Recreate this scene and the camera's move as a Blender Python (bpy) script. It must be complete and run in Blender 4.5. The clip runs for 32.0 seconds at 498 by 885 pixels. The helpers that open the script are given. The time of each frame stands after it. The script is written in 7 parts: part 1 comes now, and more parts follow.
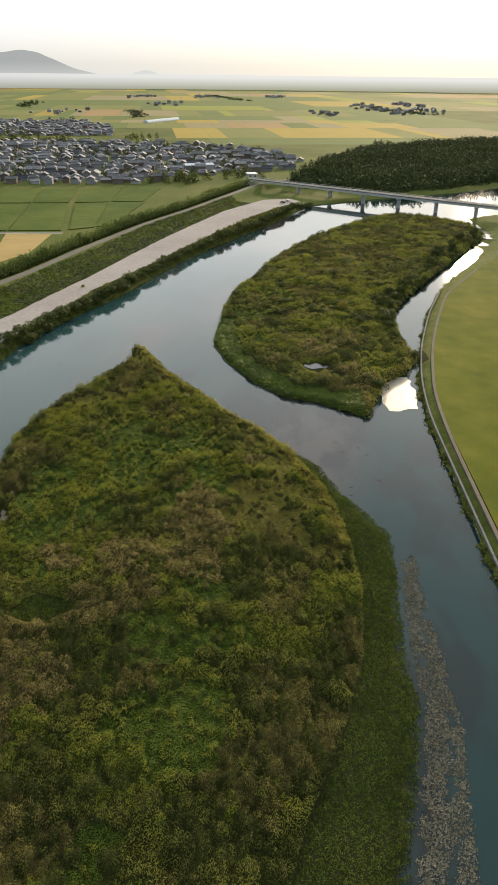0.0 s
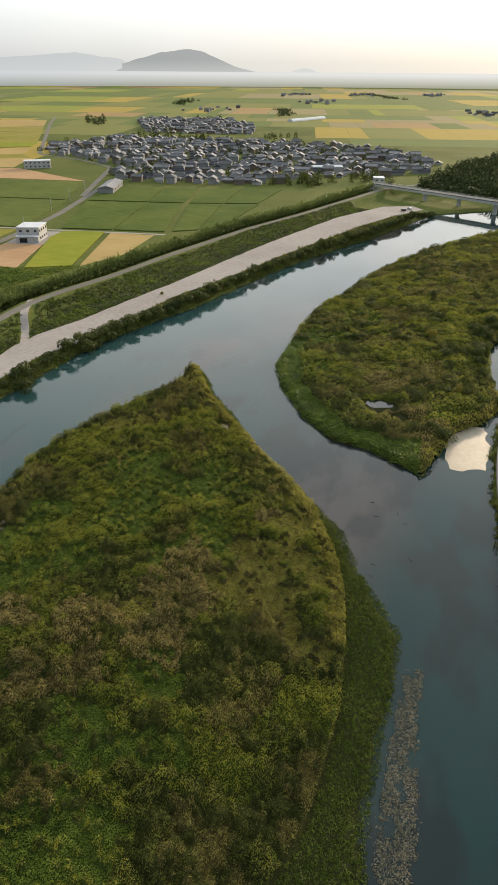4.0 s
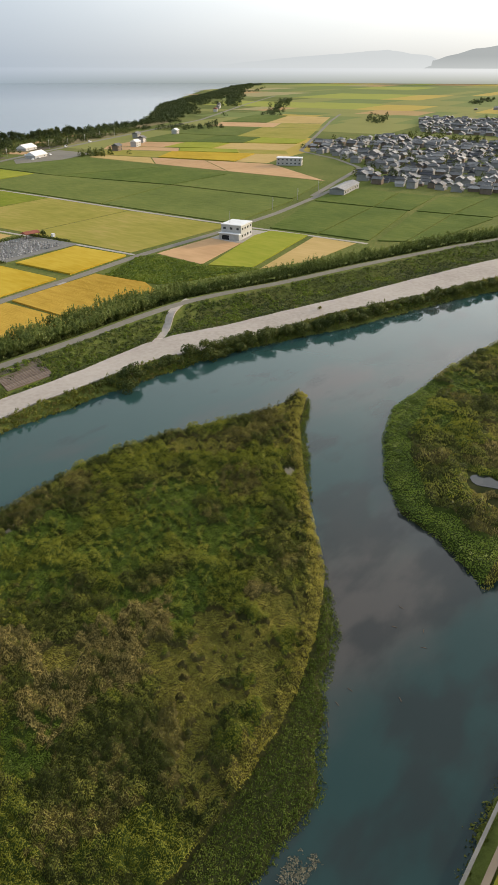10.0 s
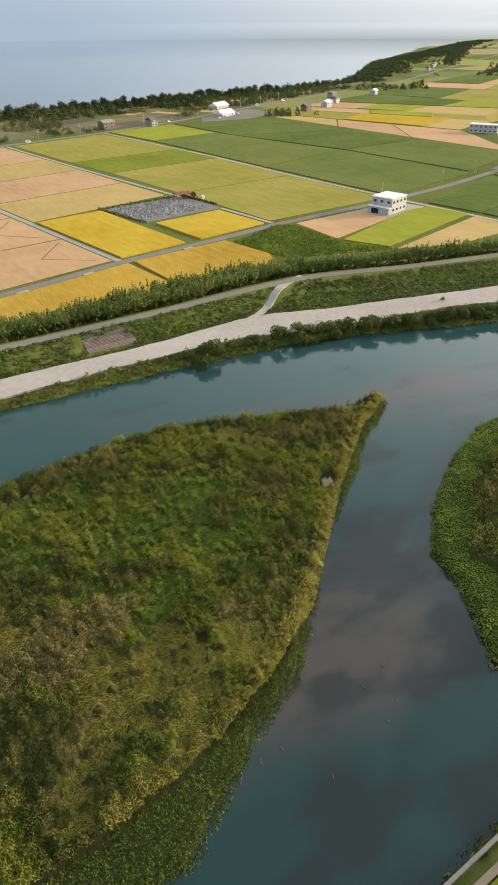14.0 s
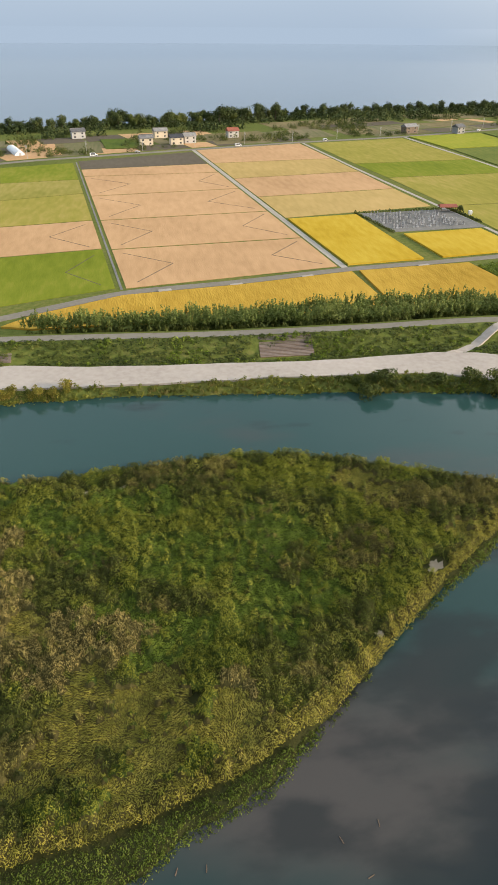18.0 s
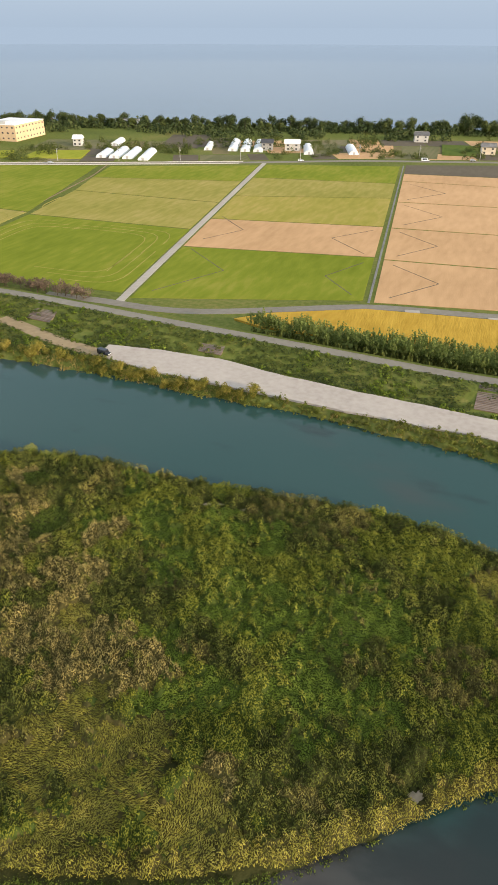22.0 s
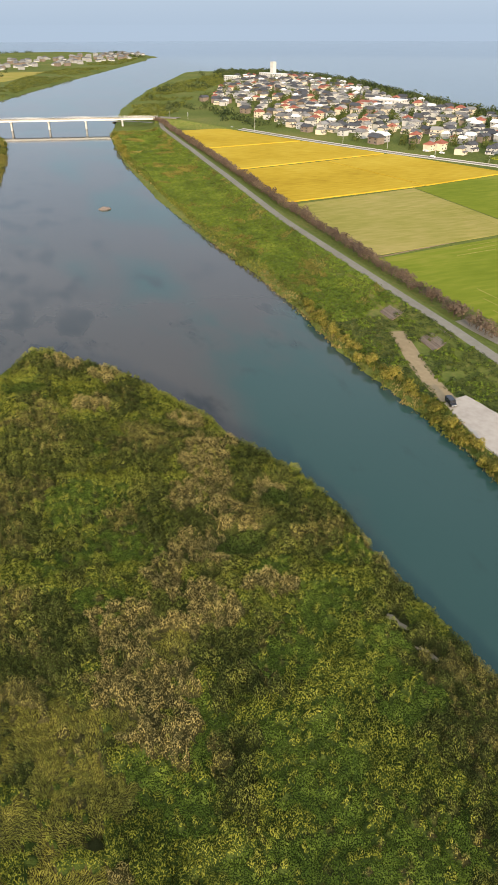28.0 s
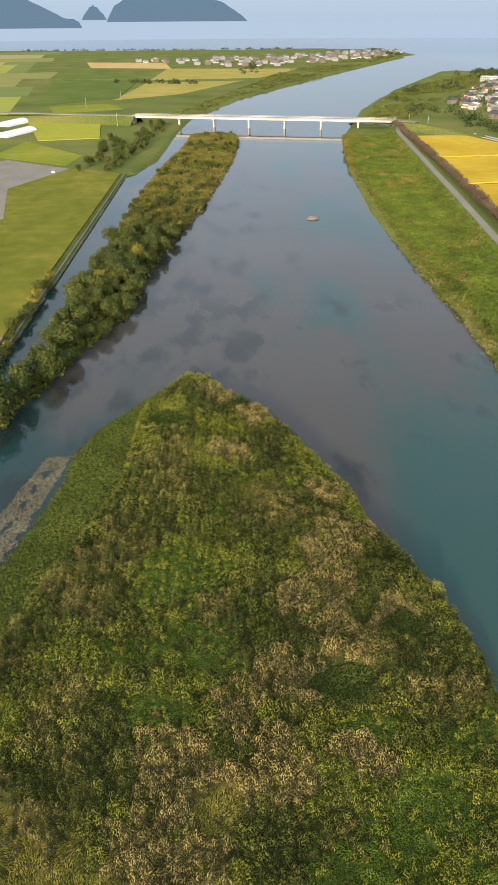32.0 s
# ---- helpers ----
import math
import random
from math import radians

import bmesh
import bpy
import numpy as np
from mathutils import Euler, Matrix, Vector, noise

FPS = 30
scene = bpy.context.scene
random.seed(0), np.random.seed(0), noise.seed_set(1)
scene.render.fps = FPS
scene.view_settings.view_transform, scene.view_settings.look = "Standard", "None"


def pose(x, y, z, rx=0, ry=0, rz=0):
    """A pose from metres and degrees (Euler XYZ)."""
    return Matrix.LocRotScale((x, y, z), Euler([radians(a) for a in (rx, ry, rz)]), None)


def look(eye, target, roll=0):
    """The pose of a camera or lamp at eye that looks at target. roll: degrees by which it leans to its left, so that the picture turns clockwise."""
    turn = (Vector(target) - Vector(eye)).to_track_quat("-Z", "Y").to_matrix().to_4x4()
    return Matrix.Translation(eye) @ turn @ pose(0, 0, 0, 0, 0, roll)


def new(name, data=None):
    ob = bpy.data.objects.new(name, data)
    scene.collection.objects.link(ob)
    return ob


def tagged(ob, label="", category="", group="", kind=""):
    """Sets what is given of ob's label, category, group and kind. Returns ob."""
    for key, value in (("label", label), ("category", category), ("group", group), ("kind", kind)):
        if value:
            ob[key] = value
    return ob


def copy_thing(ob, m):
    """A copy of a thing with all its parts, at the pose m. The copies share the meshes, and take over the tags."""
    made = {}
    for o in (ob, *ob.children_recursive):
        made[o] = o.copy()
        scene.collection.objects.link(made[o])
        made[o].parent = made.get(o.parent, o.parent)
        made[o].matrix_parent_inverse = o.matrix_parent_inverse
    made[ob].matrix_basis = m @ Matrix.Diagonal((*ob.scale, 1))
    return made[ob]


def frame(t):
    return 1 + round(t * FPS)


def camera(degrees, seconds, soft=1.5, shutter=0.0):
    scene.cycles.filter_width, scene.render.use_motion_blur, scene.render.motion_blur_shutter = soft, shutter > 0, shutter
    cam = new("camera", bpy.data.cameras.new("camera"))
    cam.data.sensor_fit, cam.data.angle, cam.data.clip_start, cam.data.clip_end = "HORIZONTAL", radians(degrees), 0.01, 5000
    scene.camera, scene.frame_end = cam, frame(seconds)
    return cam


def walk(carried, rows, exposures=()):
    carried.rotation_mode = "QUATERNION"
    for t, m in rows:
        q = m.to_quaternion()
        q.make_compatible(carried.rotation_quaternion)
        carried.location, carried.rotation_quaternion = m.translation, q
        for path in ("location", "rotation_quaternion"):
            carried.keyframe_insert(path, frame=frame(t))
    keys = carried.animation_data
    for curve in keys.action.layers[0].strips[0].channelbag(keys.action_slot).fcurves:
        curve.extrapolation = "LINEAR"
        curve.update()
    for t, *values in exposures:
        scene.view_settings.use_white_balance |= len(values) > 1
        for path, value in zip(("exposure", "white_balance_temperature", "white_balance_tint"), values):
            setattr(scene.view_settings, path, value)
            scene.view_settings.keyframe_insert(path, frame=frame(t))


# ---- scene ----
cam = camera(41.423, 32.0)
# seconds, eye x, y, z, heading, pitch, roll (degrees)
PATH = [
    (0.0, -145.59, -8.64, 89.49, -88.219, -29.200, 0.619),
    (0.5, -142.34, -11.71, 89.68, -86.385, -29.217, 0.714),
    (1.0, -139.11, -14.70, 89.87, -84.968, -29.257, 0.657),
    (1.5, -135.84, -17.60, 90.04, -83.847, -29.292, 0.570),
    (2.0, -132.52, -20.43, 90.18, -82.597, -29.301, 0.567),
    (2.5, -129.10, -23.21, 90.25, -81.326, -29.327, 0.585),
    (3.0, -125.55, -25.87, 90.27, -79.797, -29.366, 0.549),
    (3.5, -121.91, -28.39, 90.26, -77.828, -29.419, 0.431),
    (4.0, -118.22, -30.88, 90.21, -75.810, -29.435, 0.411),
    (4.5, -114.63, -33.35, 90.12, -73.805, -29.382, 0.456),
    (5.0, -111.46, -36.07, 90.03, -72.129, -29.346, 0.519),
    (5.5, -108.59, -38.99, 89.95, -70.691, -29.344, 0.576),
    (6.0, -105.74, -42.01, 89.92, -69.259, -29.364, 0.604),
    (6.5, -102.65, -44.99, 89.98, -67.604, -29.397, 0.581),
    (7.0, -99.16, -47.87, 90.14, -65.558, -29.438, 0.501),
    (7.5, -95.58, -50.71, 90.38, -63.226, -29.503, 0.387),
    (8.0, -91.94, -53.41, 90.63, -60.830, -29.582, 0.225),
    (8.5, -88.32, -55.93, 90.81, -58.525, -29.627, 0.134),
    (9.0, -84.71, -58.34, 90.95, -56.361, -29.656, 0.099),
    (9.5, -81.04, -60.66, 91.09, -54.250, -29.683, 0.148),
    (10.0, -77.31, -62.87, 91.17, -52.118, -29.717, 0.149),
    (10.5, -73.55, -64.93, 91.24, -50.087, -29.743, 0.097),
    (11.0, -69.64, -66.87, 91.34, -47.917, -29.905, 0.065),
    (11.5, -65.60, -68.61, 91.44, -45.790, -30.457, 0.046),
    (12.0, -61.42, -70.17, 91.58, -43.631, -31.124, 0.032),
    (12.5, -57.13, -71.55, 91.69, -41.470, -31.704, -0.052),
    (13.0, -52.86, -72.87, 91.75, -39.288, -32.046, -0.111),
    (13.5, -48.64, -74.08, 91.75, -37.104, -32.398, -0.218),
    (14.0, -44.30, -74.92, 91.63, -34.965, -32.571, -0.215),
    (14.5, -39.87, -75.38, 91.38, -32.729, -32.564, -0.106),
    (15.0, -35.41, -75.51, 91.02, -30.203, -32.470, 0.035),
    (15.5, -30.99, -75.35, 90.58, -27.193, -32.380, 0.138),
    (16.0, -26.63, -74.94, 90.12, -23.665, -32.350, 0.176),
    (16.5, -22.14, -74.26, 89.76, -20.067, -32.327, 0.249),
    (17.0, -17.62, -73.37, 89.44, -16.422, -32.301, 0.305),
    (17.5, -13.11, -72.34, 89.14, -12.770, -32.289, 0.353),
    (18.0, -8.61, -71.14, 88.87, -9.123, -32.287, 0.366),
    (18.5, -4.07, -69.72, 88.69, -5.406, -32.293, 0.362),
    (19.0, 0.38, -67.98, 88.63, -1.607, -32.290, 0.289),
    (19.5, 4.66, -65.91, 88.68, 2.201, -32.315, 0.125),
    (20.0, 8.73, -63.57, 88.65, 5.993, -32.368, -0.044),
    (20.5, 12.47, -60.92, 88.49, 9.692, -32.364, -0.070),
    (21.0, 15.91, -58.10, 88.25, 13.326, -32.313, -0.011),
    (21.5, 19.13, -55.10, 88.05, 16.934, -32.264, 0.143),
    (22.0, 22.21, -51.89, 87.99, 20.562, -32.238, 0.189),
    (22.5, 25.16, -48.47, 87.98, 24.236, -32.230, 0.191),
    (23.0, 27.90, -44.89, 87.97, 27.942, -32.238, 0.088),
    (23.5, 30.47, -41.12, 88.12, 31.678, -32.268, 0.067),
    (24.0, 33.10, -37.46, 88.33, 35.379, -32.291, -0.019),
    (24.5, 35.63, -33.77, 88.69, 39.100, -32.273, -0.042),
    (25.0, 37.95, -30.01, 89.20, 42.929, -32.293, -0.021),
    (25.5, 39.92, -26.10, 89.79, 46.949, -32.350, 0.010),
    (26.0, 41.41, -21.99, 90.32, 51.246, -32.420, 0.031),
    (26.5, 42.26, -17.62, 90.70, 55.906, -32.476, 0.018),
    (27.0, 42.46, -12.99, 90.88, 60.727, -32.496, -0.040),
    (27.5, 42.33, -8.34, 91.02, 64.763, -32.485, -0.114),
    (28.0, 41.82, -3.71, 91.12, 68.327, -32.484, -0.134),
    (28.5, 40.61, 0.64, 91.26, 71.821, -32.559, -0.055),
    (29.0, 38.54, 4.51, 91.42, 74.952, -32.595, 0.058),
    (29.5, 35.60, 7.74, 91.51, 76.712, -32.616, -0.053),
    (30.0, 31.96, 10.19, 91.57, 78.764, -32.649, -0.073),
    (30.5, 27.82, 11.85, 91.74, 81.345, -32.689, -0.095),
    (31.0, 23.63, 13.03, 92.05, 84.399, -32.693, -0.072),
    (31.5, 19.44, 13.95, 92.39, 86.835, -32.665, -0.124),
    (32.0, 15.26, 14.82, 92.72, 87.860, -32.653, -0.405),
]


def aim(x, y, z, heading, pitch, roll):
    h, p = radians(heading), radians(pitch)
    ahead = Vector((-math.sin(h) * math.cos(p), math.cos(h) * math.cos(p), math.sin(p)))
    return look((x, y, z), Vector((x, y, z)) + 100 * ahead, roll)


walk(cam, [(row[0], aim(*row[1:])) for row in PATH], [(0, -0.10), (4, -0.14), (7, -0.10), (11, 0.06), (13, 0.18), (17, 0.30), (24, 0.30), (32, 0.44)])

# ---- light: low sun over a hazy plain, thin cloud ----
SUN_AZ, SUN_EL = -16.0, 13.0  # degrees; azimuth counted from +x towards +y
world = bpy.data.worlds.new("sky")
scene.world = world
world.use_nodes = True
wn, wl = world.node_tree.nodes, world.node_tree.links
wn.clear()
sky = wn.new("ShaderNodeTexSky")
sky.sky_type = "NISHITA"
sky.sun_disc = False
sky.sun_elevation = radians(SUN_EL)
sky.sun_rotation = radians(90 - SUN_AZ)
sky.air_density, sky.dust_density, sky.ozone_density = 1.0, 2.5, 1.0
wtc = wn.new("ShaderNodeTexCoord")
wsep = wn.new("ShaderNodeSeparateXYZ")
wl.new(wtc.outputs["Generated"], wsep.inputs[0])
wmap = wn.new("ShaderNodeMapping")
wmap.inputs["Scale"].default_value = (1.6, 1.6, 5.0)
wl.new(wtc.outputs["Generated"], wmap.inputs[0])
wnoise = wn.new("ShaderNodeTexNoise")
wnoise.inputs["Scale"].default_value = 1.7
wnoise.inputs["Detail"].default_value = 6.0
wl.new(wmap.outputs[0], wnoise.inputs["Vector"])
wramp = wn.new("ShaderNodeValToRGB")
wramp.color_ramp.elements[0].position, wramp.color_ramp.elements[1].position = 0.40, 0.68
wramp.color_ramp.elements[1].color = (0.38, 0.38, 0.38, 1)
wl.new(wnoise.outputs["Fac"], wramp.inputs[0])
# thin high cloud: a pale veil over the clear sky
wpale = wn.new("ShaderNodeMixRGB")
wl.new(wramp.outputs[0], wpale.inputs[0])
wpale.inputs[1].default_value = (4.1, 4.8, 5.7, 1)
wpale.inputs[2].default_value = (6.3, 6.7, 7.3, 1)
wmix = wn.new("ShaderNodeMixRGB")
wmix.inputs[0].default_value = 0.92
wl.new(sky.outputs[0], wmix.inputs[1])
wdot = wn.new("ShaderNodeVectorMath")
wdot.operation = "DOT_PRODUCT"
wdot.inputs[1].default_value = (math.cos(radians(SUN_AZ)) * math.cos(radians(SUN_EL)), math.sin(radians(SUN_AZ)) * math.cos(radians(SUN_EL)), math.sin(radians(SUN_EL)))
wl.new(wtc.outputs["Generated"], wdot.inputs[0])
wglow = wn.new("ShaderNodeMapRange")  # thin cloud scatters more light forward
wglow.interpolation_type = "SMOOTHSTEP"
wglow.inputs["From Min"].default_value, wglow.inputs["From Max"].default_value = 0.0, 0.98
wglow.inputs["To Min"].default_value, wglow.inputs["To Max"].default_value = 0.0, 1.0
wl.new(wdot.outputs["Value"], wglow.inputs[0])
wfall = wn.new("ShaderNodeMapRange")  # the milky veil lies low, the sky overhead is clearer
wfall.inputs["From Min"].default_value, wfall.inputs["From Max"].default_value = 0.46, 0.82
wfall.inputs["To Min"].default_value, wfall.inputs["To Max"].default_value = 1.0, 0.35
wl.new(wsep.outputs[2], wfall.inputs[0])
wlit = wn.new("ShaderNodeMath")
wlit.operation = "MULTIPLY"
wl.new(wglow.outputs[0], wlit.inputs[0])
wl.new(wfall.outputs[0], wlit.inputs[1])
wsun = wn.new("ShaderNodeVectorMath")  # milky bright cloud towards the sun
wsun.operation = "MULTIPLY"
wsun.inputs[1].default_value = (3.7, 3.3, 2.8)
wl.new(wpale.outputs[0], wsun.inputs[0])
wlow = wn.new("ShaderNodeMapRange")  # blue haze low over the lake
wlow.inputs["From Min"].default_value, wlow.inputs["From Max"].default_value = 0.0, 0.34
wl.new(wsep.outputs[2], wlow.inputs[0])
wblue = wn.new("ShaderNodeMixRGB")
wl.new(wlow.outputs[0], wblue.inputs[0])
wblue.inputs[1].default_value = (2.65, 3.3, 4.15, 1)
wl.new(wpale.outputs[0], wblue.inputs[2])
wveil = wn.new("ShaderNodeMixRGB")
wl.new(wlit.outputs[0], wveil.inputs[0])
wl.new(wblue.outputs[0], wveil.inputs[1])
wrise = wn.new("ShaderNodeMapRange")
wrise.inputs["From Min"].default_value, wrise.inputs["From Max"].default_value = 0.01, 0.2
wl.new(wsep.outputs[2], wrise.inputs[0])
wmilk = wn.new("ShaderNodeMixRGB")
wl.new(wrise.outputs[0], wmilk.inputs[0])
wmilk.inputs[1].default_value = (6.4, 6.4, 6.1, 1)
wl.new(wsun.outputs[0], wmilk.inputs[2])
wl.new(wmilk.outputs[0], wveil.inputs[2])
wl.new(wveil.outputs[0], wmix.inputs[2])
wbg = wn.new("ShaderNodeBackground")
wbg.inputs[1].default_value = 0.14
wl.new(wmix.outputs[0], wbg.inputs[0])
wout = wn.new("ShaderNodeOutputWorld")
wl.new(wbg.outputs[0], wout.inputs[0])

sun_data = bpy.data.lights.new("sun", "SUN")
sun_data.energy, sun_data.angle, sun_data.color = 5.0, radians(2.0), (1.0, 0.775, 0.54)
sun = new("sun", sun_data)
saz, sel = radians(SUN_AZ), radians(SUN_EL)
sun.matrix_world = look((math.cos(saz) * math.cos(sel) * 500, math.sin(saz) * math.cos(sel) * 500, math.sin(sel) * 500), (0, 0, 0))


# ---- materials ----
def mat(name, cols, scale=0.3, patch=0.02, rough=0.8, bump=0.0, bump_scale=3.0, rnd="", rnd_amt=0.35, metal=0.0, spec=0.04, trans=0.0, stretch=(1, 1, 1)):
    """Noise at two scales through a colour ramp; rnd: 'island' or 'object' shifts the ramp per piece."""
    m = bpy.data.materials.new(name)
    m.use_nodes = True
    n, l = m.node_tree.nodes, m.node_tree.links
    p = n["Principled BSDF"]
    p.inputs["Roughness"].default_value = rough
    p.inputs["Metallic"].default_value = metal
    p.inputs["Specular IOR Level"].default_value = spec
    geo = n.new("ShaderNodeNewGeometry")
    mp = n.new("ShaderNodeMapping")
    mp.inputs["Scale"].default_value = stretch
    l.new(geo.outputs["Position"], mp.inputs[0])
    a, b = n.new("ShaderNodeTexNoise"), n.new("ShaderNodeTexNoise")
    a.inputs["Scale"].default_value, a.inputs["Detail"].default_value = scale, 5
    b.inputs["Scale"].default_value, b.inputs["Detail"].default_value = patch, 3
    l.new(mp.outputs[0], a.inputs["Vector"])
    l.new(geo.outputs["Position"], b.inputs["Vector"])
    mix = n.new("ShaderNodeMath")
    mix.operation = "ADD"
    l.new(a.outputs["Fac"], mix.inputs[0])
    l.new(b.outputs["Fac"], mix.inputs[1])
    half = n.new("ShaderNodeMath")
    half.operation = "MULTIPLY_ADD"
    half.inputs[1].default_value, half.inputs[2].default_value = 1.1, -0.6
    l.new(mix.outputs[0], half.inputs[0])
    fac = half.outputs[0]
    if rnd:
        if rnd == "object":
            src = n.new("ShaderNodeObjectInfo").outputs["Random"]
        elif rnd == "both":
            tot, wrap = n.new("ShaderNodeMath"), n.new("ShaderNodeMath")
            wrap.operation = "FRACT"
            l.new(n.new("ShaderNodeObjectInfo").outputs["Random"], tot.inputs[0])
            l.new(geo.outputs["Random Per Island"], tot.inputs[1])
            l.new(tot.outputs[0], wrap.inputs[0])
            src = wrap.outputs[0]
        else:
            src = geo.outputs["Random Per Island"]
        sh = n.new("ShaderNodeMath")
        sh.operation = "MULTIPLY_ADD"
        sh.inputs[1].default_value, sh.inputs[2].default_value = 2 * rnd_amt, -rnd_amt
        l.new(src, sh.inputs[0])
        ad = n.new("ShaderNodeMath")
        l.new(fac, ad.inputs[0])
        l.new(sh.outputs[0], ad.inputs[1])
        fac = ad.outputs[0]
    ramp = n.new("ShaderNodeValToRGB")
    els = ramp.color_ramp.elements
    while len(els) < len(cols):
        els.new(0.5)
    for i, c in enumerate(cols):
        els[i].position = i / (len(cols) - 1) if len(cols) > 1 else 0
        els[i].color = (*c, 1)
    l.new(fac, ramp.inputs[0])
    l.new(ramp.outputs[0], p.inputs["Base Color"])
    if trans:
        t = n.new("ShaderNodeBsdfTranslucent")
        l.new(ramp.outputs[0], t.inputs[0])
        ms = n.new("ShaderNodeMixShader")
        ms.inputs[0].default_value = trans
        l.new(p.outputs[0], ms.inputs[1])
        l.new(t.outputs[0], ms.inputs[2])
        l.new(ms.outputs[0], n["Material Output"].inputs[0])
    if bump:
        bp, nb = n.new("ShaderNodeBump"), n.new("ShaderNodeTexNoise")
        nb.inputs["Scale"].default_value, nb.inputs["Detail"].default_value = bump_scale, 4
        l.new(mp.outputs[0], nb.inputs["Vector"])
        bp.inputs["Strength"].default_value, bp.inputs["Distance"].default_value = bump, 0.3
        l.new(nb.outputs["Fac"], bp.inputs["Height"])
        l.new(bp.outputs[0], p.inputs["Normal"])
    return m


M = {}
M["ground"] = mat("rough grassland", [(0.06, 0.075, 0.018), (0.11, 0.13, 0.03), (0.20, 0.17, 0.06)], 0.5, 0.015, 0.95, 0.6, 1.5)
# island litter is coloured extra dark to paint shade between the plants
M["litter"] = mat("plant litter with gap shade painted in", [(0.026, 0.030, 0.010), (0.05, 0.05, 0.017)], 0.6, 0.05, 0.95, 0.5)
M["gravel"] = mat("pale crushed gravel", [(0.29, 0.25, 0.215), (0.38, 0.335, 0.29), (0.44, 0.39, 0.34)], 0.6, 0.03, 0.95, 0.12, 4.0)
M["asphalt"] = mat("worn grey asphalt", [(0.16, 0.145, 0.12), (0.24, 0.22, 0.18)], 0.6, 0.05, 0.9, 0.1, 8.0)
M["track"] = mat("pale concrete farm track", [(0.29, 0.265, 0.225), (0.41, 0.375, 0.32)], 0.6, 0.05, 0.9, 0.1, 8.0)
M["earth"] = mat("bare brown earth", [(0.16, 0.11, 0.07), (0.27, 0.20, 0.13)], 0.6, 0.05, 0.95, 0.4)
M["lawn"] = mat("mown park lawn", [(0.080, 0.096, 0.012), (0.13, 0.135, 0.018), (0.21, 0.175, 0.032)], 0.12, 0.02, 0.95, 0.2)
M["concrete"] = mat("weathered concrete", [(0.34, 0.33, 0.31), (0.48, 0.47, 0.44)], 0.8, 0.1, 0.85, 0.1)
M["darkconcrete"] = mat("stained dark concrete", [(0.12, 0.12, 0.11), (0.24, 0.23, 0.21)], 0.8, 0.1, 0.85, 0.1)
M["reed"] = mat("green reeds", [(0.030, 0.035, 0.009), (0.100, 0.117, 0.020), (0.215, 0.22, 0.040), (0.36, 0.33, 0.075)], 0.9, 0.09, 0.6, 0, rnd="island", rnd_amt=0.06, trans=0.45, spec=0.12)
M["faded"] = mat("fading olive-brown reeds", [(0.045, 0.042, 0.012), (0.125, 0.117, 0.028), (0.235, 0.21, 0.05), (0.35, 0.30, 0.09)], 0.8, 0.09, 0.65, 0, rnd="island", rnd_amt=0.07, trans=0.3, spec=0.12)
M["darkreed"] = mat("deep green leafy reeds", [(0.026, 0.031, 0.009), (0.080, 0.094, 0.018), (0.18, 0.185, 0.036)], 0.8, 0.09, 0.6, 0, rnd="island", rnd_amt=0.06, trans=0.4, spec=0.12)
M["limereed"] = mat("yellow-green leafy reeds", [(0.070, 0.076, 0.010), (0.20, 0.21, 0.026), (0.34, 0.325, 0.055)], 0.8, 0.09, 0.6, 0, rnd="island", rnd_amt=0.06, trans=0.45, spec=0.12)
# undergrowth colours are kept dark, painting the shade in the gaps
M["under"] = mat("undergrowth with painted shade", [(0.015, 0.018, 0.006), (0.033, 0.038, 0.011), (0.062, 0.062, 0.018)], 1.4, 0.12, 0.9, 0.8, 3.0)
M["undergreen"] = mat("green undergrowth with painted shade", [(0.018, 0.026, 0.007), (0.042, 0.060, 0.012), (0.08, 0.10, 0.022)], 1.4, 0.12, 0.9, 0.8, 3.0)
M["underdry"] = mat("brown undergrowth with painted shade", [(0.027, 0.025, 0.009), (0.06, 0.053, 0.018), (0.105, 0.092, 0.032)], 1.4, 0.12, 0.9, 0.8, 3.0)
M["bamboo"] = mat("pale green cane leaves", [(0.06, 0.085, 0.02), (0.16, 0.20, 0.05), (0.31, 0.33, 0.10)], 0.7, 0.06, 0.6, 0, rnd="island", rnd_amt=0.2, trans=0.4, spec=0.12)
M["weed"] = mat("bright green broadleaf weeds", [(0.050, 0.076, 0.011), (0.135, 0.185, 0.021), (0.27, 0.315, 0.044)], 0.5, 0.08, 0.55, 0, rnd="island", rnd_amt=0.07, trans=0.35, spec=0.12)
M["dry"] = mat("dry straw-coloured grass", [(0.115, 0.096, 0.032), (0.265, 0.215, 0.072), (0.45, 0.36, 0.125)], 0.6, 0.05, 0.7, 0, rnd="island", rnd_amt=0.06, trans=0.3, spec=0.12)
M["golden"] = mat("yellow-green grass", [(0.13, 0.128, 0.02), (0.29, 0.265, 0.042), (0.50, 0.43, 0.088)], 0.6, 0.05, 0.65, 0, rnd="island", rnd_amt=0.06, trans=0.35, spec=0.12)
M["lowgreen"] = mat("floating water plants", [(0.055, 0.078, 0.014), (0.105, 0.14, 0.024), (0.18, 0.205, 0.04)], 1.2, 0.12, 0.55, 0, rnd="island", rnd_amt=0.12, trans=0.2)
M["leaf"] = mat("dark tree leaves", [(0.028, 0.042, 0.012), (0.07, 0.09, 0.02), (0.145, 0.15, 0.032)], 0.25, 0.02, 0.6, 0, rnd="island", rnd_amt=0.3, trans=0.25, spec=0.12)
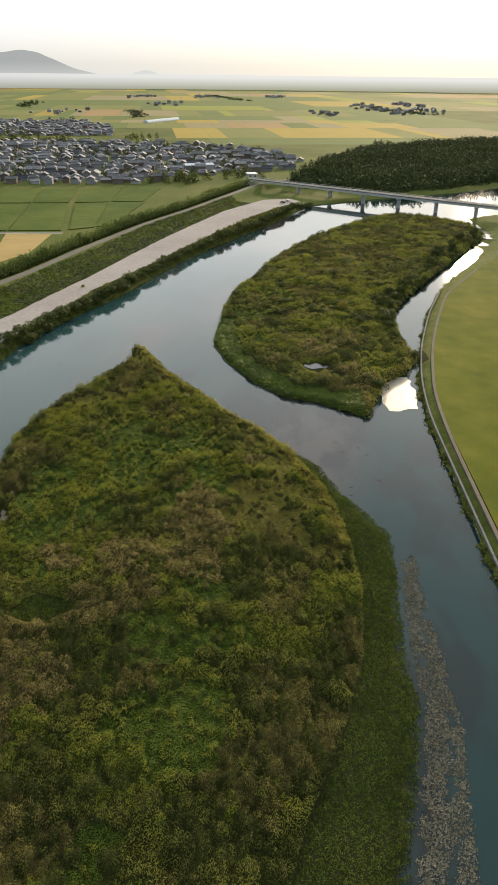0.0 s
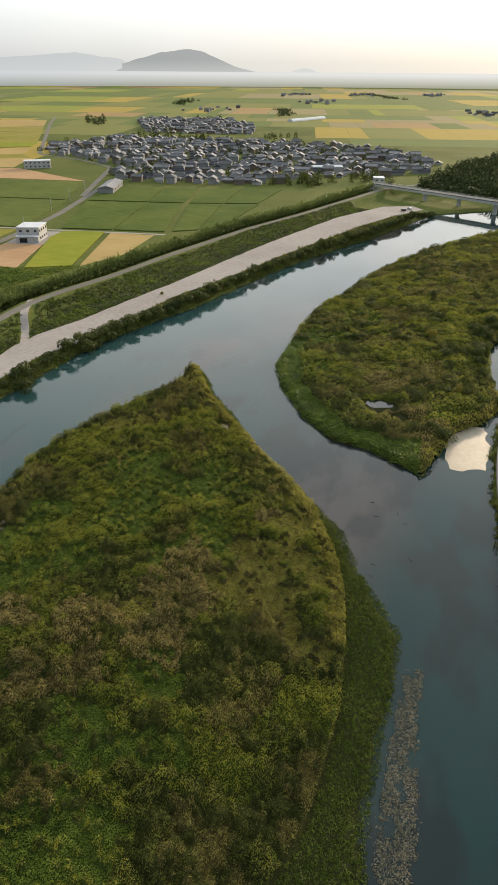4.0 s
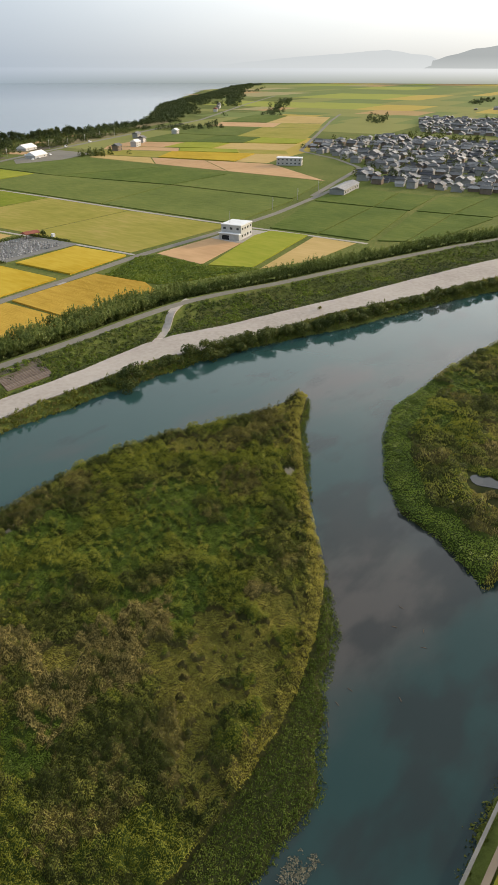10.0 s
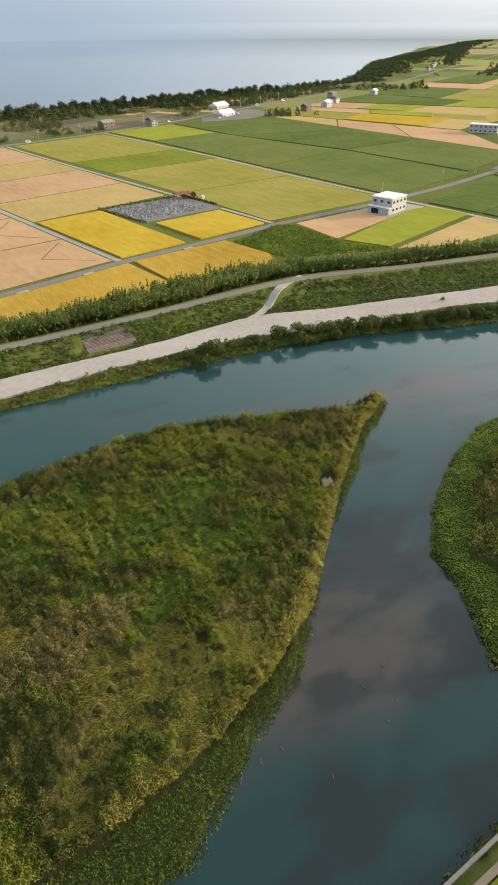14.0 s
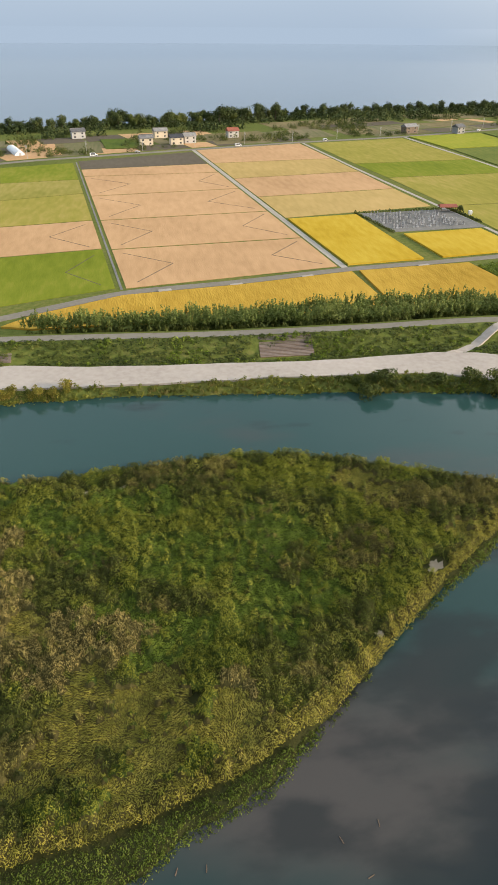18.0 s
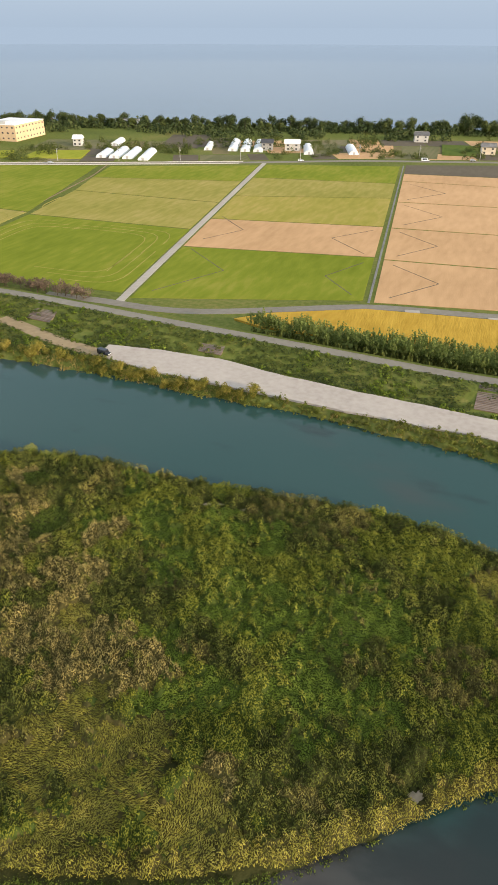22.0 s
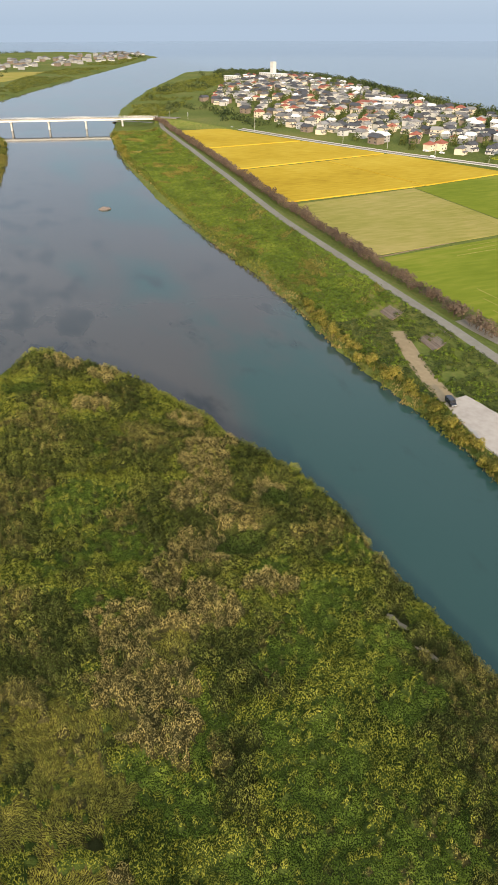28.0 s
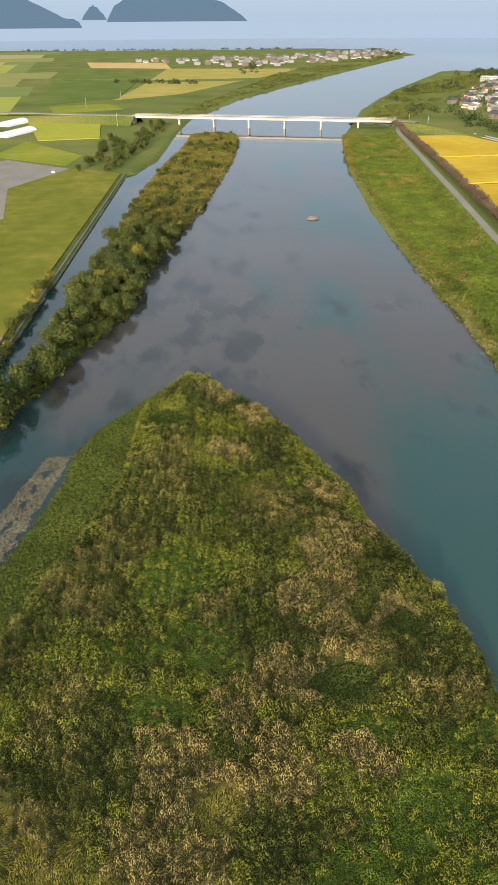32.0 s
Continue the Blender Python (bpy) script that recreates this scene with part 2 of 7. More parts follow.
M["leafyellow"] = mat("yellowing tree leaves", [(0.10, 0.10, 0.018), (0.21, 0.19, 0.035), (0.35, 0.27, 0.07)], 0.25, 0.02, 0.6, 0, rnd="island", rnd_amt=0.3, trans=0.3)
M["leafbrown"] = mat("brown autumn cherry leaves", [(0.08, 0.057, 0.043), (0.14, 0.10, 0.072), (0.21, 0.155, 0.10)], 0.25, 0.05, 0.7, 0, rnd="island", rnd_amt=0.3, trans=0.2)
M["pineleaf"] = mat("dark pine needles", [(0.020, 0.033, 0.013), (0.052, 0.070, 0.024), (0.105, 0.12, 0.042)], 0.25, 0.02, 0.7, 0, rnd="island", rnd_amt=0.3, trans=0.15)
M["bark"] = mat("tree bark", [(0.07, 0.05, 0.035), (0.14, 0.11, 0.08)], 3, 0.3, 0.9)


WEED_BEDS = [(-2, -35, 9), (-9, -44, 9), (19, -39, 7), (22, -17, 7), (-19, -49, 6), (30, -7, 8), (20, -23, 6), (6, -26, 4), (31, -28, 7), (36, 2, 5), (-199, 24, 16), (-104, 67, 9), (-130, 62, 11), (-75, 68, 8), (-154, 54, 12), (-58, 60, 6), (-5, -52, 5)]


def water_mat():
    """Clear green water over a patchy bed: murky shallows and dark weed beds."""
    m = bpy.data.materials.new("calm green river water")
    m.use_nodes = True
    n, l = m.node_tree.nodes, m.node_tree.links
    p = n["Principled BSDF"]
    p.inputs["Roughness"].default_value = 0.04
    p.inputs["IOR"].default_value = 1.33
    geo = n.new("ShaderNodeNewGeometry")
    sep = n.new("ShaderNodeSeparateXYZ")
    l.new(geo.outputs["Position"], sep.inputs[0])

    def tex(scale, detail, stretch):
        mp, t = n.new("ShaderNodeMapping"), n.new("ShaderNodeTexNoise")
        mp.inputs["Scale"].default_value = stretch
        l.new(geo.outputs["Position"], mp.inputs[0])
        t.inputs["Scale"].default_value, t.inputs["Detail"].default_value = scale, detail
        l.new(mp.outputs[0], t.inputs["Vector"])
        return t.outputs["Fac"]

    def span(src, a, b, lo, hi):
        r = n.new("ShaderNodeMapRange")
        r.interpolation_type = "SMOOTHSTEP"
        for k, v in zip(("From Min", "From Max", "To Min", "To Max"), (a, b, lo, hi)):
            r.inputs[k].default_value = v
        l.new(src, r.inputs[0])
        return r.outputs[0]

    def add(a, b):
        t = n.new("ShaderNodeMath")
        l.new(a, t.inputs[0])
        l.new(b, t.inputs[1])
        return t.outputs[0]

    def mix(f, a, b):
        t = n.new("ShaderNodeMixRGB")
        l.new(f, t.inputs[0])
        for k, c in ((1, a), (2, b)):
            if isinstance(c, tuple):
                t.inputs[k].default_value = (*c, 1)
            else:
                l.new(c, t.inputs[k])
        return t.outputs[0]

    murk = add(tex(0.02, 6, (0.55, 1.0, 1)), add(add(span(sep.outputs[0], -190, -10, 0.10, -0.06), span(sep.outputs[1], -54, -24, -0.22, 0.0)), span(sep.outputs[1], 40, 68, 0.05, -0.07)))
    weeds = add(tex(0.075, 9, (0.5, 1.0, 1)), span(sep.outputs[1], 0, 70, 0.03, -0.10))
    for bx0, by0, r in WEED_BEDS:  # dark weed beds in the channel
        far_ = n.new("ShaderNodeVectorMath")
        far_.operation = "DISTANCE"
        far_.inputs[1].default_value = (bx0, by0, 0)
        l.new(geo.outputs["Position"], far_.inputs[0])
        weeds = add(weeds, span(far_.outputs["Value"], r * 0.1, r * 1.6, 0.07, 0.0))
    teal = mix(span(sep.outputs[1], -30, 70, 0.0, 1.0), (0.011, 0.034, 0.032), (0.022, 0.057, 0.052))
    c = mix(span(murk, 0.40, 0.64, 0.0, 1.0), teal, (0.056, 0.051, 0.046))
    c = mix(span(weeds, 0.49, 0.66, 0.0, 0.7), c, (0.012, 0.016, 0.016))
    # paler blue base colour brightens the lake where its reflection stays dark
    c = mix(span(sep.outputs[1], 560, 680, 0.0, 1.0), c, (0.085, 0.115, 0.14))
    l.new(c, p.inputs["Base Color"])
    b, nb = n.new("ShaderNodeBump"), n.new("ShaderNodeTexNoise")
    nb.inputs["Scale"].default_value, nb.inputs["Detail"].default_value = 0.5, 3
    l.new(geo.outputs["Position"], nb.inputs["Vector"])
    b.inputs["Strength"].default_value, b.inputs["Distance"].default_value = 0.05, 0.2
    l.new(nb.outputs["Fac"], b.inputs["Height"])
    l.new(b.outputs[0], p.inputs["Normal"])
    return m


M["water"] = water_mat()
# ---- plan (metres): +x upstream, +y towards the lake ----
BANK_N = [(-2240, 700), (-1535, 476), (-1133, 289), (-874, 188), (-649, 128), (-583, 118), (-499, 108), (-368, 99), (-281, 99), (-218, 101), (-170, 100), (-131, 96.5), (-99, 97.5), (-74, 98.5), (-52, 96.5), (-14, 96.5), (-2, 94.8), (23, 92), (48, 89.5), (73, 86), (94, 82), (117, 73.7), (147, 60), (204, 43), (251, 25), (321, -8), (363, -24), (400, -40), (432, -90), (475, -170), (560, -290)]
BANK_S = [(500, -340), (390, -205), (352, -150), (300, -152), (230, -122), (190, -99), (160, -86), (129, -75), (89, -64), (57.5, -58), (32, -55.5), (-41, -55.5), (-196, -57), (-348, -54), (-485, -52), (-489, -46), (-544, -34), (-613, -30), (-690, -26), (-800, -16), (-1027, 48), (-1382, 198), (-1900, 430), (-2331, 626)]
COAST = [(-4990, 4990), (4990, 4990), (4990, 3500), (3400, 2650), (2300, 2050), (1332, 1340), (900, 960), (640, 860), (500, 835), (310, 805), (184, 775), (55, 725), (-100, 690), (-210, 665), (-300, 640), (-400, 620), (-540, 600), (-700, 600), (-900, 640), (-1150, 700), (-1350, 690), (-1500, 600), (-1560, 510), (-1535, 476), (-2240, 561), (-2331, 626), (-2700, 640), (-2900, 400), (-2850, -100), (-2900, -900), (-3400, -2200), (-4990, -3600)]
ISLE = [(84, 38.8), (75, 32), (64.6, 27), (52.8, 17.5), (43, 11), (30, 2), (15, -11.5), (3, -22), (-10, -27), (-18, -32), (-26, -36.5), (-36, -36.3), (-50, -35), (-64, -34), (-73, -34.6), (-88, -31), (-98, -28.2), (-113, -25), (-127, -24.2), (-138, -19.3), (-150, -11.4), (-162, -2.4), (-165.7, 2.5), (-164, 10), (-157, 14.5), (-145, 25.3), (-128, 33.5), (-110, 41), (-90, 47.5), (-72, 55), (-57, 57.5), (-43, 57.2), (-28, 58), (-15, 59.3), (0, 60.5), (14, 61.5), (25, 58.5), (36, 56), (48, 50), (58, 45.5), (68, 42), (82, 41)]
ISLE_UP = [(102, 13), (131, 12), (160, 8.5), (184, 0), (198, -3), (237, -15), (283, -36), (332, -70), (358, -95), (352, -120), (325, -143), (292, -145), (218, -106), (183, -87), (145, -68), (125, -61), (100, -60), (78, -62), (66, -57), (56, -48), (36, -41), (30, -39), (35, -32), (40, -24), (44, -13), (54, -4), (73, 7), (90, 13)]
ISLE_DOWN = [(-130, -50), (-145, -44), (-181, -34.5), (-219, -20), (-272, -17), (-315, -9), (-391, 5), (-528, 23), (-640, 33), (-676, 30), (-690, 8), (-679, -12), (-600, -18), (-509, -30), (-417, -37), (-330, -41), (-273, -42), (-221, -44), (-180, -47), (-140, -51)]
REED_S = [(84, 38.8), (64.6, 29), (43, 13), (15, -11), (6.7, -15.6), (-2.6, -20), (-12, -23.4), (-19.6, -25.3), (-31, -27), (-47, -28), (-64, -26.2), (-79, -21.6), (-94, -15.2), (-110, -10.5), (-126.5, -9.7), (-144, -9), (-162, 0)]
REEDS = REED_S + ISLE[22:]
LEVEE = [(-700, 192), (-640, 178), (-560, 170), (-505, 165), (-459, 160), (-396, 154), (-273, 141), (-207, 138), (-158, 135.5), (-123, 134), (-73, 130), (-33, 127.5), (13, 123.5), (64, 122.5), (92, 123.5), (118, 122.5), (135, 118), (163, 107.5), (211, 95), (285, 72), (346, 47), (468, 4), (520, -40)]
GRAVEL = [(-87, 113), (-70, 115.5), (-50, 116), (-27, 112), (-2, 109.5), (21, 108), (38, 106.5), (60, 106.5), (79, 107), (92, 105), (113, 96.5), (140, 89), (167, 80.5), (228, 65), (265, 55), (354, 26), (404, -1), (412, -22), (399, -30), (372, -12), (329, 8), (241, 40), (201, 53), (151, 72), (110, 81), (86, 87.5), (74, 93), (52, 95.6), (30, 97), (-2, 98), (-34, 99.8), (-49, 100.5), (-66, 101.3), (-86, 104.5)]


def arr(p):
    return np.array(p, float)


def seg_dist(x, y, poly, closed=True):
    """Distance from points to a polyline."""
    p = arr(poly)
    q = np.roll(p, -1, 0) if closed else p[1:]
    p = p if closed else p[:-1]
    best = np.full(x.shape, 1e9)
    for (ax, ay), (bx, by) in zip(p, q):
        dx, dy = bx - ax, by - ay
        t = np.clip(((x - ax) * dx + (y - ay) * dy) / max(dx * dx + dy * dy, 1e-9), 0, 1)
        best = np.minimum(best, np.hypot(x - ax - t * dx, y - ay - t * dy))
    return best


def inside(x, y, poly):
    p = arr(poly)
    res = np.zeros(x.shape, bool)
    for (ax, ay), (bx, by) in zip(p, np.roll(p, -1, 0)):
        if ay == by:
            continue
        c = ((ay > y) != (by > y)) & (x < (bx - ax) * (y - ay) / (by - ay) + ax)
        res ^= c
    return res


def signed(x, y, poly):
    d = seg_dist(x, y, poly)
    return np.where(inside(x, y, poly), d, -d)


def ease(a, b, v):
    t = np.clip((np.asarray(v, float) - a) / (b - a), 0, 1)
    return t * t * (3 - 2 * t)


RIVER = BANK_N + BANK_S


def vnoise(x, y, size, seed=0):
    """Smooth value noise in 0..1 with cells of the given size."""
    u, v = x / size, y / size
    i, j = np.floor(u).astype(np.int64), np.floor(v).astype(np.int64)
    fu, fv = u - i, v - j
    fu, fv = fu * fu * (3 - 2 * fu), fv * fv * (3 - 2 * fv)

    def lat(a, b):
        h = np.sin(a * 127.1 + b * 311.7 + seed * 74.7) * 43758.5453
        return h - np.floor(h)

    return (lat(i, j) * (1 - fu) + lat(i + 1, j) * fu) * (1 - fv) + (lat(i, j + 1) * (1 - fu) + lat(i + 1, j + 1) * fu) * fv


def wob(x, y):
    return 1.3 * np.sin(x * 0.31 + 1.7 * np.sin(y * 0.23)) * np.sin(y * 0.37 + 1.1 * np.sin(x * 0.17)) + 0.6 * np.sin(x * 1.1 + y * 0.7)


def height(x, y):
    x, y = np.asarray(x, float), np.asarray(y, float)
    wet = np.maximum(signed(x, y, RIVER), signed(x, y, COAST))
    isle = np.maximum.reduce([signed(x, y, ISLE), signed(x, y, ISLE_UP), signed(x, y, ISLE_DOWN)])
    w = 0.5 * wob(x, y)
    z = 2.0 - 3.6 * ease(-4.5, 2.5, wet + w)
    # levee with its road on top
    d = seg_dist(x, y, LEVEE, False)
    z = z + 4.0 * (1 - ease(3.0, 11.0, d)) * ease(-9, -13, wet)
    g = signed(x, y, GRAVEL)
    z = np.where(wet < 2, z + (2.8 - z) * ease(-1.5, 1.0, g), z)
    bank = -1.6 + 2.3 * ease(-2.0, 2.5, isle + w) + 0.5 * ease(4, 14, isle)
    return np.where(isle > -2.0, np.maximum(z, bank), z)


def steps(stops):
    out = [stops[0][0]]
    for (a, h), (b, _) in zip(stops, stops[1:]):
        n = max(1, round((b - a) / h))
        out += [a + (b - a) * (i + 1) / n for i in range(n)]
    return np.array(out)


def mesh_from(name, verts, faces, mats, smooth=False, mat_index=None):
    me = bpy.data.meshes.new(name)
    verts = np.asarray(verts, np.float32)
    faces = np.asarray(faces, np.int32)
    k = faces.shape[1]
    me.vertices.add(len(verts))
    me.vertices.foreach_set("co", verts.ravel())
    me.loops.add(faces.size)
    me.loops.foreach_set("vertex_index", faces.ravel())
    me.polygons.add(len(faces))
    me.polygons.foreach_set("loop_start", np.arange(len(faces), dtype=np.int32) * k)
    me.polygons.foreach_set("loop_total", np.full(len(faces), k, np.int32))
    for m in mats:
        me.materials.append(m)
    if mat_index is not None:
        me.polygons.foreach_set("material_index", np.asarray(mat_index, np.int32))
    me.update(calc_edges=True)
    me.validate()
    me.polygons.foreach_set("use_smooth", np.full(len(faces), smooth))
    return me


gx = steps([(-4990, 300), (-3000, 60), (-2400, 22), (-1600, 14), (-720, 6), (-520, 3.4), (-180, 1.9), (130, 3.4), (480, 10), (700, 30), (2400, 120), (4990, 1)])
gy = steps([(-4990, 400), (-900, 80), (-240, 8), (-130, 3.4), (-62, 1.9), (135, 3.4), (200, 10), (720, 18), (1400, 40), (2400, 120), (4990, 1)])
GX, GY = np.meshgrid(gx, gy)
GZ = height(GX.ravel(), GY.ravel())
idx = np.arange(GX.size).reshape(GX.shape)
quads = np.stack([idx[:-1, :-1], idx[:-1, 1:], idx[1:, 1:], idx[1:, :-1]], -1).reshape(-1, 4)
mid = np.stack([GX.ravel(), GY.ravel()], 1)[quads].mean(1)
near = np.abs(mid - arr((-170, 0))).max(1) < 560
wild = np.zeros(len(quads), bool)
wild[near] = np.maximum.reduce([signed(*mid[near].T, q) for q in (ISLE, ISLE_UP, ISLE_DOWN)]) > -3
ground = new("ground", mesh_from("ground", np.stack([GX.ravel(), GY.ravel(), GZ], 1), quads, [M["ground"], M["litter"]], True, wild))
tagged(ground, "green and brown river plain with grassy banks", "ground", kind="structure")

wv = [(-4990, -4990, 0), (4990, -4990, 0), (4990, 4990, 0), (-4990, 4990, 0)]
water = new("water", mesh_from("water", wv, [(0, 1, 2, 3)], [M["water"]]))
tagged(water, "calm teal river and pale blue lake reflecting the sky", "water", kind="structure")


def part(name, bm, material, parent, label=""):
    me = bpy.data.meshes.new(name)
    bm.to_mesh(me)
    bm.free()
    if material:
        me.materials.append(material)
    ob = new(name, me)
    ob.parent = parent
    if label:
        ob["label"] = label
    return ob


def shared(name, me, parent, m=None, label=""):
    ob = new(name, me)
    ob.parent = parent
    if m is not None:
        ob.matrix_local = m
    if label:
        ob["label"] = label
    return ob


def ztop(x, y):
    return height(np.array([x]), np.array([y]))[0]


def strip(name, pts, width, lift, material, label, cat, step=6.0, kind="structure", flat=None):
    """A ribbon with thickness along a polyline, laid on the ground."""
    p = arr(pts)
    out = [p[0]]
    for a, b in zip(p, p[1:]):
        n = max(1, int(np.hypot(*(b - a)) / step))
        out += [a + (b - a) * (i + 1) / n for i in range(n)]
    p = arr(out)
    for _ in range(3):
        p[1:-1] = (p[:-2] + 2 * p[1:-1] + p[2:]) / 4
    t = np.gradient(p, axis=0)
    t /= np.linalg.norm(t, axis=1)[:, None] + 1e-9
    nrm = np.stack([-t[:, 1], t[:, 0]], 1)
    width = np.broadcast_to(width, len(p))[:, None] / 2
    l, r = p + nrm * width, p - nrm * width
    zl, zc, zr = height(*l.T), height(*p.T), height(*r.T)
    z = np.maximum(np.maximum(zl, zr), zc) + lift if flat is None else np.full(len(p), flat)
    k = len(p)
    v = np.concatenate([np.c_[l, z], np.c_[r, z], np.c_[l, z - 0.6], np.c_[r, z - 0.6]])
    i = np.arange(k - 1)
    f = np.concatenate([np.stack([i, i + k, i + k + 1, i + 1], 1), np.stack([i + 2 * k, i, i + 1, i + 2 * k + 1], 1), np.stack([i + k, i + 3 * k, i + 3 * k + 1, i + k + 1], 1)])
    f = f[:, ::-1]
    ob = new(name, mesh_from(name, v, f, [material]))
    return tagged(ob, label, cat, kind=kind)


def roughen(poly, step=2.5, amp=0.7, seed=3):
    """The same outline with an uneven, worn edge."""
    out = []
    for a, b in zip(poly, poly[1:] + poly[:1]):
        a, b = arr(a), arr(b)
        n = max(1, int(np.hypot(*(b - a)) / step))
        out += [a + (b - a) * i / n for i in range(n)]
    p = arr(out)
    t = np.roll(p, -1, 0) - np.roll(p, 1, 0)
    t /= np.linalg.norm(t, axis=1)[:, None] + 1e-9
    w = (vnoise(p[:, 0], p[:, 1], 7.0, seed) - 0.5) * 2 + (vnoise(p[:, 0], p[:, 1], 2.2, seed + 1) - 0.5)
    return [tuple(q) for q in p + np.stack([-t[:, 1], t[:, 0]], 1) * (amp * w)[:, None]]


def slab(name, poly, z, material, label, cat, thick=0.5, kind="structure", group=""):
    """A polygon with thickness, its top at z."""
    bm = bmesh.new()
    if sum(a[0] * b[1] - b[0] * a[1] for a, b in zip(poly, poly[1:] + poly[:1])) < 0:
        poly = poly[::-1]
    vs = [bm.verts.new((x, y, z)) for x, y in poly]
    lo = [bm.verts.new((x, y, z - thick)) for x, y in poly]
    bm.faces.new(vs)
    for k in range(len(vs)):
        j = (k + 1) % len(vs)
        bm.faces.new((vs[k], lo[k], lo[j], vs[j]))
    bmesh.ops.triangulate(bm, faces=bm.faces)
    me = bpy.data.meshes.new(name)
    bm.to_mesh(me)
    bm.free()
    me.materials.append(material)
    return tagged(new(name, me), label, cat, group, kind)


# ---- roads, tracks, gravel ----
COASTROAD = [(-754, 150), (-700, 205), (-641, 252), (-533, 287), (-447, 320), (-371, 357), (-324, 376), (-271, 396), (-170, 442), (-91, 482), (39, 522), (134, 551), (236, 573), (348, 612), (461, 665), (657, 745), (982, 880), (1500, 1180), (2055, 1480)]
FARMROAD = [(-135, 147), (-108, 149), (-88, 147), (-72, 151), (-47, 163.5), (-18, 178.5), (27, 184), (76, 194.5), (122, 199), (170, 206), (240, 209), (313, 217), (388, 232), (440, 243)]
M["tantrack"] = mat("worn tan earth", [(0.22, 0.165, 0.095), (0.34, 0.26, 0.16)], 0.6, 0.05, 0.95, 0.4)
slab("gravel_terrace", roughen(GRAVEL, 2.5, 0.35, 5), 2.86, M["gravel"], "long pale gravel terrace on the river bank", "gravel", 0.6)
strip("levee_road", LEVEE, 4.2, 0.06, M["asphalt"], "narrow grey asphalt road along the levee crest", "road")
strip("coast_road", COASTROAD, 7.0, 0.12, M["asphalt"], "grey two-lane coast road", "road")
strip("farm_road", FARMROAD, 5.0, 0.10, M["asphalt"], "grey asphalt farm road between fields", "road")
strip("farm_track", [(-105, 150), (-153, 446)], 3.4, 0.08, M["track"], "pale concrete farm track", "track")
strip("farm_track", [(75.5, 195.4), (38, 519)], 3.0, 0.08, M["track"], "pale concrete farm track", "track")
strip("farm_track", [(170, 209), (166, 252), (158, 325), (148, 420), (137, 545)], 2.4, 0.08, M["track"], "pale farm track beside a ditch", "track")
strip("farm_track", [(265, 211), (262, 240), (258, 300), (254, 402), (240, 570)], 3.0, 0.08, M["track"], "pale farm track beside a ditch", "track")
strip("farm_track", [(264, 210), (268, 170), (272, 122)], 3.0, 0.08, M["track"], "pale farm track", "track")
strip("ditch", [(-18.5, 181.5), (-54, 473)], 0.9, 0.10, M["darkconcrete"], "dark concrete irrigation ditch", "ditch")
strip("ditch", [(-211, 160), (-226, 255), (-245, 355), (-258, 396)], 0.9, 0.10, M["earth"], "grassy field ditch", "ditch")
strip("ramp", [(76, 101), (84, 106), (96, 113), (107, 119.5), (121, 124)], 3.0, 0.04, M["gravel"], "pale gravel ramp up to the levee road", "ramp", 2.0)
strip("earth_track", [(-86, 107.5), (-97, 109.5), (-108, 112), (-122, 117), (-135, 121)], 5.5, 0.08, M["tantrack"], "worn brown earth track at the end of the gravel", "track", 3.0)
strip("town_road", [(388, 236), (470, 262), (560, 290), (610, 350), (650, 425), (860, 535), (1112, 668), (1300, 760)], 5.0, 0.12, M["asphalt"], "straight grey farm road to the far fields", "road")


for off in (4.2, -4.2):
    gp = [(x, y + off) for x, y in COASTROAD[2:9]]
    strip("guard_rail", gp, 0.16, 0.62, M["concrete"], "low pale guard rail beside the coast road", "guard rail")


# ---- fields ----
def crop(name, cols, along=(1.0, 0.25), bump=0.3):
    return mat(name, cols, 0.35, 0.02, 0.95, bump, 1.6, rnd="object", rnd_amt=0.12, stretch=(along[0], along[1], 1))


C = {
    "gold": crop("ripe golden rice", [(0.30, 0.19, 0.015), (0.42, 0.28, 0.025), (0.50, 0.36, 0.05)]),
    "ochre": crop("brownish-gold rice", [(0.30, 0.185, 0.025), (0.42, 0.265, 0.042), (0.50, 0.335, 0.065)], bump=0.9),
    "green": crop("green regrowth on a cut rice field", [(0.115, 0.145, 0.012), (0.165, 0.19, 0.02), (0.25, 0.23, 0.042)]),
    "olive": crop("olive-green stubble", [(0.20, 0.19, 0.03), (0.27, 0.235, 0.05), (0.37, 0.275, 0.09)]),
    "pink": crop("dry pinkish-tan rice stubble", [(0.36, 0.22, 0.11), (0.45, 0.28, 0.145), (0.52, 0.33, 0.175)]),
    "straw": crop("thin straw over green stubble", [(0.18, 0.175, 0.032), (0.255, 0.225, 0.055), (0.35, 0.275, 0.095)]),
    "tan": crop("pale tan stubble", [(0.32, 0.23, 0.08), (0.41, 0.29, 0.11), (0.48, 0.335, 0.14)]),
    "dark": crop("dark green soy beans", [(0.055, 0.085, 0.015), (0.09, 0.12, 0.024), (0.14, 0.16, 0.035)], bump=0.9),
    "bean": crop("mid-green bean rows", [(0.075, 0.10, 0.022), (0.115, 0.14, 0.032), (0.165, 0.175, 0.045)], bump=0.9),
    "lime": crop("yellow-green rice", [(0.18, 0.21, 0.02), (0.25, 0.26, 0.03), (0.32, 0.29, 0.05)]),
    "soil": crop("ploughed dark earth", [(0.09, 0.075, 0.055), (0.13, 0.11, 0.08)]),
}
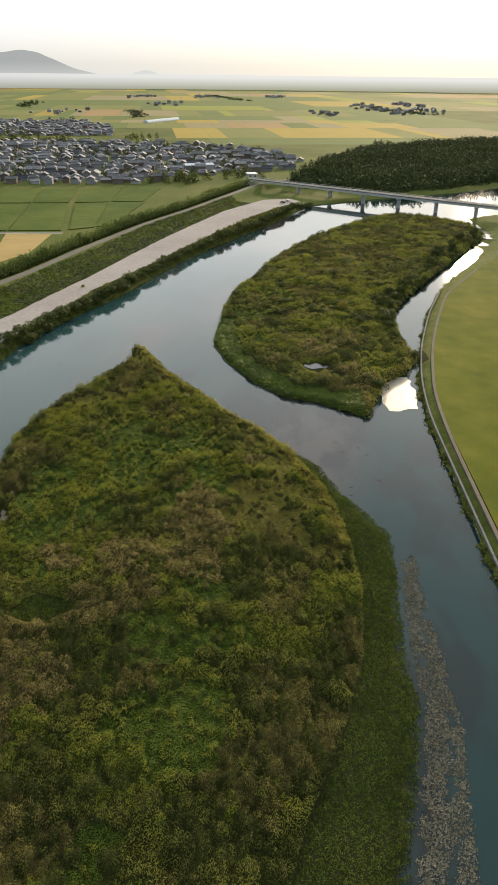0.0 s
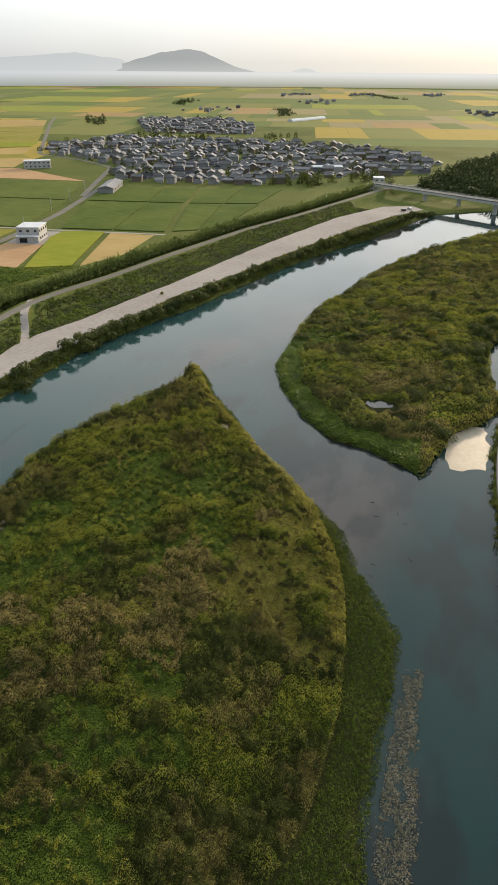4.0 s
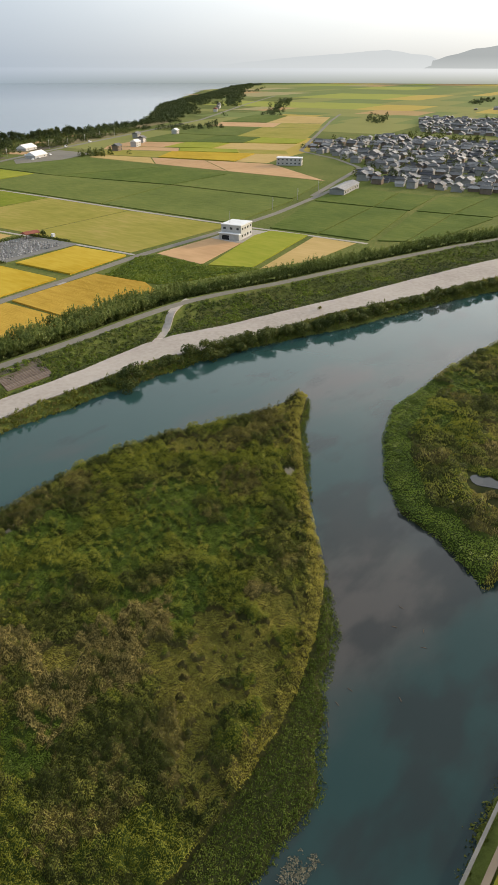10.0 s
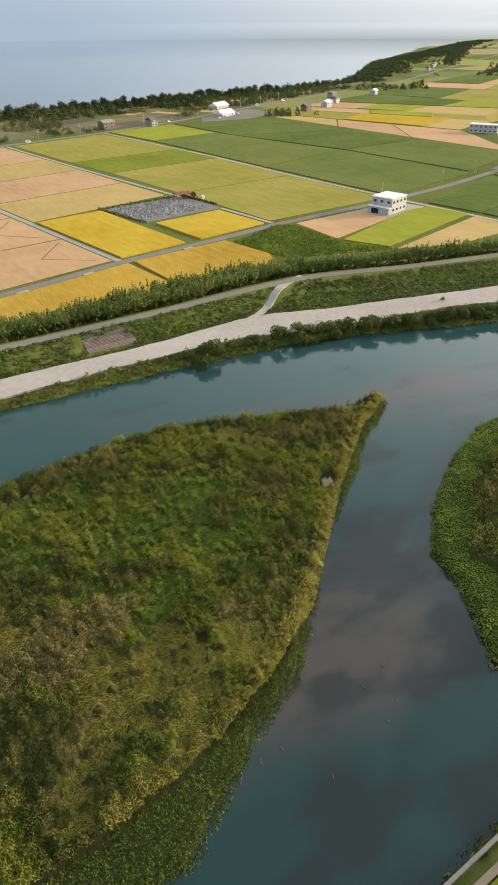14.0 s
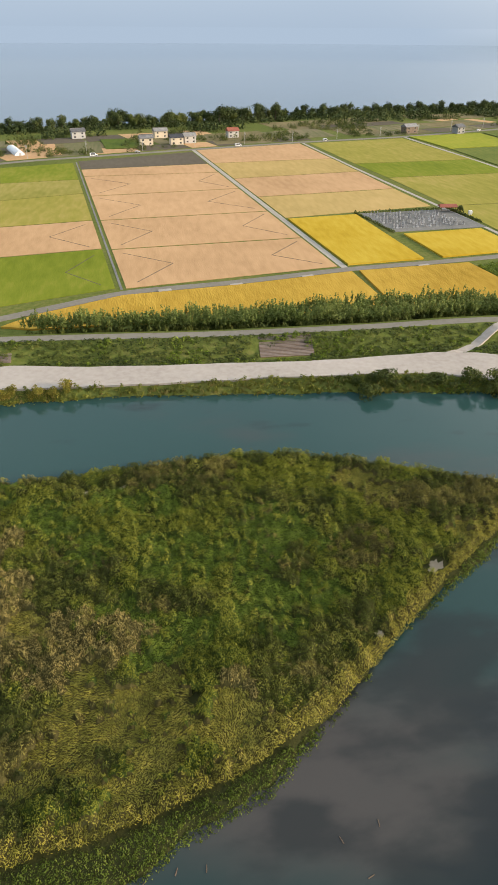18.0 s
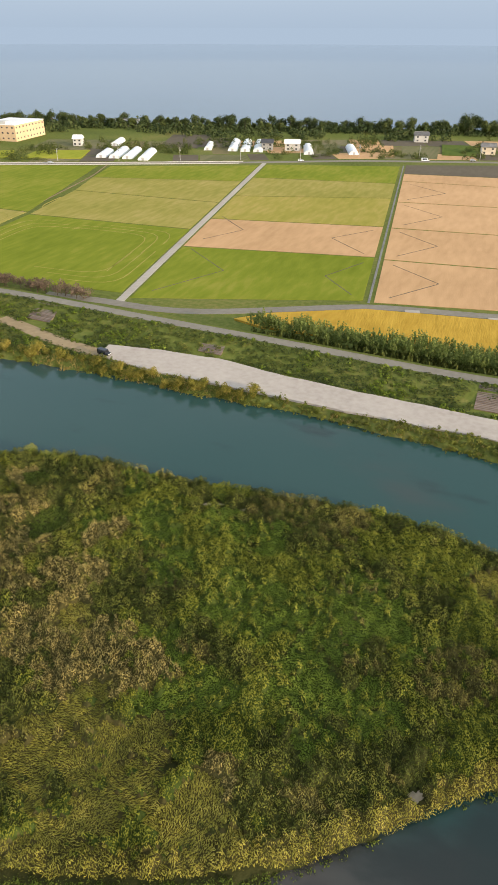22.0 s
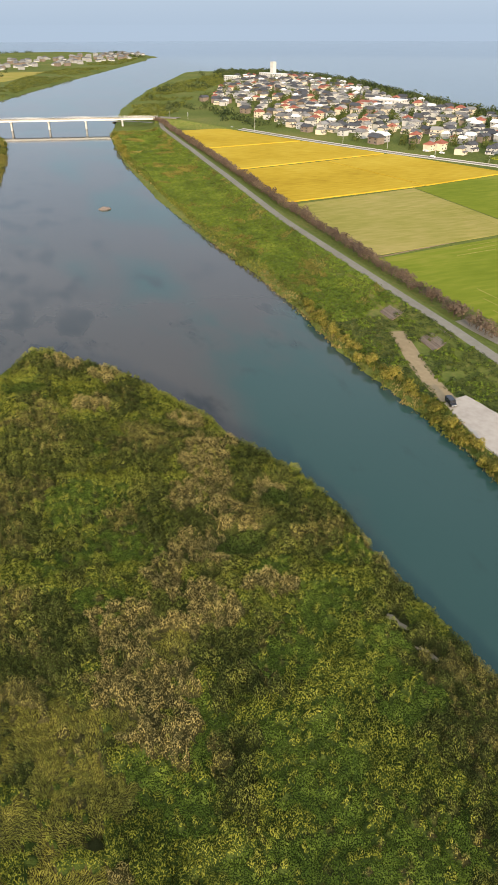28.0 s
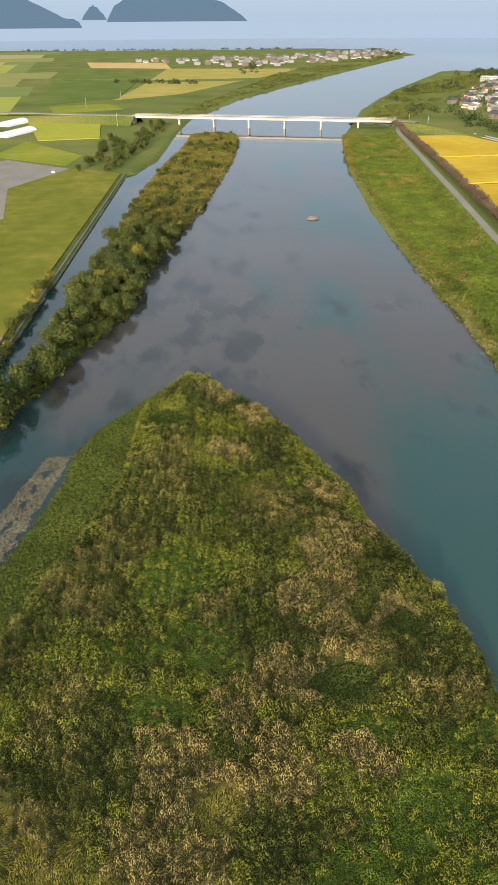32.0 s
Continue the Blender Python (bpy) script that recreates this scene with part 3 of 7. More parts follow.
LAB = {
    "gold": "ripe golden rice field", "ochre": "brownish-gold uncut rice field", "green": "green rice field with fresh regrowth", "olive": "olive-green field of cut rice",
    "pink": "harvested pinkish-tan rice field with stubble", "tan": "pale tan stubble field", "straw": "green stubble field strewn with straw", "dark": "dark green bean field", "bean": "mid-green bean field in rows",
    "lime": "yellow-green rice field", "soil": "ploughed dark brown field",
}


def inset(poly, d):
    """The outline moved inwards by d along every edge."""
    if sum(a[0] * b[1] - b[0] * a[1] for a, b in zip(poly, poly[1:] + poly[:1])) < 0:
        poly = poly[::-1]
    out = []
    for a, b, c in zip(poly[-1:] + poly[:-1], poly, poly[1:] + poly[:1]):
        u, v = (arr(b) - arr(a)), (arr(c) - arr(b))
        u, v = u / np.hypot(*u), v / np.hypot(*v)
        n1, n2 = arr((-u[1], u[0])), arr((-v[1], v[0]))
        m = n1 + n2
        out.append(tuple(arr(b) + m * d / max(0.35, 0.5 * m @ m)))
    return out


def field(poly, kind):
    lift = {"gold": 0.75, "ochre": 0.7, "lime": 0.65, "dark": 0.55, "bean": 0.5}.get(kind, 0.14)
    q = inset(poly, 0.75)
    return slab("rice_field" if kind not in ("dark", "bean", "soil") else "field", q, 2.0 + lift, C[kind], LAB[kind], "field", lift + 0.3, "structure", "fields of the plain")


def rows_between(left, right, kinds):
    """Plots between two edges that are cut at the same rows."""
    for a, b, c, d, k in zip(left, right, left[1:], right[1:], kinds):
        field([a, b, d, c], k)


def xd(y, off=0.0):  # the ditch
    return (-18.5 - 0.1226 * (y - 181.5) + off, y)


def xw(y, off=0.0):  # the pale track downstream
    return (-105 - 0.162 * (y - 150) + off, y)


def xr(y, off=0.0):  # the pale track by the graveyard fields
    return (75.5 - 0.1166 * (y - 195.4) + off, y)


rows_between([xd(y, 1.2) for y in (182, 237, 292, 352, 415, 441, 476)], [xr(y, -1.8) for y in (198, 245, 301, 363, 419, 454, 510)], ["pink", "pink", "pink", "pink", "pink", "soil"])
rows_between([xr(y, 1.8) for y in (284, 337, 395, 455, 518)], [(157, 300), (152, 350), (147, 410), (142, 465), (134, 545)], ["tan", "pink", "tan", "pink"])
field([xr(198.5, 1.8), (114, 202.5), (107.5, 286), xr(281, 1.8)], "gold")
field([(118, 244), (122, 203.5), (166, 209.5), (162, 249)], "gold")
field([(-60, 148), (-49, 158.5), (-18, 174.5), (27, 180.3), (77, 190.6), (78.5, 170), (80, 147), (20, 144), (-48, 144)], "ochre")
field([(80, 147), (79, 191), (131, 195.5), (136, 165), (128, 147), (110, 146)], "ochre")
field([(179, 202), (231, 204), (244, 184), (177, 166)], "pink")
field([(177, 163), (246, 186), (264, 186), (268, 160), (187, 141)], "lime")
field([(188, 138), (268, 157), (269, 127), (219, 125)], "tan")
rows_between([(171, 213), (166, 300), (159, 385), (152, 440), (142, 545)], [(261, 216), (256, 305), (253, 392), (250, 448), (236, 566)], ["olive", "olive", "green", "olive"])
rows_between([(267, 218), (260, 340), (253, 498), (244, 572)], [(363, 236), (355, 362), (326, 510), (322, 588)], ["bean", "bean", "lime"])
rows_between([(367, 240), (359, 362), (331, 484), (326, 590)], [(457, 268), (441, 366), (437, 450), (443, 572)], ["bean", "dark", "bean"])


def band(a, b, c, d, cuts, kinds):
    """A belt of plots between the edges a-b and c-d, cut across at the given shares."""
    a, b, c, d = (arr(q) for q in (a, b, c, d))
    rows_between([tuple(a + (b - a) * s) for s in cuts], [tuple(c + (d - c) * s) for s in cuts], kinds)


band((446, 575), (462, 270), (468, 586), (528, 378), (0, 0.33, 0.64, 1), ["tan", "pink", "pink"])
band((470, 590), (530, 385), (508, 622), (608, 410), (0, 0.38, 0.82, 1), ["olive", "gold", "tan"])
band((511, 625), (611, 413), (540, 650), (640, 440), (0, 0.42, 0.74, 1), ["pink", "lime", "olive"])
band((543, 653), (643, 442), (600, 668), (715, 472), (0, 0.33, 0.6, 1), ["pink", "lime", "tan"])
band((604, 670), (718, 476), (722, 712), (776, 498), (0, 0.36, 0.68, 1), ["bean", "dark", "lime"])
band((726, 714), (780, 502), (868, 766), (950, 590), (0, 0.5, 1), ["bean", "olive"])
band((872, 768), (954, 592), (958, 808), (1040, 640), (0, 0.6, 1), ["pink", "olive"])
band((962, 810), (1044, 642), (1165, 890), (1206, 726), (0, 0.45, 1), ["dark", "tan"])
rows_between([(270, 192), (275, 158), (278, 124)], [(366, 222), (372, 174), (376, 147)], ["dark", "dark"])
rows_between([(370, 223), (376, 175), (379, 147)], [(440, 238), (443, 188), (447, 158)], ["dark", "dark"])
rows_between([(280, 121), (290, 106), (300, 95)], [(377, 143), (384, 118), (390, 90)], ["dark", "dark"])
rows_between([(380, 144), (386, 118), (392, 92)], [(448, 155), (462, 122), (478, 88)], ["dark", "dark"])
rows_between([xw(y, 2.0) for y in (154, 224, 277, 333, 391, 441)], [xd(y, -1.6) for y in (183, 239, 293, 361, 405, 470)], ["green", "pink", "olive", "straw", "green"])
rows_between([(-209, 154), (-219, 250), (-231, 312), (-243, 352), (-254, 393)], [xw(y, -2.0) for y in (158, 253, 313, 376, 436)], ["green", "straw", "straw", "green"])
rows_between([(-318, 162), (-330, 258), (-349, 360)], [(-212, 155), (-222, 254), (-262, 392)], ["straw", "green"])
rows_between([(-426, 173), (-436, 250), (-447, 312)], [(-322, 163), (-332, 268), (-346, 347)], ["gold", "gold"])
rows_between([(-525, 183), (-533, 278)], [(-430, 174), (-449, 310)], ["gold"])
rows_between([(-640, 195), (-640, 240)], [(-529, 184), (-536, 277)], ["gold"])
slab("weed_patch", [(133, 190), (168, 203), (176, 196), (176, 160), (190, 138), (150, 152), (138, 159)], 2.25, C["green"], "overgrown bright green weed patch", "weeds", 0.4)
# far plain beyond the village: many narrow plots
rng = np.random.default_rng(4)
town_poly = [(440, 250), (445, 150), (481, 75), (545, 60), (640, -70), (835, 5), (1010, 130), (1100, 268), (1270, 485), (973, 430), (844, 530), (655, 440)]
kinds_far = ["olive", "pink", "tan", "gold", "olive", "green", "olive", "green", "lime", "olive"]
# far plot colours are greyed and evened, with distance haze painted in
FAR_HAZED = {
    "tan": crop("haze-paled far stubble", [(0.25, 0.215, 0.10), (0.30, 0.25, 0.12)], (0.03, 0.03), 0), "pink": crop("far cut rice", [(0.32, 0.21, 0.09), (0.38, 0.25, 0.11)], (0.03, 0.03), 0),
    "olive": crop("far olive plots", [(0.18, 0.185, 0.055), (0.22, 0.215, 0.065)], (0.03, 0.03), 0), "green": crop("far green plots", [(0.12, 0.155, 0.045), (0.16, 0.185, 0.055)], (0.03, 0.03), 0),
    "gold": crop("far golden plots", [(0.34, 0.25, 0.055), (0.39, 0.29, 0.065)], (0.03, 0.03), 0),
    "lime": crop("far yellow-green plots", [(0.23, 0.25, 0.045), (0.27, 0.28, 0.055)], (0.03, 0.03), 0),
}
far = {k: ([], []) for k in sorted(set(kinds_far))}
U, V = arr((0.985, 0.17)), arr((-0.17, 0.985))


def plain(u0, u1, v0, v1, du, dv, keep):
    u = u0
    while u < u1:
        w = min(du * rng.uniform(0.5, 1.9), u1 - u + 1)
        v = v0
        while v < v1:
            h = dv * rng.choice((0.5, 1.0, 1.0, 1.6, 2.6))
            c = U * (u + w / 2) + V * (v + h / 2)
            if keep(c):
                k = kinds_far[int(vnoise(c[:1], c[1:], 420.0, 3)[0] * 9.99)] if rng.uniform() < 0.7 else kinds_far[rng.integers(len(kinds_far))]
                q = [U * a + V * b for a, b in ((u + 0.3, v + 0.3), (u + w - 0.3, v + 0.3), (u + w - 0.3, v + h - 0.3), (u + 0.3, v + h - 0.3))]
                vs, fs = far[k]
                n = len(vs)
                z = 2.02 + 0.012 * rng.uniform()
                vs += [(*p, z) for p in q] + [(*p, 1.8) for p in q]
                fs += [(n, n + 1, n + 2, n + 3)] + [(n + i, n + 4 + i, n + 4 + (i + 1) % 4, n + (i + 1) % 4) for i in range(4)]
            v += h
        u += w


def open_land(c):
    x, y = np.array([c[0]]), np.array([c[1]])
    if inside(x, y, town_poly)[0] or seg_dist(x, y, town_poly)[0] < 30:
        return False
    if max(signed(x, y, RIVER)[0], signed(x, y, COAST)[0]) > -60:
        return False
    side = seg_dist(x, y, COASTROAD, False)[0]
    return side > 45


plain(600, 1900, -700, 1150, 150, 55, lambda c: open_land(c) and c[0] > 580 and not (c[0] < 1050 and c[1] < 0 and c[1] < 30 - 0.55 * (c[0] - 480)) and c[1] < 420 + 0.62 * (c[0] - 100))
plain(1900, 4990, -2900, 2700, 330, 120, lambda c: open_land(c))
plain(-2800, -800, -900, -120, 190, 80, lambda c: open_land(c) and c[1] < -130 - 0.0 * c[0])
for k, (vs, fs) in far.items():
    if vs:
        ob = new("far_rice_fields", mesh_from("far_rice_fields", vs, fs, [FAR_HAZED[k]]))
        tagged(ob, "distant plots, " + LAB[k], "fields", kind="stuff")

# park lawn beyond the south wall
slab("park_lawn", [(-480, -56), (-348, -58), (-196, -61), (-41, -60), (32, -60), (57, -63), (89, -69), (129, -80), (170, -97), (230, -135), (330, -175), (300, -300), (-100, -330), (-440, -240), (-505, -92)], 2.62, M["lawn"], "mown green park lawn with yellow patches", "lawn", 0.8)
M["path"] = mat("worn pale path", [(0.15, 0.12, 0.09), (0.23, 0.19, 0.14)], 0.5, 0.1, 0.95)
strip("park_path", [(200, -115), (153, -88.5), (110, -75), (81, -67.5), (46, -61), (20, -59.4), (-10, -59.2), (-36, -59.2), (-196, -61)], 0.9, 0.09, M["path"], "narrow concrete kerb path along the bank", "path", flat=2.72)
slab("parking_lot", [(-500, -95), (-434, -122), (-357, -104), (-330, -150), (-460, -190), (-540, -150)], 2.75, M["asphalt"], "wide grey asphalt parking lot", "parking lot", 0.4)


# ---- plants ----
rng = np.random.default_rng(11)


def grid_points(poly, step, jitter=0.5):
    p = arr(poly)
    xs = np.arange(p[:, 0].min(), p[:, 0].max(), step)
    ys = np.arange(p[:, 1].min(), p[:, 1].max(), step)
    x, y = [a.ravel() for a in np.meshgrid(xs, ys)]
    x = x + rng.uniform(-jitter, jitter, x.size) * step
    y = y + rng.uniform(-jitter, jitter, y.size) * step
    k = inside(x, y, poly)
    return x[k], y[k]


def reed_clump(stems, spread, h0, h1, wide, lean, seed):
    """Stems of two crossed leaf blades each, as diamond quads."""
    r = np.random.default_rng(seed)
    vs, fs = [], []
    for _ in range(stems):
        a, d = r.uniform(0, 6.28), spread * math.sqrt(r.uniform(0, 1))
        b = arr((d * math.cos(a), d * math.sin(a), 0))
        h = r.uniform(h0, h1)
        la = r.uniform(0, 6.28)
        tip = b + arr((lean * h * math.cos(la), lean * h * math.sin(la), h))
        turn = r.uniform(0, 3.14)
        for s in (0, 1.57):
            side = arr((math.cos(turn + s), math.sin(turn + s), 0)) * wide * r.uniform(0.7, 1.2)
            mid = b + (tip - b) * r.uniform(0.5, 0.7)
            n = len(vs)
            vs += [b, mid - side + arr((0, 0, 0.1 * h)), tip, mid + side]
            fs.append((n, n + 1, n + 2, n + 3))
    return arr(vs), np.array(fs)


def leaf_mound(count, radius, tall, leaf, seed, low=0.0, ragged=0.35):
    """Leaf quads over a dome, turned outwards."""
    r = np.random.default_rng(seed)
    vs, fs = [], []
    for _ in range(count):
        a, e = r.uniform(0, 6.28), math.asin(r.uniform(low, 1))
        k = r.uniform(0.75, 1.08)
        nrm = Vector((math.cos(a) * math.cos(e), math.sin(a) * math.cos(e), math.sin(e)))
        c = Vector((nrm.x * radius * k, nrm.y * radius * k, nrm.z * tall * k))
        nrm = (nrm + Vector(r.normal(0, ragged, 3))).normalized()
        u = nrm.orthogonal().normalized()
        u.rotate(Matrix.Rotation(r.uniform(0, 6.28), 3, nrm))
        v = nrm.cross(u)
        s = leaf * r.uniform(0.6, 1.2)
        n = len(vs)
        vs += [c - u * s, c - v * s * 0.6, c + u * s, c + v * s * 0.6]
        fs.append((n, n + 1, n + 2, n + 3))
    return arr([tuple(v) for v in vs]), np.array(fs)


def scatter(name, templates, x, y, size, tall, material, label, cat="plants", z=None):
    """Plants at points, joined into one mesh of loose leaves."""
    if len(x) == 0:
        return None
    z = height(x, y) if z is None else z
    pick = rng.integers(len(templates), size=len(x))
    allv, allf, off = [], [], 0
    for k, (tv, tf) in enumerate(templates):
        m = pick == k
        c = m.sum()
        if not c:
            continue
        a = rng.uniform(0, 6.28, c)
        s = np.broadcast_to(size, len(x))[m] * rng.uniform(0.8, 1.25, c)
        h = np.broadcast_to(tall, len(x))[m] * rng.uniform(0.75, 1.25, c)
        ca, sa = np.cos(a) * s, np.sin(a) * s
        vx = ca[:, None] * tv[:, 0] - sa[:, None] * tv[:, 1] + x[m][:, None]
        vy = sa[:, None] * tv[:, 0] + ca[:, None] * tv[:, 1] + y[m][:, None]
        vz = h[:, None] * tv[:, 2] + z[m][:, None]
        allv.append(np.stack([vx, vy, vz], -1).reshape(-1, 3))
        allf.append((tf[None] + (np.arange(c) * len(tv))[:, None, None] + off).reshape(-1, tf.shape[1]))
        off += c * len(tv)
    ob = new(name, mesh_from(name, np.concatenate(allv), np.concatenate(allf), [material]))
    return tagged(ob, label, cat, kind="stuff")


def plume_clump(plumes, leaves, spread, h0, h1, rad, tall, leaf, seed):
    """Upright feathery plumes: small outward-turned leaves round each stem top."""
    vs, fs, off = [], [], 0
    r = np.random.default_rng(seed)
    for k in range(plumes):
        v, f = leaf_mound(leaves, rad * r.uniform(0.7, 1.3), tall * r.uniform(0.7, 1.3), leaf, seed * 17 + k, -0.1, 0.22)
        a, d = r.uniform(0, 6.28), spread * math.sqrt(r.uniform(0, 1))
        vs.append(v + arr((d * math.cos(a), d * math.sin(a), r.uniform(h0, h1))))
        fs.append(f + off)
        off += len(v)
    return np.concatenate(vs), np.concatenate(fs)


scrub_t = [plume_clump(3, 9, 0.5, 0.3, 1.1, 0.36, 0.7, 0.25, s + 13) for s in range(5)]
grass_t = [reed_clump(9, 0.75, 0.6, 1.2, 0.09, 0.4, s + 20) for s in range(4)]
bank_t = [leaf_mound(18, 0.9, 0.8, 0.32, s + 44) for s in range(4)]
mound_t = [leaf_mound(26, 0.9, 0.8, 0.30, s + 40) for s in range(4)]
float_t = [leaf_mound(15, 0.7, 0.12, 0.16, s + 60) for s in range(4)]
tall_t = [plume_clump(5, 11, 0.75, 2.6, 5.0, 0.27, 1.5, 0.29, s + 80) for s in range(5)]

BRIGHT = [(-78, 6, 9), (-61, -3, 6), (-62, 8, 7), (-48, 4, 5), (-30, 41, 6), (-21, 45, 5), (-23, 30, 5), (-12, 4, 5), (-17, 13, 4), (-9, 27, 7), (-11, 43, 5), (-45, 36, 4), (-3, 25, 7), (11, 27, 8), (7, 12, 7), (-11, 8, 5), (16, 13, 5), (8, 5, 5), (14, 34, 5), (-6, 8, 5), (17, 26, 5), (-45, 53, 4), (-98, 12, 4)]
DRY = [(-152, 13, 5), (-139, 22, 5), (-121, 14, 5), (-84, 37, 6), (-75, 31, 7), (-64, 34, 6), (-68, 44, 4), (-55, 26, 5), (-49, 15, 5), (-42, 21, 5), (-40, 7, 6), (-32, 4, 6), (-25, 2, 5), (-18, 7, 4), (-41, 33, 4), (-25, -9, 4), (-38, 22, 4), (-36, 12, 5), (-29, 10, 5), (1, -6, 3), (-13, -5, 3), (-105, 36, 4), (-90, 41, 4)]
GOLD = [(-22, -3, 4), (-5, -13, 7), (-11, -15, 7), (-27, -11, 5), (0, -13, 6), (-10, -8, 6), (-17, -8, 6), (-4, -17, 6), (-24, -15, 5), (-36, -19, 5), (-16, -22, 5), (-33, 12, 3), (72, 36, 8), (56, 25, 6), (35, 45, 6)]
FADED = [(3, 52, 7), (29, 26, 7), (-25, 30, 5), (-100, 22, 9), (-120, 2, 8), (-52, -12, 8), (40, 38, 6), (-85, -8, 7)]
BARE = [(-6, -6, 1.2), (-26, 50.4, 1.1), (-23.4, 51.4, 1.1), (-17.6, 51.7, 1.0), (-15.2, 52.6, 1.0), (41, 16, 1.4), (43, 17.6, 1.5), (26, 2.4, 1.1), (-136, -6.5, 1.4)]
POOL = [(-53, 32.5, 4.2), (-66, 45.5, 3.2), (-97, 47, 2.5), (-140, -1, 4)]


def zone(x, y, circles):
    best = np.full(x.shape, -9.0)
    n = 2.4 * (vnoise(x, y, 7.0, 3) - 0.5) + 1.6 * (vnoise(x, y, 2.6, 5) - 0.5) + 0.5 * rng.normal(0, 1, x.shape)
    for cx, cy, r in circles:
        best = np.maximum(best, 1 - np.hypot(x - cx, y - cy) / r)
    return best + 0.42 * n


def cell_hash(a, b, seed):
    h = np.sin(a * 127.1 + b * 311.7 + seed * 74.7) * 43758.5453
    return h - np.floor(h)


def domes(x, y, cell, seed, r0, r1):
    """Rounded tussocks on an uneven grid: the dome over each point, and the cell and centre of the tussock that rules it."""
    i, j = np.floor(x / cell), np.floor(y / cell)
    best, wx, wy, ci, cj = (np.full(x.shape, v) for v in (-1.0, 0.0, 0.0, 0.0, 0.0))
    for di in (-1, 0, 1):
        for dj in (-1, 0, 1):
            a, b = i + di, j + dj
            h = cell_hash(a, b, seed + 2)
            cx = (a + 0.1 + 0.8 * cell_hash(a, b, seed)) * cell
            cy = (b + 0.1 + 0.8 * cell_hash(a, b, seed + 1)) * cell
            d = np.hypot(x - cx, y - cy) / (cell * (r0 + (r1 - r0) * h))
            v = (1 - np.clip(d, 0, 1.6) ** 2) * (0.5 + 0.5 * h)
            m = v > best
            for arr_, val in ((best, v), (wx, cx), (wy, cy), (ci, a), (cj, b)):
                arr_[m] = val[m]
    return np.sqrt(np.clip(best, 0, 1)), wx, wy, cell_hash(ci, cj, seed + 5), cell_hash(ci, cj, seed + 6)


def near_zone(x, y, circles):
    """How deep a point lies in the nearest of several ragged patches."""
    best = np.full(x.shape, -9.0)
    for cx, cy, r in circles:
        best = np.maximum(best, 1 - np.hypot(x - cx, y - cy) / r)
    return best + 1.1 * (vnoise(x, y, 6.0, 3) - 0.5) + 0.7 * (vnoise(x, y, 2.3, 5) - 0.5)


# kind: material, mesh name, label, leaf length, leaf half width, uprightness, base height, tussock height
STAND = [
    ("reed", "reed_bed", "dense green reeds", 0.21, 0.062, 0.75, 0.35, 1.4),
    ("weed", "broadleaf_weeds", "bright green creeping weed mounds", 0.14, 0.095, 0.15, 0.28, 0.8),
    ("dry", "dry_reeds", "dry straw-brown reed patches", 0.24, 0.05, 0.9, 0.5, 1.35),
    ("golden", "yellow_grass", "edge grass coloured yellow to look sunlit", 0.25, 0.05, 0.8, 0.45, 0.9),
    ("faded", "faded_reeds", "fading olive-brown reeds", 0.23, 0.055, 0.85, 0.45, 1.35),
    ("golden", "flattened_grass", "low flattened yellow-green grass", 0.26, 0.042, 0.3, 0.30, 0.35),
    ("darkreed", "dark_reeds", "deep green leafy reeds", 0.20, 0.072, 0.6, 0.4, 1.5),
    ("limereed", "lime_reeds", "yellow-green leafy reeds", 0.20, 0.070, 0.65, 0.4, 1.45),
]


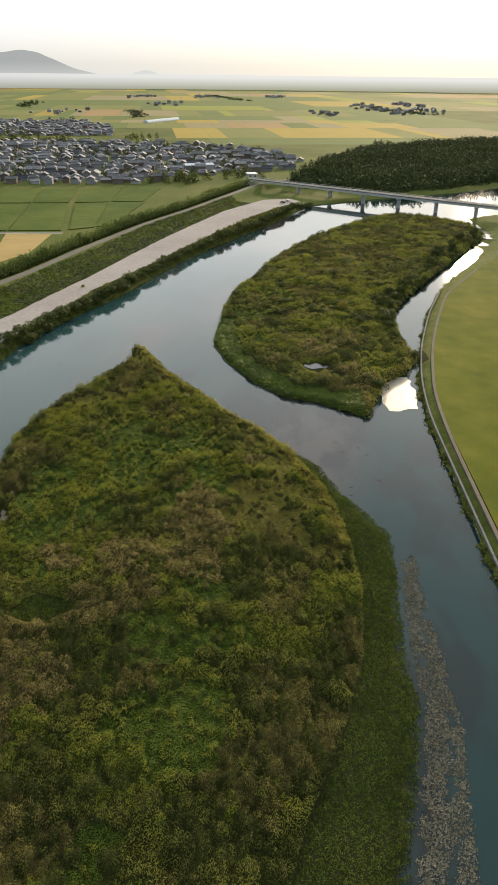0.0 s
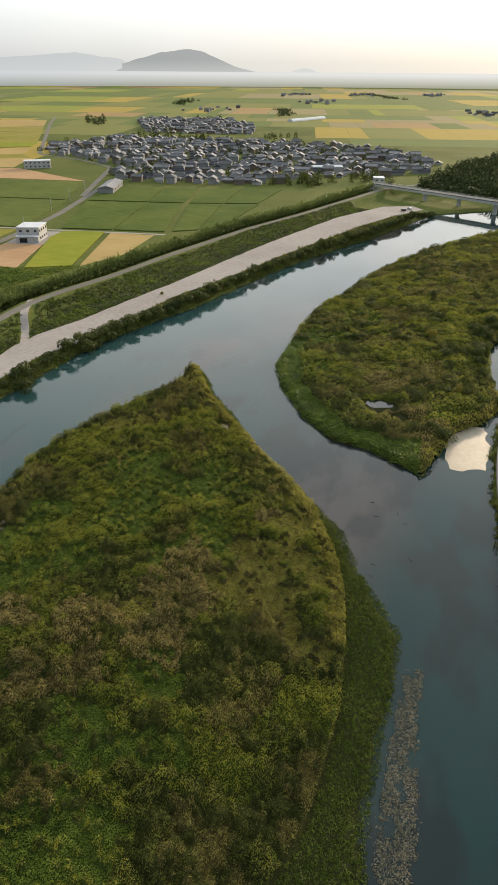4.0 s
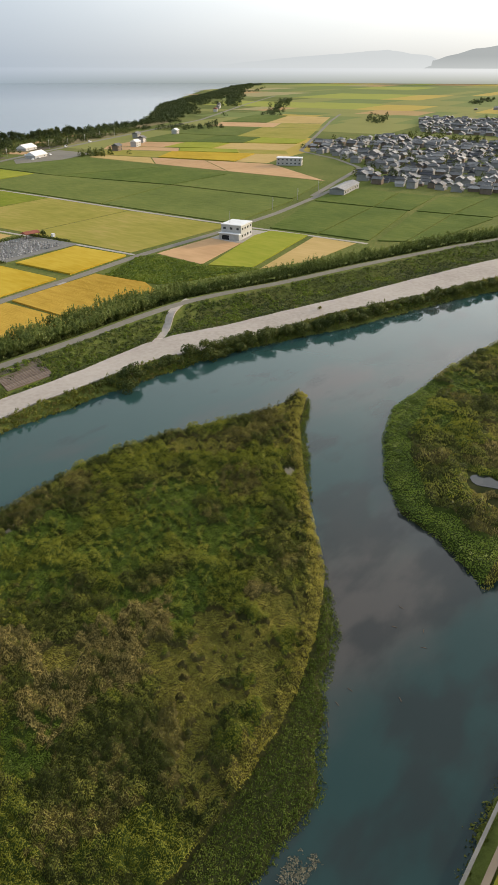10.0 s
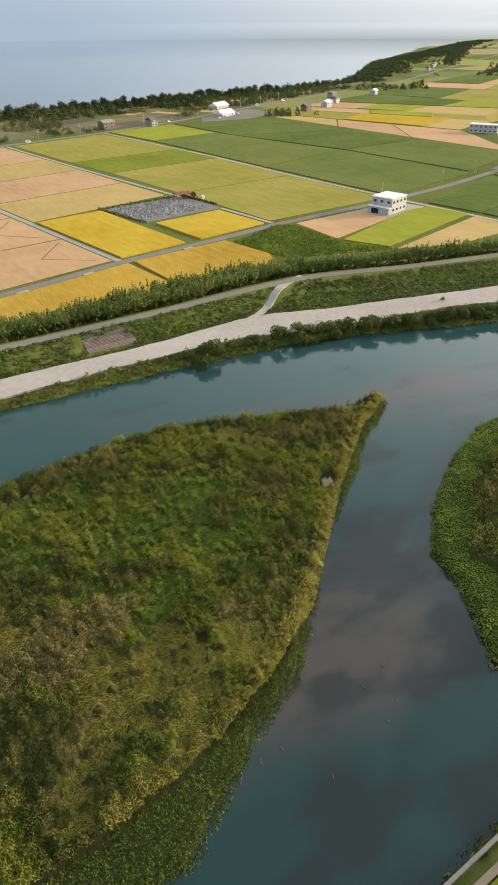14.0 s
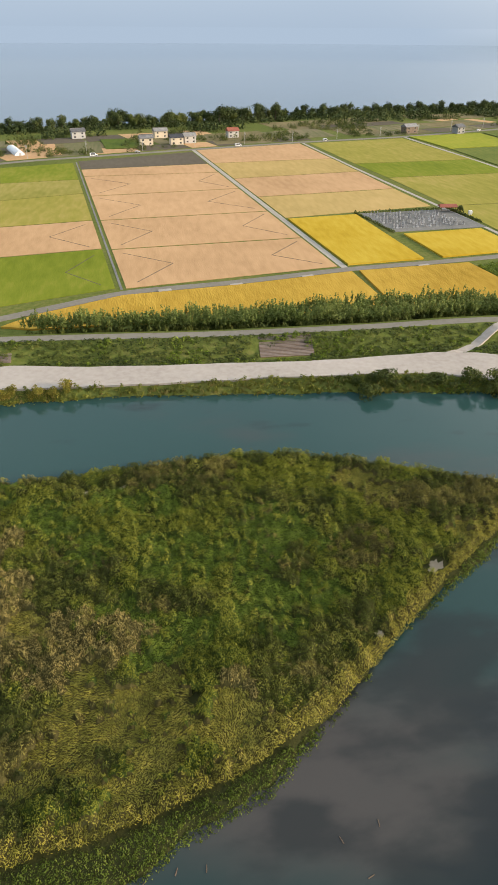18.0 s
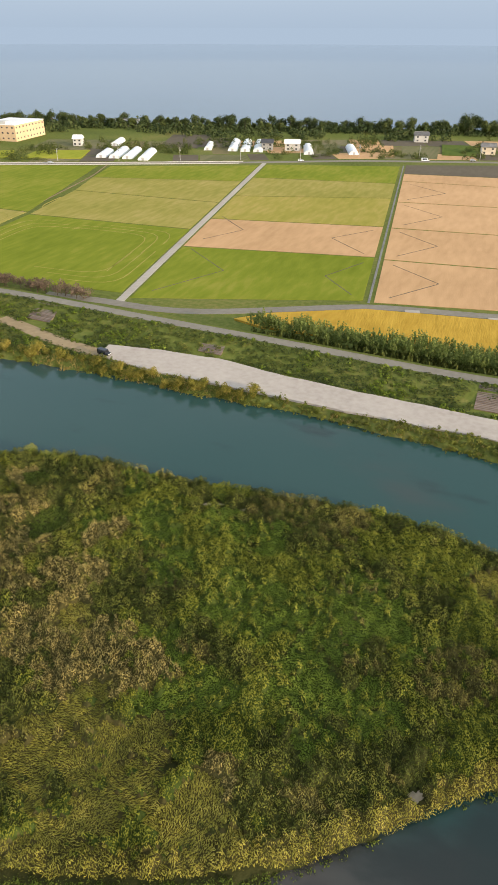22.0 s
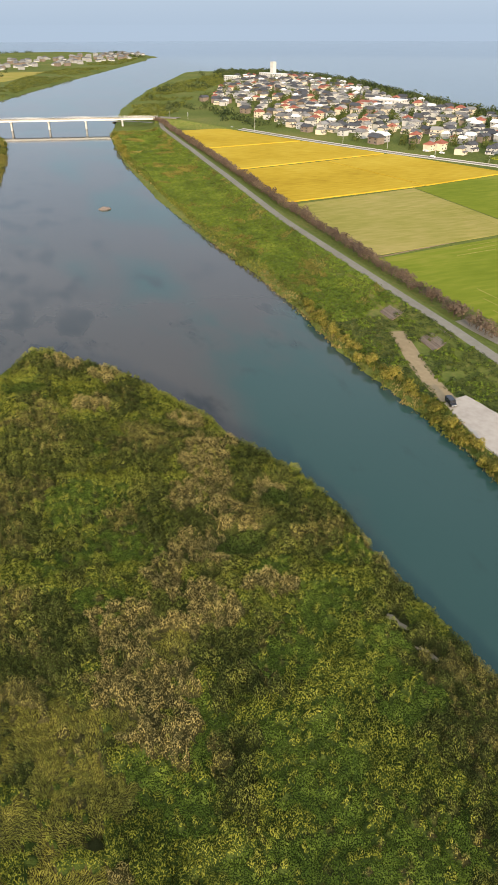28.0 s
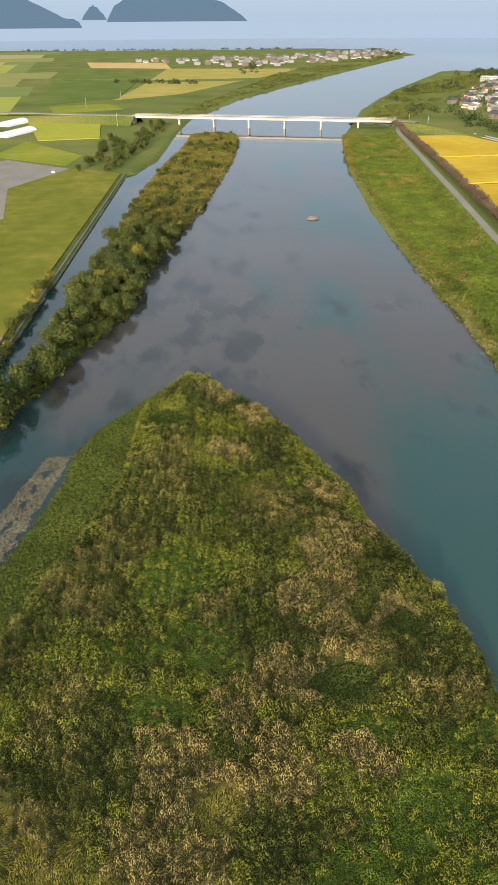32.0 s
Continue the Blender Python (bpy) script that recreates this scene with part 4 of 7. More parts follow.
class Bed:
    """An island's plants: its outline, patches of each kind, bare spots and the size of its tussocks."""

    def __init__(self, poly, bright, dry, gold, faded, bare, size, sunny, rim):
        self.poly, self.bright, self.dry, self.gold, self.faded, self.bare, self.size, self.sunny, self.rim = poly, bright, dry, gold, faded, bare, size, sunny, rim

    def stand(self, x, y):
        """Kind and canopy height of the plants at each point; the kind holds for a whole tussock."""
        small, sx, sy, u, w = domes(x, y, 1.05 * self.size, 11, 0.50, 0.85)
        large, lx, ly, lu, lw = domes(x, y, 2.9 * self.size, 31, 0.42, 0.74)
        large = large * (lu < 0.74)
        creep = domes(x, y, 2.1 * self.size, 51, 0.5, 0.8)[0]
        on = large > 0.05
        tx, ty = np.where(on, lx, sx), np.where(on, ly, sy)
        v = np.where(on, 0.65 * lw + 0.35 * w, w)
        drift = vnoise(tx, ty, 12.0, 8) + 0.45 * (vnoise(tx, ty, 4.0, 9) - 0.5) + 0.38 * (v - 0.5)
        kind = np.select([drift > 0.60, drift < 0.17, drift < 0.40], [7, 4, 6], 0)
        kind = np.where((near_zone(tx, ty, self.faded) > 0.1) & (u < 0.75), 4, kind)
        kind = np.where((near_zone(tx, ty, self.bright) > 0.0) & (u < 0.9), np.where(u < 0.75, 1, 7), kind)
        kind = np.where((near_zone(tx, ty, self.dry) > 0.0) & (u > 0.1), np.where(u > 0.85, 4, 2), kind)
        kind = np.where((near_zone(sx, sy, self.gold) > 0.1) & (u < 0.9), 5, kind)
        # grass along this edge takes the golden colour to paint sunlight on it
        edge = seg_dist(x, y, self.sunny, False)
        kind = np.where((edge < 3.0 + 2.2 * (w - 0.5)) & (x > -34) & (x < 90), 3, kind)
        if self.rim:
            kind = np.where((x < 115) & (y > -38) & (seg_dist(x, y, self.poly) < 8 + 4 * (vnoise(x, y, 5.0, 14) - 0.5)), 1, kind)
        base, rise = arr([q[6] for q in STAND])[kind], arr([q[7] for q in STAND])[kind]
        roll = 0.45 * vnoise(x, y, 9.0, 22) + 0.4 * vnoise(x, y, 4.6, 29)
        lift = np.where(kind == 1, 0.75 * creep + 0.25 * small, small)
        h = base + rise * lift + roll + np.where((kind == 5) | (kind == 1), 0.25, 1.35) * large
        open_ = near_zone(x, y, self.bare)
        return kind, h * (0.85 + 0.15 * np.clip(edge / 1.5, 0, 1)) * np.clip(0.12 - 1.1 * open_, 0.12, 1), open_


def loose_leaves(x, y, z, out, long_axis, length, half):
    """Diamond leaves at points, facing out and drawn along an axis."""
    n = out / (np.linalg.norm(out, axis=1)[:, None] + 1e-9)
    a = long_axis - n * (long_axis * n).sum(1)[:, None]
    a /= np.linalg.norm(a, axis=1)[:, None] + 1e-9
    b = np.cross(n, a)
    c = np.stack([x, y, z], 1)
    a, b = a * length[:, None], b * half[:, None]
    v = np.stack([c - a, c - b, c + a, c + b], 1).reshape(-1, 3)
    return v, np.arange(4 * len(x)).reshape(-1, 4)


def grow(bed, step, leaf, cell, where):
    """Cover a bed with loose leaves over a sheet coloured dark as gap shade."""
    x, y = grid_points(bed.poly, step)
    kind, top, open_ = bed.stand(x, y)
    keep = open_ < 0
    x, y, kind, top = x[keep], y[keep], kind[keep], top[keep]
    slope_x = (bed.stand(x + 0.12, y)[1] - top) / 0.12
    slope_y = (bed.stand(x, y + 0.12)[1] - top) / 0.12
    z = height(x, y) + top * (1.04 - 0.4 * rng.uniform(0, 1, len(x)) ** 2)
    for k, (m, nm, lab, ln, half, upright, _, _) in enumerate(STAND):
        s = kind == k
        c = int(s.sum())
        if not c:
            continue
        out = np.stack([-np.clip(slope_x[s], -1.6, 1.6), -np.clip(slope_y[s], -1.6, 1.6), np.full(c, 0.9 - 0.45 * upright)], 1) + rng.normal(0, 0.27, (c, 3))
        axis = rng.normal(0, 0.55, (c, 3)) + arr((0, 0, 2.2 * upright))
        if k == 5:
            way = 6.3 * vnoise(x[s], y[s], 8.0, 77)
            axis = axis * 0.6 + np.stack([np.cos(way), np.sin(way), np.full(c, 0.4)], 1)
        v, f = loose_leaves(x[s], y[s], z[s], out, axis, leaf * ln * rng.uniform(0.6, 1.3, c), leaf * half * rng.uniform(0.7, 1.4, c))
        tagged(new(nm, mesh_from(nm, v, f, [M[m]])), lab + where, "reeds" if k != 1 else "weeds", kind="stuff")
    p = arr(bed.poly)
    ux, uy = np.meshgrid(np.arange(p[:, 0].min() - 1, p[:, 0].max() + 1, cell), np.arange(p[:, 1].min() - 1, p[:, 1].max() + 1, cell))
    ux, uy, shape = ux.ravel(), uy.ravel(), ux.shape
    grid = np.arange(ux.size).reshape(shape)
    quad = np.stack([grid[:-1, :-1], grid[:-1, 1:], grid[1:, 1:], grid[1:, :-1]], -1).reshape(-1, 4)
    qx, qy = ux[quad].mean(1), uy[quad].mean(1)
    quad = quad[inside(qx, qy, bed.poly) & (seg_dist(qx, qy, bed.poly) > cell) & (near_zone(qx, qy, bed.bare) < 0.02)]
    used, back = np.unique(quad, return_inverse=True)
    ux, uy = ux[used], uy[used]
    uk, uh, _ = bed.stand(ux, uy)
    back = back.reshape(-1, 4)
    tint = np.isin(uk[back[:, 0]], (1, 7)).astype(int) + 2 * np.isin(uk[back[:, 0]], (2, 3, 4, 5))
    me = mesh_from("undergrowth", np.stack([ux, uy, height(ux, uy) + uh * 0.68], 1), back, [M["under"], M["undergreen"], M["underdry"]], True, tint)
    tagged(new("undergrowth", me), "dark sheet painted as shade between the plants" + where, "undergrowth", kind="stuff")


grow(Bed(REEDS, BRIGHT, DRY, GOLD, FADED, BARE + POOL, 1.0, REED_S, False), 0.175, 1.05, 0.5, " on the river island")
px_, py_ = grid_points(REEDS, 0.7)
s = near_zone(px_, py_, POOL) > -0.05
scatter("pool_plants", float_t, px_[s], py_[s], 1.1, 2.0, M["lowgreen"], "dark green low plants in a wet hollow", "plants")
# low plants in the shallow fringe
x, y = grid_points(ISLE, 0.64)
s = ~inside(x, y, REEDS) & (rng.uniform(0, 1, x.shape) < 0.93)
x, y = x[s], y[s]
scatter("shore_plants", float_t, x, y, 1.0, 1.4, M["lowgreen"], "low green water plants along the island edge", "plants", np.maximum(height(x, y), 0.02))
x, y = grid_points([(-33, -41), (-43, -40), (-57, -40.5), (-66, -40.5), (-77, -40.5), (-88, -38.5), (-100, -37), (-125, -31), (-125, -25), (-98, -29.5), (-87, -32), (-73, -35.5), (-60, -35.5), (-45, -36.5), (-33, -38)], 0.46)
s = (np.sin(x * 0.8 + 2 * np.sin(y * 0.9)) + np.sin(y * 1.4 + x * 0.3)) > -1.2
M["pad"] = mat("grey-green floating leaf pads", [(0.09, 0.085, 0.05), (0.155, 0.14, 0.09), (0.24, 0.21, 0.14)], 0.3, 0.05, 0.5, 0, rnd="island", rnd_amt=0.4)
scatter("floating_leaves", [leaf_mound(10, 0.55, 0.03, 0.2, s2 + 90) for s2 in range(3)], x[s], y[s], 1.0, 0.6, M["pad"], "pale floating leaves on the water beside the island", "water plants", np.full(s.sum(), 0.02))

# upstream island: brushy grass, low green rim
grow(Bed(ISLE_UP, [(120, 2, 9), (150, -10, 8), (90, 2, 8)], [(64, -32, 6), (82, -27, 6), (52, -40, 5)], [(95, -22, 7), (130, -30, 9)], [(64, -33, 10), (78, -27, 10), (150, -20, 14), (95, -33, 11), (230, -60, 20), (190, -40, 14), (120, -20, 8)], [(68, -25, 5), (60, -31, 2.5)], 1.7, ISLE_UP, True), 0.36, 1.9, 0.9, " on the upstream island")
# downstream island
x, y = grid_points(ISLE_DOWN, 2.0)
tan = (x < -330) & (vnoise(x, y, 18.0, 4) + 0.3 * vnoise(x, y, 5.0, 6) > 0.55)
scatter("island_scrub", scrub_t, x[~tan], y[~tan], 2.0, 1.1, M["reed"], "green scrub on the downstream island", "scrub")
scatter("island_dry_grass", grass_t, x[tan], y[tan], 2.2, 1.6, M["faded"], "olive-brown grass on the downstream island", "grass")

# levee slope and river margin on the lake side
x, y = grid_points([(-660, 130), (-660, 176), (-459, 156), (-273, 138), (-123, 131.5), (-33, 125), (64, 119.8), (118, 119), (163, 104), (285, 69), (400, 26), (380, -25), (321, -8), (204, 43), (117, 74), (48, 90), (-14, 97), (-131, 97), (-281, 100), (-499, 109)], 1.4)
gd = signed(x, y, GRAVEL)
wet = signed(x, y, RIVER)
trk = seg_dist(x, y, [(-86, 107.5), (-108, 112), (-135, 121)], False) < 2.6
rmp = seg_dist(x, y, [(76, 101), (96, 113), (121, 124)], False) < 2.0
lev = seg_dist(x, y, LEVEE, False)
bareslope = zone(x, y, [(28, 115, 6), (36, 115, 6), (-51, 117, 4), (-58, 118, 4), (-120, 122, 5), (-150, 124, 5), (-100, 117, 4)]) > 0.15
ok = (gd < -0.4) & (wet < 1.0) & ~trk & ~rmp & (lev > 2.6) & ~bareslope & ((rng.uniform(0, 1, x.shape) < 0.9))
shore = ok & (wet > -6 + rng.normal(0, 1, x.shape)) & (x < 70)
tanp = shore & (vnoise(x, y, 7.0, 35) + rng.normal(0, 0.12, x.shape) > 0.55) & (wet > -4)
down = ok & (x < -150) & ~shore
low = ok & ~shore & ~down
scatter("bank_weeds", bank_t, x[low], y[low], 1.35, 0.75, M["leaf"], "dark green creeping weeds on the levee slope", "weeds")
s = low & (vnoise(x, y, 6.0, 33) + rng.normal(0, 0.15, x.shape) > 0.62)
scatter("bank_weeds", mound_t, x[s], y[s], 1.0, 1.1, M["weed"], "fresh green weeds on the levee slope", "weeds")
s = shore & ~tanp
scatter("bank_scrub", scrub_t + bank_t, x[s], y[s], 1.3, 1.15, M["reed"], "green scrub along the river margin", "scrub")
scatter("bank_dry_grass", grass_t, x[tanp], y[tanp], 1.2, 1.0, M["dry"], "tan dry grass tufts along the river margin", "grass")
s = down & (vnoise(x, y, 14.0, 31) + 0.5 * vnoise(x, y, 4.0, 32) + rng.normal(0, 0.08, x.shape) > 0.48)
scatter("bank_scrub", bank_t, x[s], y[s], 1.7, 1.0, M["weed"], "bright green scrub on the river bank", "scrub")
s = down & ~s
scatter("bank_grass", grass_t, x[s], y[s], 1.6, 1.1, M["faded"], "olive-brown grass on the river bank", "grass")

# scrub on the narrow shelf below the gravel
x, y = grid_points([(-90, 96), (-90, 105), (-60, 102), (-2, 98.5), (52, 96), (86, 88), (110, 81.5), (151, 72.5), (201, 53.5), (241, 41), (330, 9), (372, -12), (360, -26), (251, 23), (204, 41), (147, 58), (94, 80), (48, 88), (-14, 95)], 1.0)
s = (signed(x, y, GRAVEL) < -0.2) & (signed(x, y, RIVER) < 0.6) & (rng.uniform(0, 1, x.shape) < 0.85)
x, y = x[s], y[s]
s = vnoise(x, y, 5.0, 51) + rng.normal(0, 0.12, x.shape) > 0.4
scatter("bank_scrub", scrub_t, x[s], y[s], 1.0, 0.2 + 1.1 * vnoise(x[s], y[s], 4.0, 52), M["reed"], "green scrub on the shelf below the gravel", "scrub")
scatter("bank_dry_grass", grass_t, x[~s], y[~s], 0.9, 0.8, M["faded"], "faded grass on the shelf below the gravel", "grass")

# tall planted belt between the levee road and the fields
BELT = [(-52, 141), (-42, 133.5), (0, 130), (60, 128.5), (105, 129.5), (122, 128.5), (140, 122.5), (165, 112), (215, 99.5), (288, 77), (350, 52), (462, 12), (466, 20), (352, 61), (292, 86), (218, 108), (170, 121), (140, 134), (120, 143), (90, 146), (20, 142.5), (-30, 142)]
x, y = grid_points(BELT, 1.25)
scatter("tall_hedge_belt", tall_t, x, y, 1.15, 0.9 + 0.45 * vnoise(x, y, 5.0, 61), M["bamboo"], "tall dense green hedge of reedy plants along the levee", "hedge")
s = rng.uniform(0, 1, x.shape) < 0.5
scatter("tall_hedge_belt", mound_t, x[s], y[s], 1.0, 2.6, M["leaf"], "dark green undergrowth of the hedge belt", "hedge")
# weed patch beside the farm road
x, y = grid_points([(133, 190), (168, 203), (176, 196), (176, 160), (190, 138), (150, 152), (138, 159)], 1.6)
scatter("weed_tangle", mound_t, x, y, 1.5, 1.0, M["weed"], "bright green weed tangle beside the fields", "weeds", np.full(len(x), 2.2))
# wall foot scrub along the park bank
x, y = grid_points([(190, -99), (129, -76), (89, -65.5), (57, -59.5), (32, -57), (-41, -57), (-196, -59), (-196, -55.5), (-41, -54.3), (32, -54), (57.5, -56.5), (89, -62), (129, -72), (190, -95)], 0.9)
s = rng.uniform(0, 1, x.shape) < 0.75
scatter("bank_scrub", mound_t + grass_t, x[s], y[s], 1.0, 0.8, M["reed"], "scrub along the park bank wall", "scrub")


# ---- trees ----
def crown_mesh(name, lobes, count, leaf, material, seed):
    """Leaf quads on several overlapping lobes."""
    vs, fs, off = [], [], 0
    for k, (cx, cy, cz, rx, rz) in enumerate(lobes):
        v, f = leaf_mound(count // len(lobes), 1.0, 1.0, leaf / rx, seed * 31 + k, -0.75)
        v = v * arr((rx, rx, rz)) + arr((cx, cy, cz))
        vs.append(v)
        fs.append(f + off)
        off += len(v)
    return mesh_from(name, np.concatenate(vs), np.concatenate(fs), [material])


def trunk_mesh(name, h, r, lobes, material):
    """A tapered trunk with a limb to each lobe."""
    bm = bmesh.new()

    def limb(a, b, r0, r1):
        a, b = Vector(a), Vector(b)
        d = (b - a).normalized()
        u = d.orthogonal().normalized()
        w = d.cross(u)
        ring0 = [bm.verts.new(a + (u * math.cos(t) + w * math.sin(t)) * r0) for t in (0, 1.26, 2.51, 3.77, 5.03)]
        ring1 = [bm.verts.new(b + (u * math.cos(t) + w * math.sin(t)) * r1) for t in (0, 1.26, 2.51, 3.77, 5.03)]
        for i in range(5):
            bm.faces.new((ring0[i], ring0[(i + 1) % 5], ring1[(i + 1) % 5], ring1[i]))

    limb((0, 0, -0.4), (0.05 * h, 0, h * 0.45), r, r * 0.7)
    limb((0.05 * h, 0, h * 0.45), (0, 0.04 * h, h * 0.8), r * 0.7, r * 0.35)
    for cx, cy, cz, rx, rz in lobes:
        limb((0.03 * h, 0, h * 0.35), (cx * 0.8, cy * 0.8, cz), r * 0.4, r * 0.12)
    me = bpy.data.meshes.new(name)
    bm.to_mesh(me)
    bm.free()
    me.materials.append(material)
    return me


def tree_kind(h, wide, crown0, nl, count, leaf, material, seed):
    r = np.random.default_rng(seed)
    lobes = []
    for i in range(nl):
        a = i * 2.4 + r.uniform(-0.5, 0.5)
        d = wide * r.uniform(0.25, 0.55) * (i > 0)
        lz = crown0 + (h - crown0) * r.uniform(0.25, 0.72)
        lobes.append((d * math.cos(a), d * math.sin(a), lz, wide * r.uniform(0.38, 0.6), (h - crown0) * r.uniform(0.26, 0.42)))
    return crown_mesh("crown", lobes, count, leaf, material, seed), trunk_mesh("trunk", h, 0.035 * h, lobes, M["bark"])


TREES = {
    "bush": [tree_kind(3.6, 2.6, 0.3, 6, 700, 0.25, M["leaf"], s) for s in (1, 2, 3, 4)],
    "bushy": [tree_kind(3.2, 2.4, 0.2, 6, 700, 0.23, M["leafyellow"], s) for s in (5, 6)],
    "round": [tree_kind(7.0, 4.0, 1.0, 9, 1500, 0.34, M["leaf"], s) for s in (7, 8, 9)],
    "autumn": [tree_kind(7.0, 4.0, 1.0, 9, 1500, 0.34, M["leafyellow"], s) for s in (10, 11)],
    "pine": [tree_kind(9.5, 4.8, 2.4, 9, 1100, 0.42, M["pineleaf"], s) for s in (12, 13, 14)],
    "cherry": [tree_kind(3.8, 2.6, 0.8, 6, 420, 0.26, M["leafbrown"], s) for s in (15, 16, 17)],
}
TREE_LAB = {
    "bush": ("riverside_bush", "dark green leafy bush on the river bank", "bush"), "bushy": ("riverside_bush", "yellow-green leafy bush on the river bank", "bush"),
    "round": ("tree", "round dark green broadleaf tree", "tree"), "autumn": ("tree", "round tree with yellowing leaves", "tree"),
    "pine": ("shore_pine", "dark green pine of the lakeside windbreak", "tree"), "cherry": ("cherry_tree", "small cherry tree with brown autumn leaves", "tree"),
}


def ground_at(x, y):
    i = int(np.clip(np.searchsorted(gx, x) - 1, 0, len(gx) - 2))
    j = int(np.clip(np.searchsorted(gy, y) - 1, 0, len(gy) - 2))
    u, v = (x - gx[i]) / (gx[i + 1] - gx[i]), (y - gy[j]) / (gy[j + 1] - gy[j])
    z = GZ.reshape(GX.shape)[j : j + 2, i : i + 2]
    return float(z[0, 0] * (1 - u) * (1 - v) + z[0, 1] * u * (1 - v) + z[1, 0] * (1 - u) * v + z[1, 1] * u * v)


def tree(kind, x, y, size=1.0, group=""):
    crown, trunk = TREES[kind][rng.integers(len(TREES[kind]))]
    nm, lab, cat = TREE_LAB[kind]
    e = new("riverside_tree" if "island" in group and nm == "tree" else nm)
    e.matrix_world = Matrix.Translation((x, y, ground_at(x, y))) @ Matrix.Rotation(rng.uniform(0, 6.28), 4, "Z") @ Matrix.Diagonal((size * rng.uniform(0.85, 1.15), size * rng.uniform(0.85, 1.15), size * rng.uniform(0.85, 1.15), 1))
    shared("trunk", trunk, e)
    shared("crown", crown, e)
    return tagged(e, lab, cat, group)


def along(pts, step, side=0.0, jit=1.0):
    p = arr(pts)
    d = np.r_[0, np.cumsum(np.hypot(*np.diff(p, axis=0).T))]
    s = np.arange(step / 2, d[-1], step)
    x, y = np.interp(s, d, p[:, 0]), np.interp(s, d, p[:, 1])
    return [(a + rng.normal(0, jit), b + rng.normal(0, jit) + side) for a, b in zip(x, y)]


for px, py in along([(47, 91.5), (73, 88), (94, 84), (117, 76), (147, 63), (204, 46), (251, 28), (321, -5), (366, -22), (392, -38)], 4.0, 0.5, 0.6):
    tree("bush", px, py, rng.uniform(0.8, 1.45), "bushes along the gravel bank")
tree("bush", 51, 86.5, 1.6, "bushes along the gravel bank")
for px, py in along([(85, 84), (112, 78), (135, 68), (165, 58)], 4.5, -0.5, 0.8):
    tree("bush", px, py, rng.uniform(0.9, 1.5), "bushes along the gravel bank")
for px, py in along([(-175, 103.5), (-131, 99), (-112, 100), (-85, 100.5), (-60, 98), (-30, 98)], 3.6, 0.4, 0.9):
    tree("bushy", px, py, rng.uniform(0.6, 1.25), "bushes along the river bank")
for px, py in along([(-620, 128), (-560, 116), (-500, 111)], 6, 1, 1.5):
    tree("bushy", px, py, rng.uniform(0.8, 1.4), "bushes along the river bank")
tree("bushy", 152, 78, 0.5)
far_bushes = []
x, y = grid_points(ISLE_UP, 7.6)
dens = np.where(x > 110, 0.9, 0.3) * np.where(y < -20 - 0.22 * (x - 100), 1.0, 0.6)
for px, py, u, q in zip(x, y, rng.uniform(0, 1, x.shape), rng.uniform(0.5, 1.25, x.shape)):
    if u < dens[np.hypot(x - px, y - py).argmin()] and not (px < 110 and py > -36):
        if px < 185:
            tree("bush" if u > 0.12 else "bushy", px, py, q, "bushes on the upstream island")
        else:
            far_bushes.append((px, py))
for px, py in along([(100, -57), (125, -57), (150, -66), (183, -82), (230, -104), (290, -138)], 7, 1.5, 2):
    tree("round", px, py, rng.uniform(0.5, 0.85), "trees on the upstream island")
x, y = grid_points(ISLE_DOWN, 5.6)
for px, py, u in zip(x, y, rng.uniform(0, 1, x.shape)):
    p = 0.85 if px > -300 else (0.55 if px > -400 else 0.12)
    if u < p:
        tree("autumn" if u < 0.06 * p else "round", px, py, rng.uniform(0.75, 1.3) if px > -330 else 0.55, "trees on the downstream island")
for px, py in [(q[0], q[1]) for q in along([(-490, -62), (-540, -52), (-600, -48), (-680, -44), (-740, -40)], 7, -6, 6)] + along([(-500, -72), (-560, -70), (-640, -70)], 8, -6, 5):
    tree("round", px, py, rng.uniform(0.6, 1.1), "trees on the bank by the bridge")
for px, py in along([(-150, -58), (-200, -59), (-262, -58)], 5.0, 0.0, 0.8):
    tree("bush" if rng.uniform() < 0.7 else "bushy", px, py, rng.uniform(0.8, 1.5), "bushes along the park bank")
for px, py in along([(-690, 182), (-626, 181), (-493, 173.5), (-330, 158), (-214, 149.5), (-150, 145.5), (-116, 144)], 4.2, 3.0, 0.6):
    tree("cherry", px, py, rng.uniform(1.25, 1.7), "row of cherry trees along the levee")
SHORE = [(-1500, 560), (-1380, 650), (-1150, 670), (-900, 610), (-700, 570), (-540, 572), (-400, 594), (-210, 636), (-100, 662), (55, 697), (184, 745), (310, 777), (500, 805), (640, 830), (900, 930), (1320, 1310), (2010, 1755), (2900, 2350), (3350, 2590)]
belt = []
for off, st in ((0, 7.0), (-14, 8.0), (-28, 10.0)):
    for px, py in along(SHORE, st, off, 3.5):
        if -560 < px < 640 and off > -20:
            tree("pine" if rng.uniform() < 0.6 else "round", px, py, rng.uniform(0.75, 1.3) * (1.0 + 0.35 * (px < 150 and px > -60)), "pines of the lakeside windbreak")
        else:
            belt.append((px, py))
for off in (4, -42, -56, -68):
    for px, py in along(SHORE, 7.0, off, 5):
        if off > 0 or vnoise(np.array([px]), np.array([py]), 60.0, 2)[0] > 0.5:
            belt.append((px, py))
belt += [(-1400 + rng.normal(0, 55), 590 + rng.normal(0, 35)) for _ in range(260)]
belt += [(px + rng.normal(0, 7), py + rng.normal(0, 7)) for px, py in along([(-870, 250), (-800, 285), (-700, 282), (-640, 285)], 6, 0, 2)]
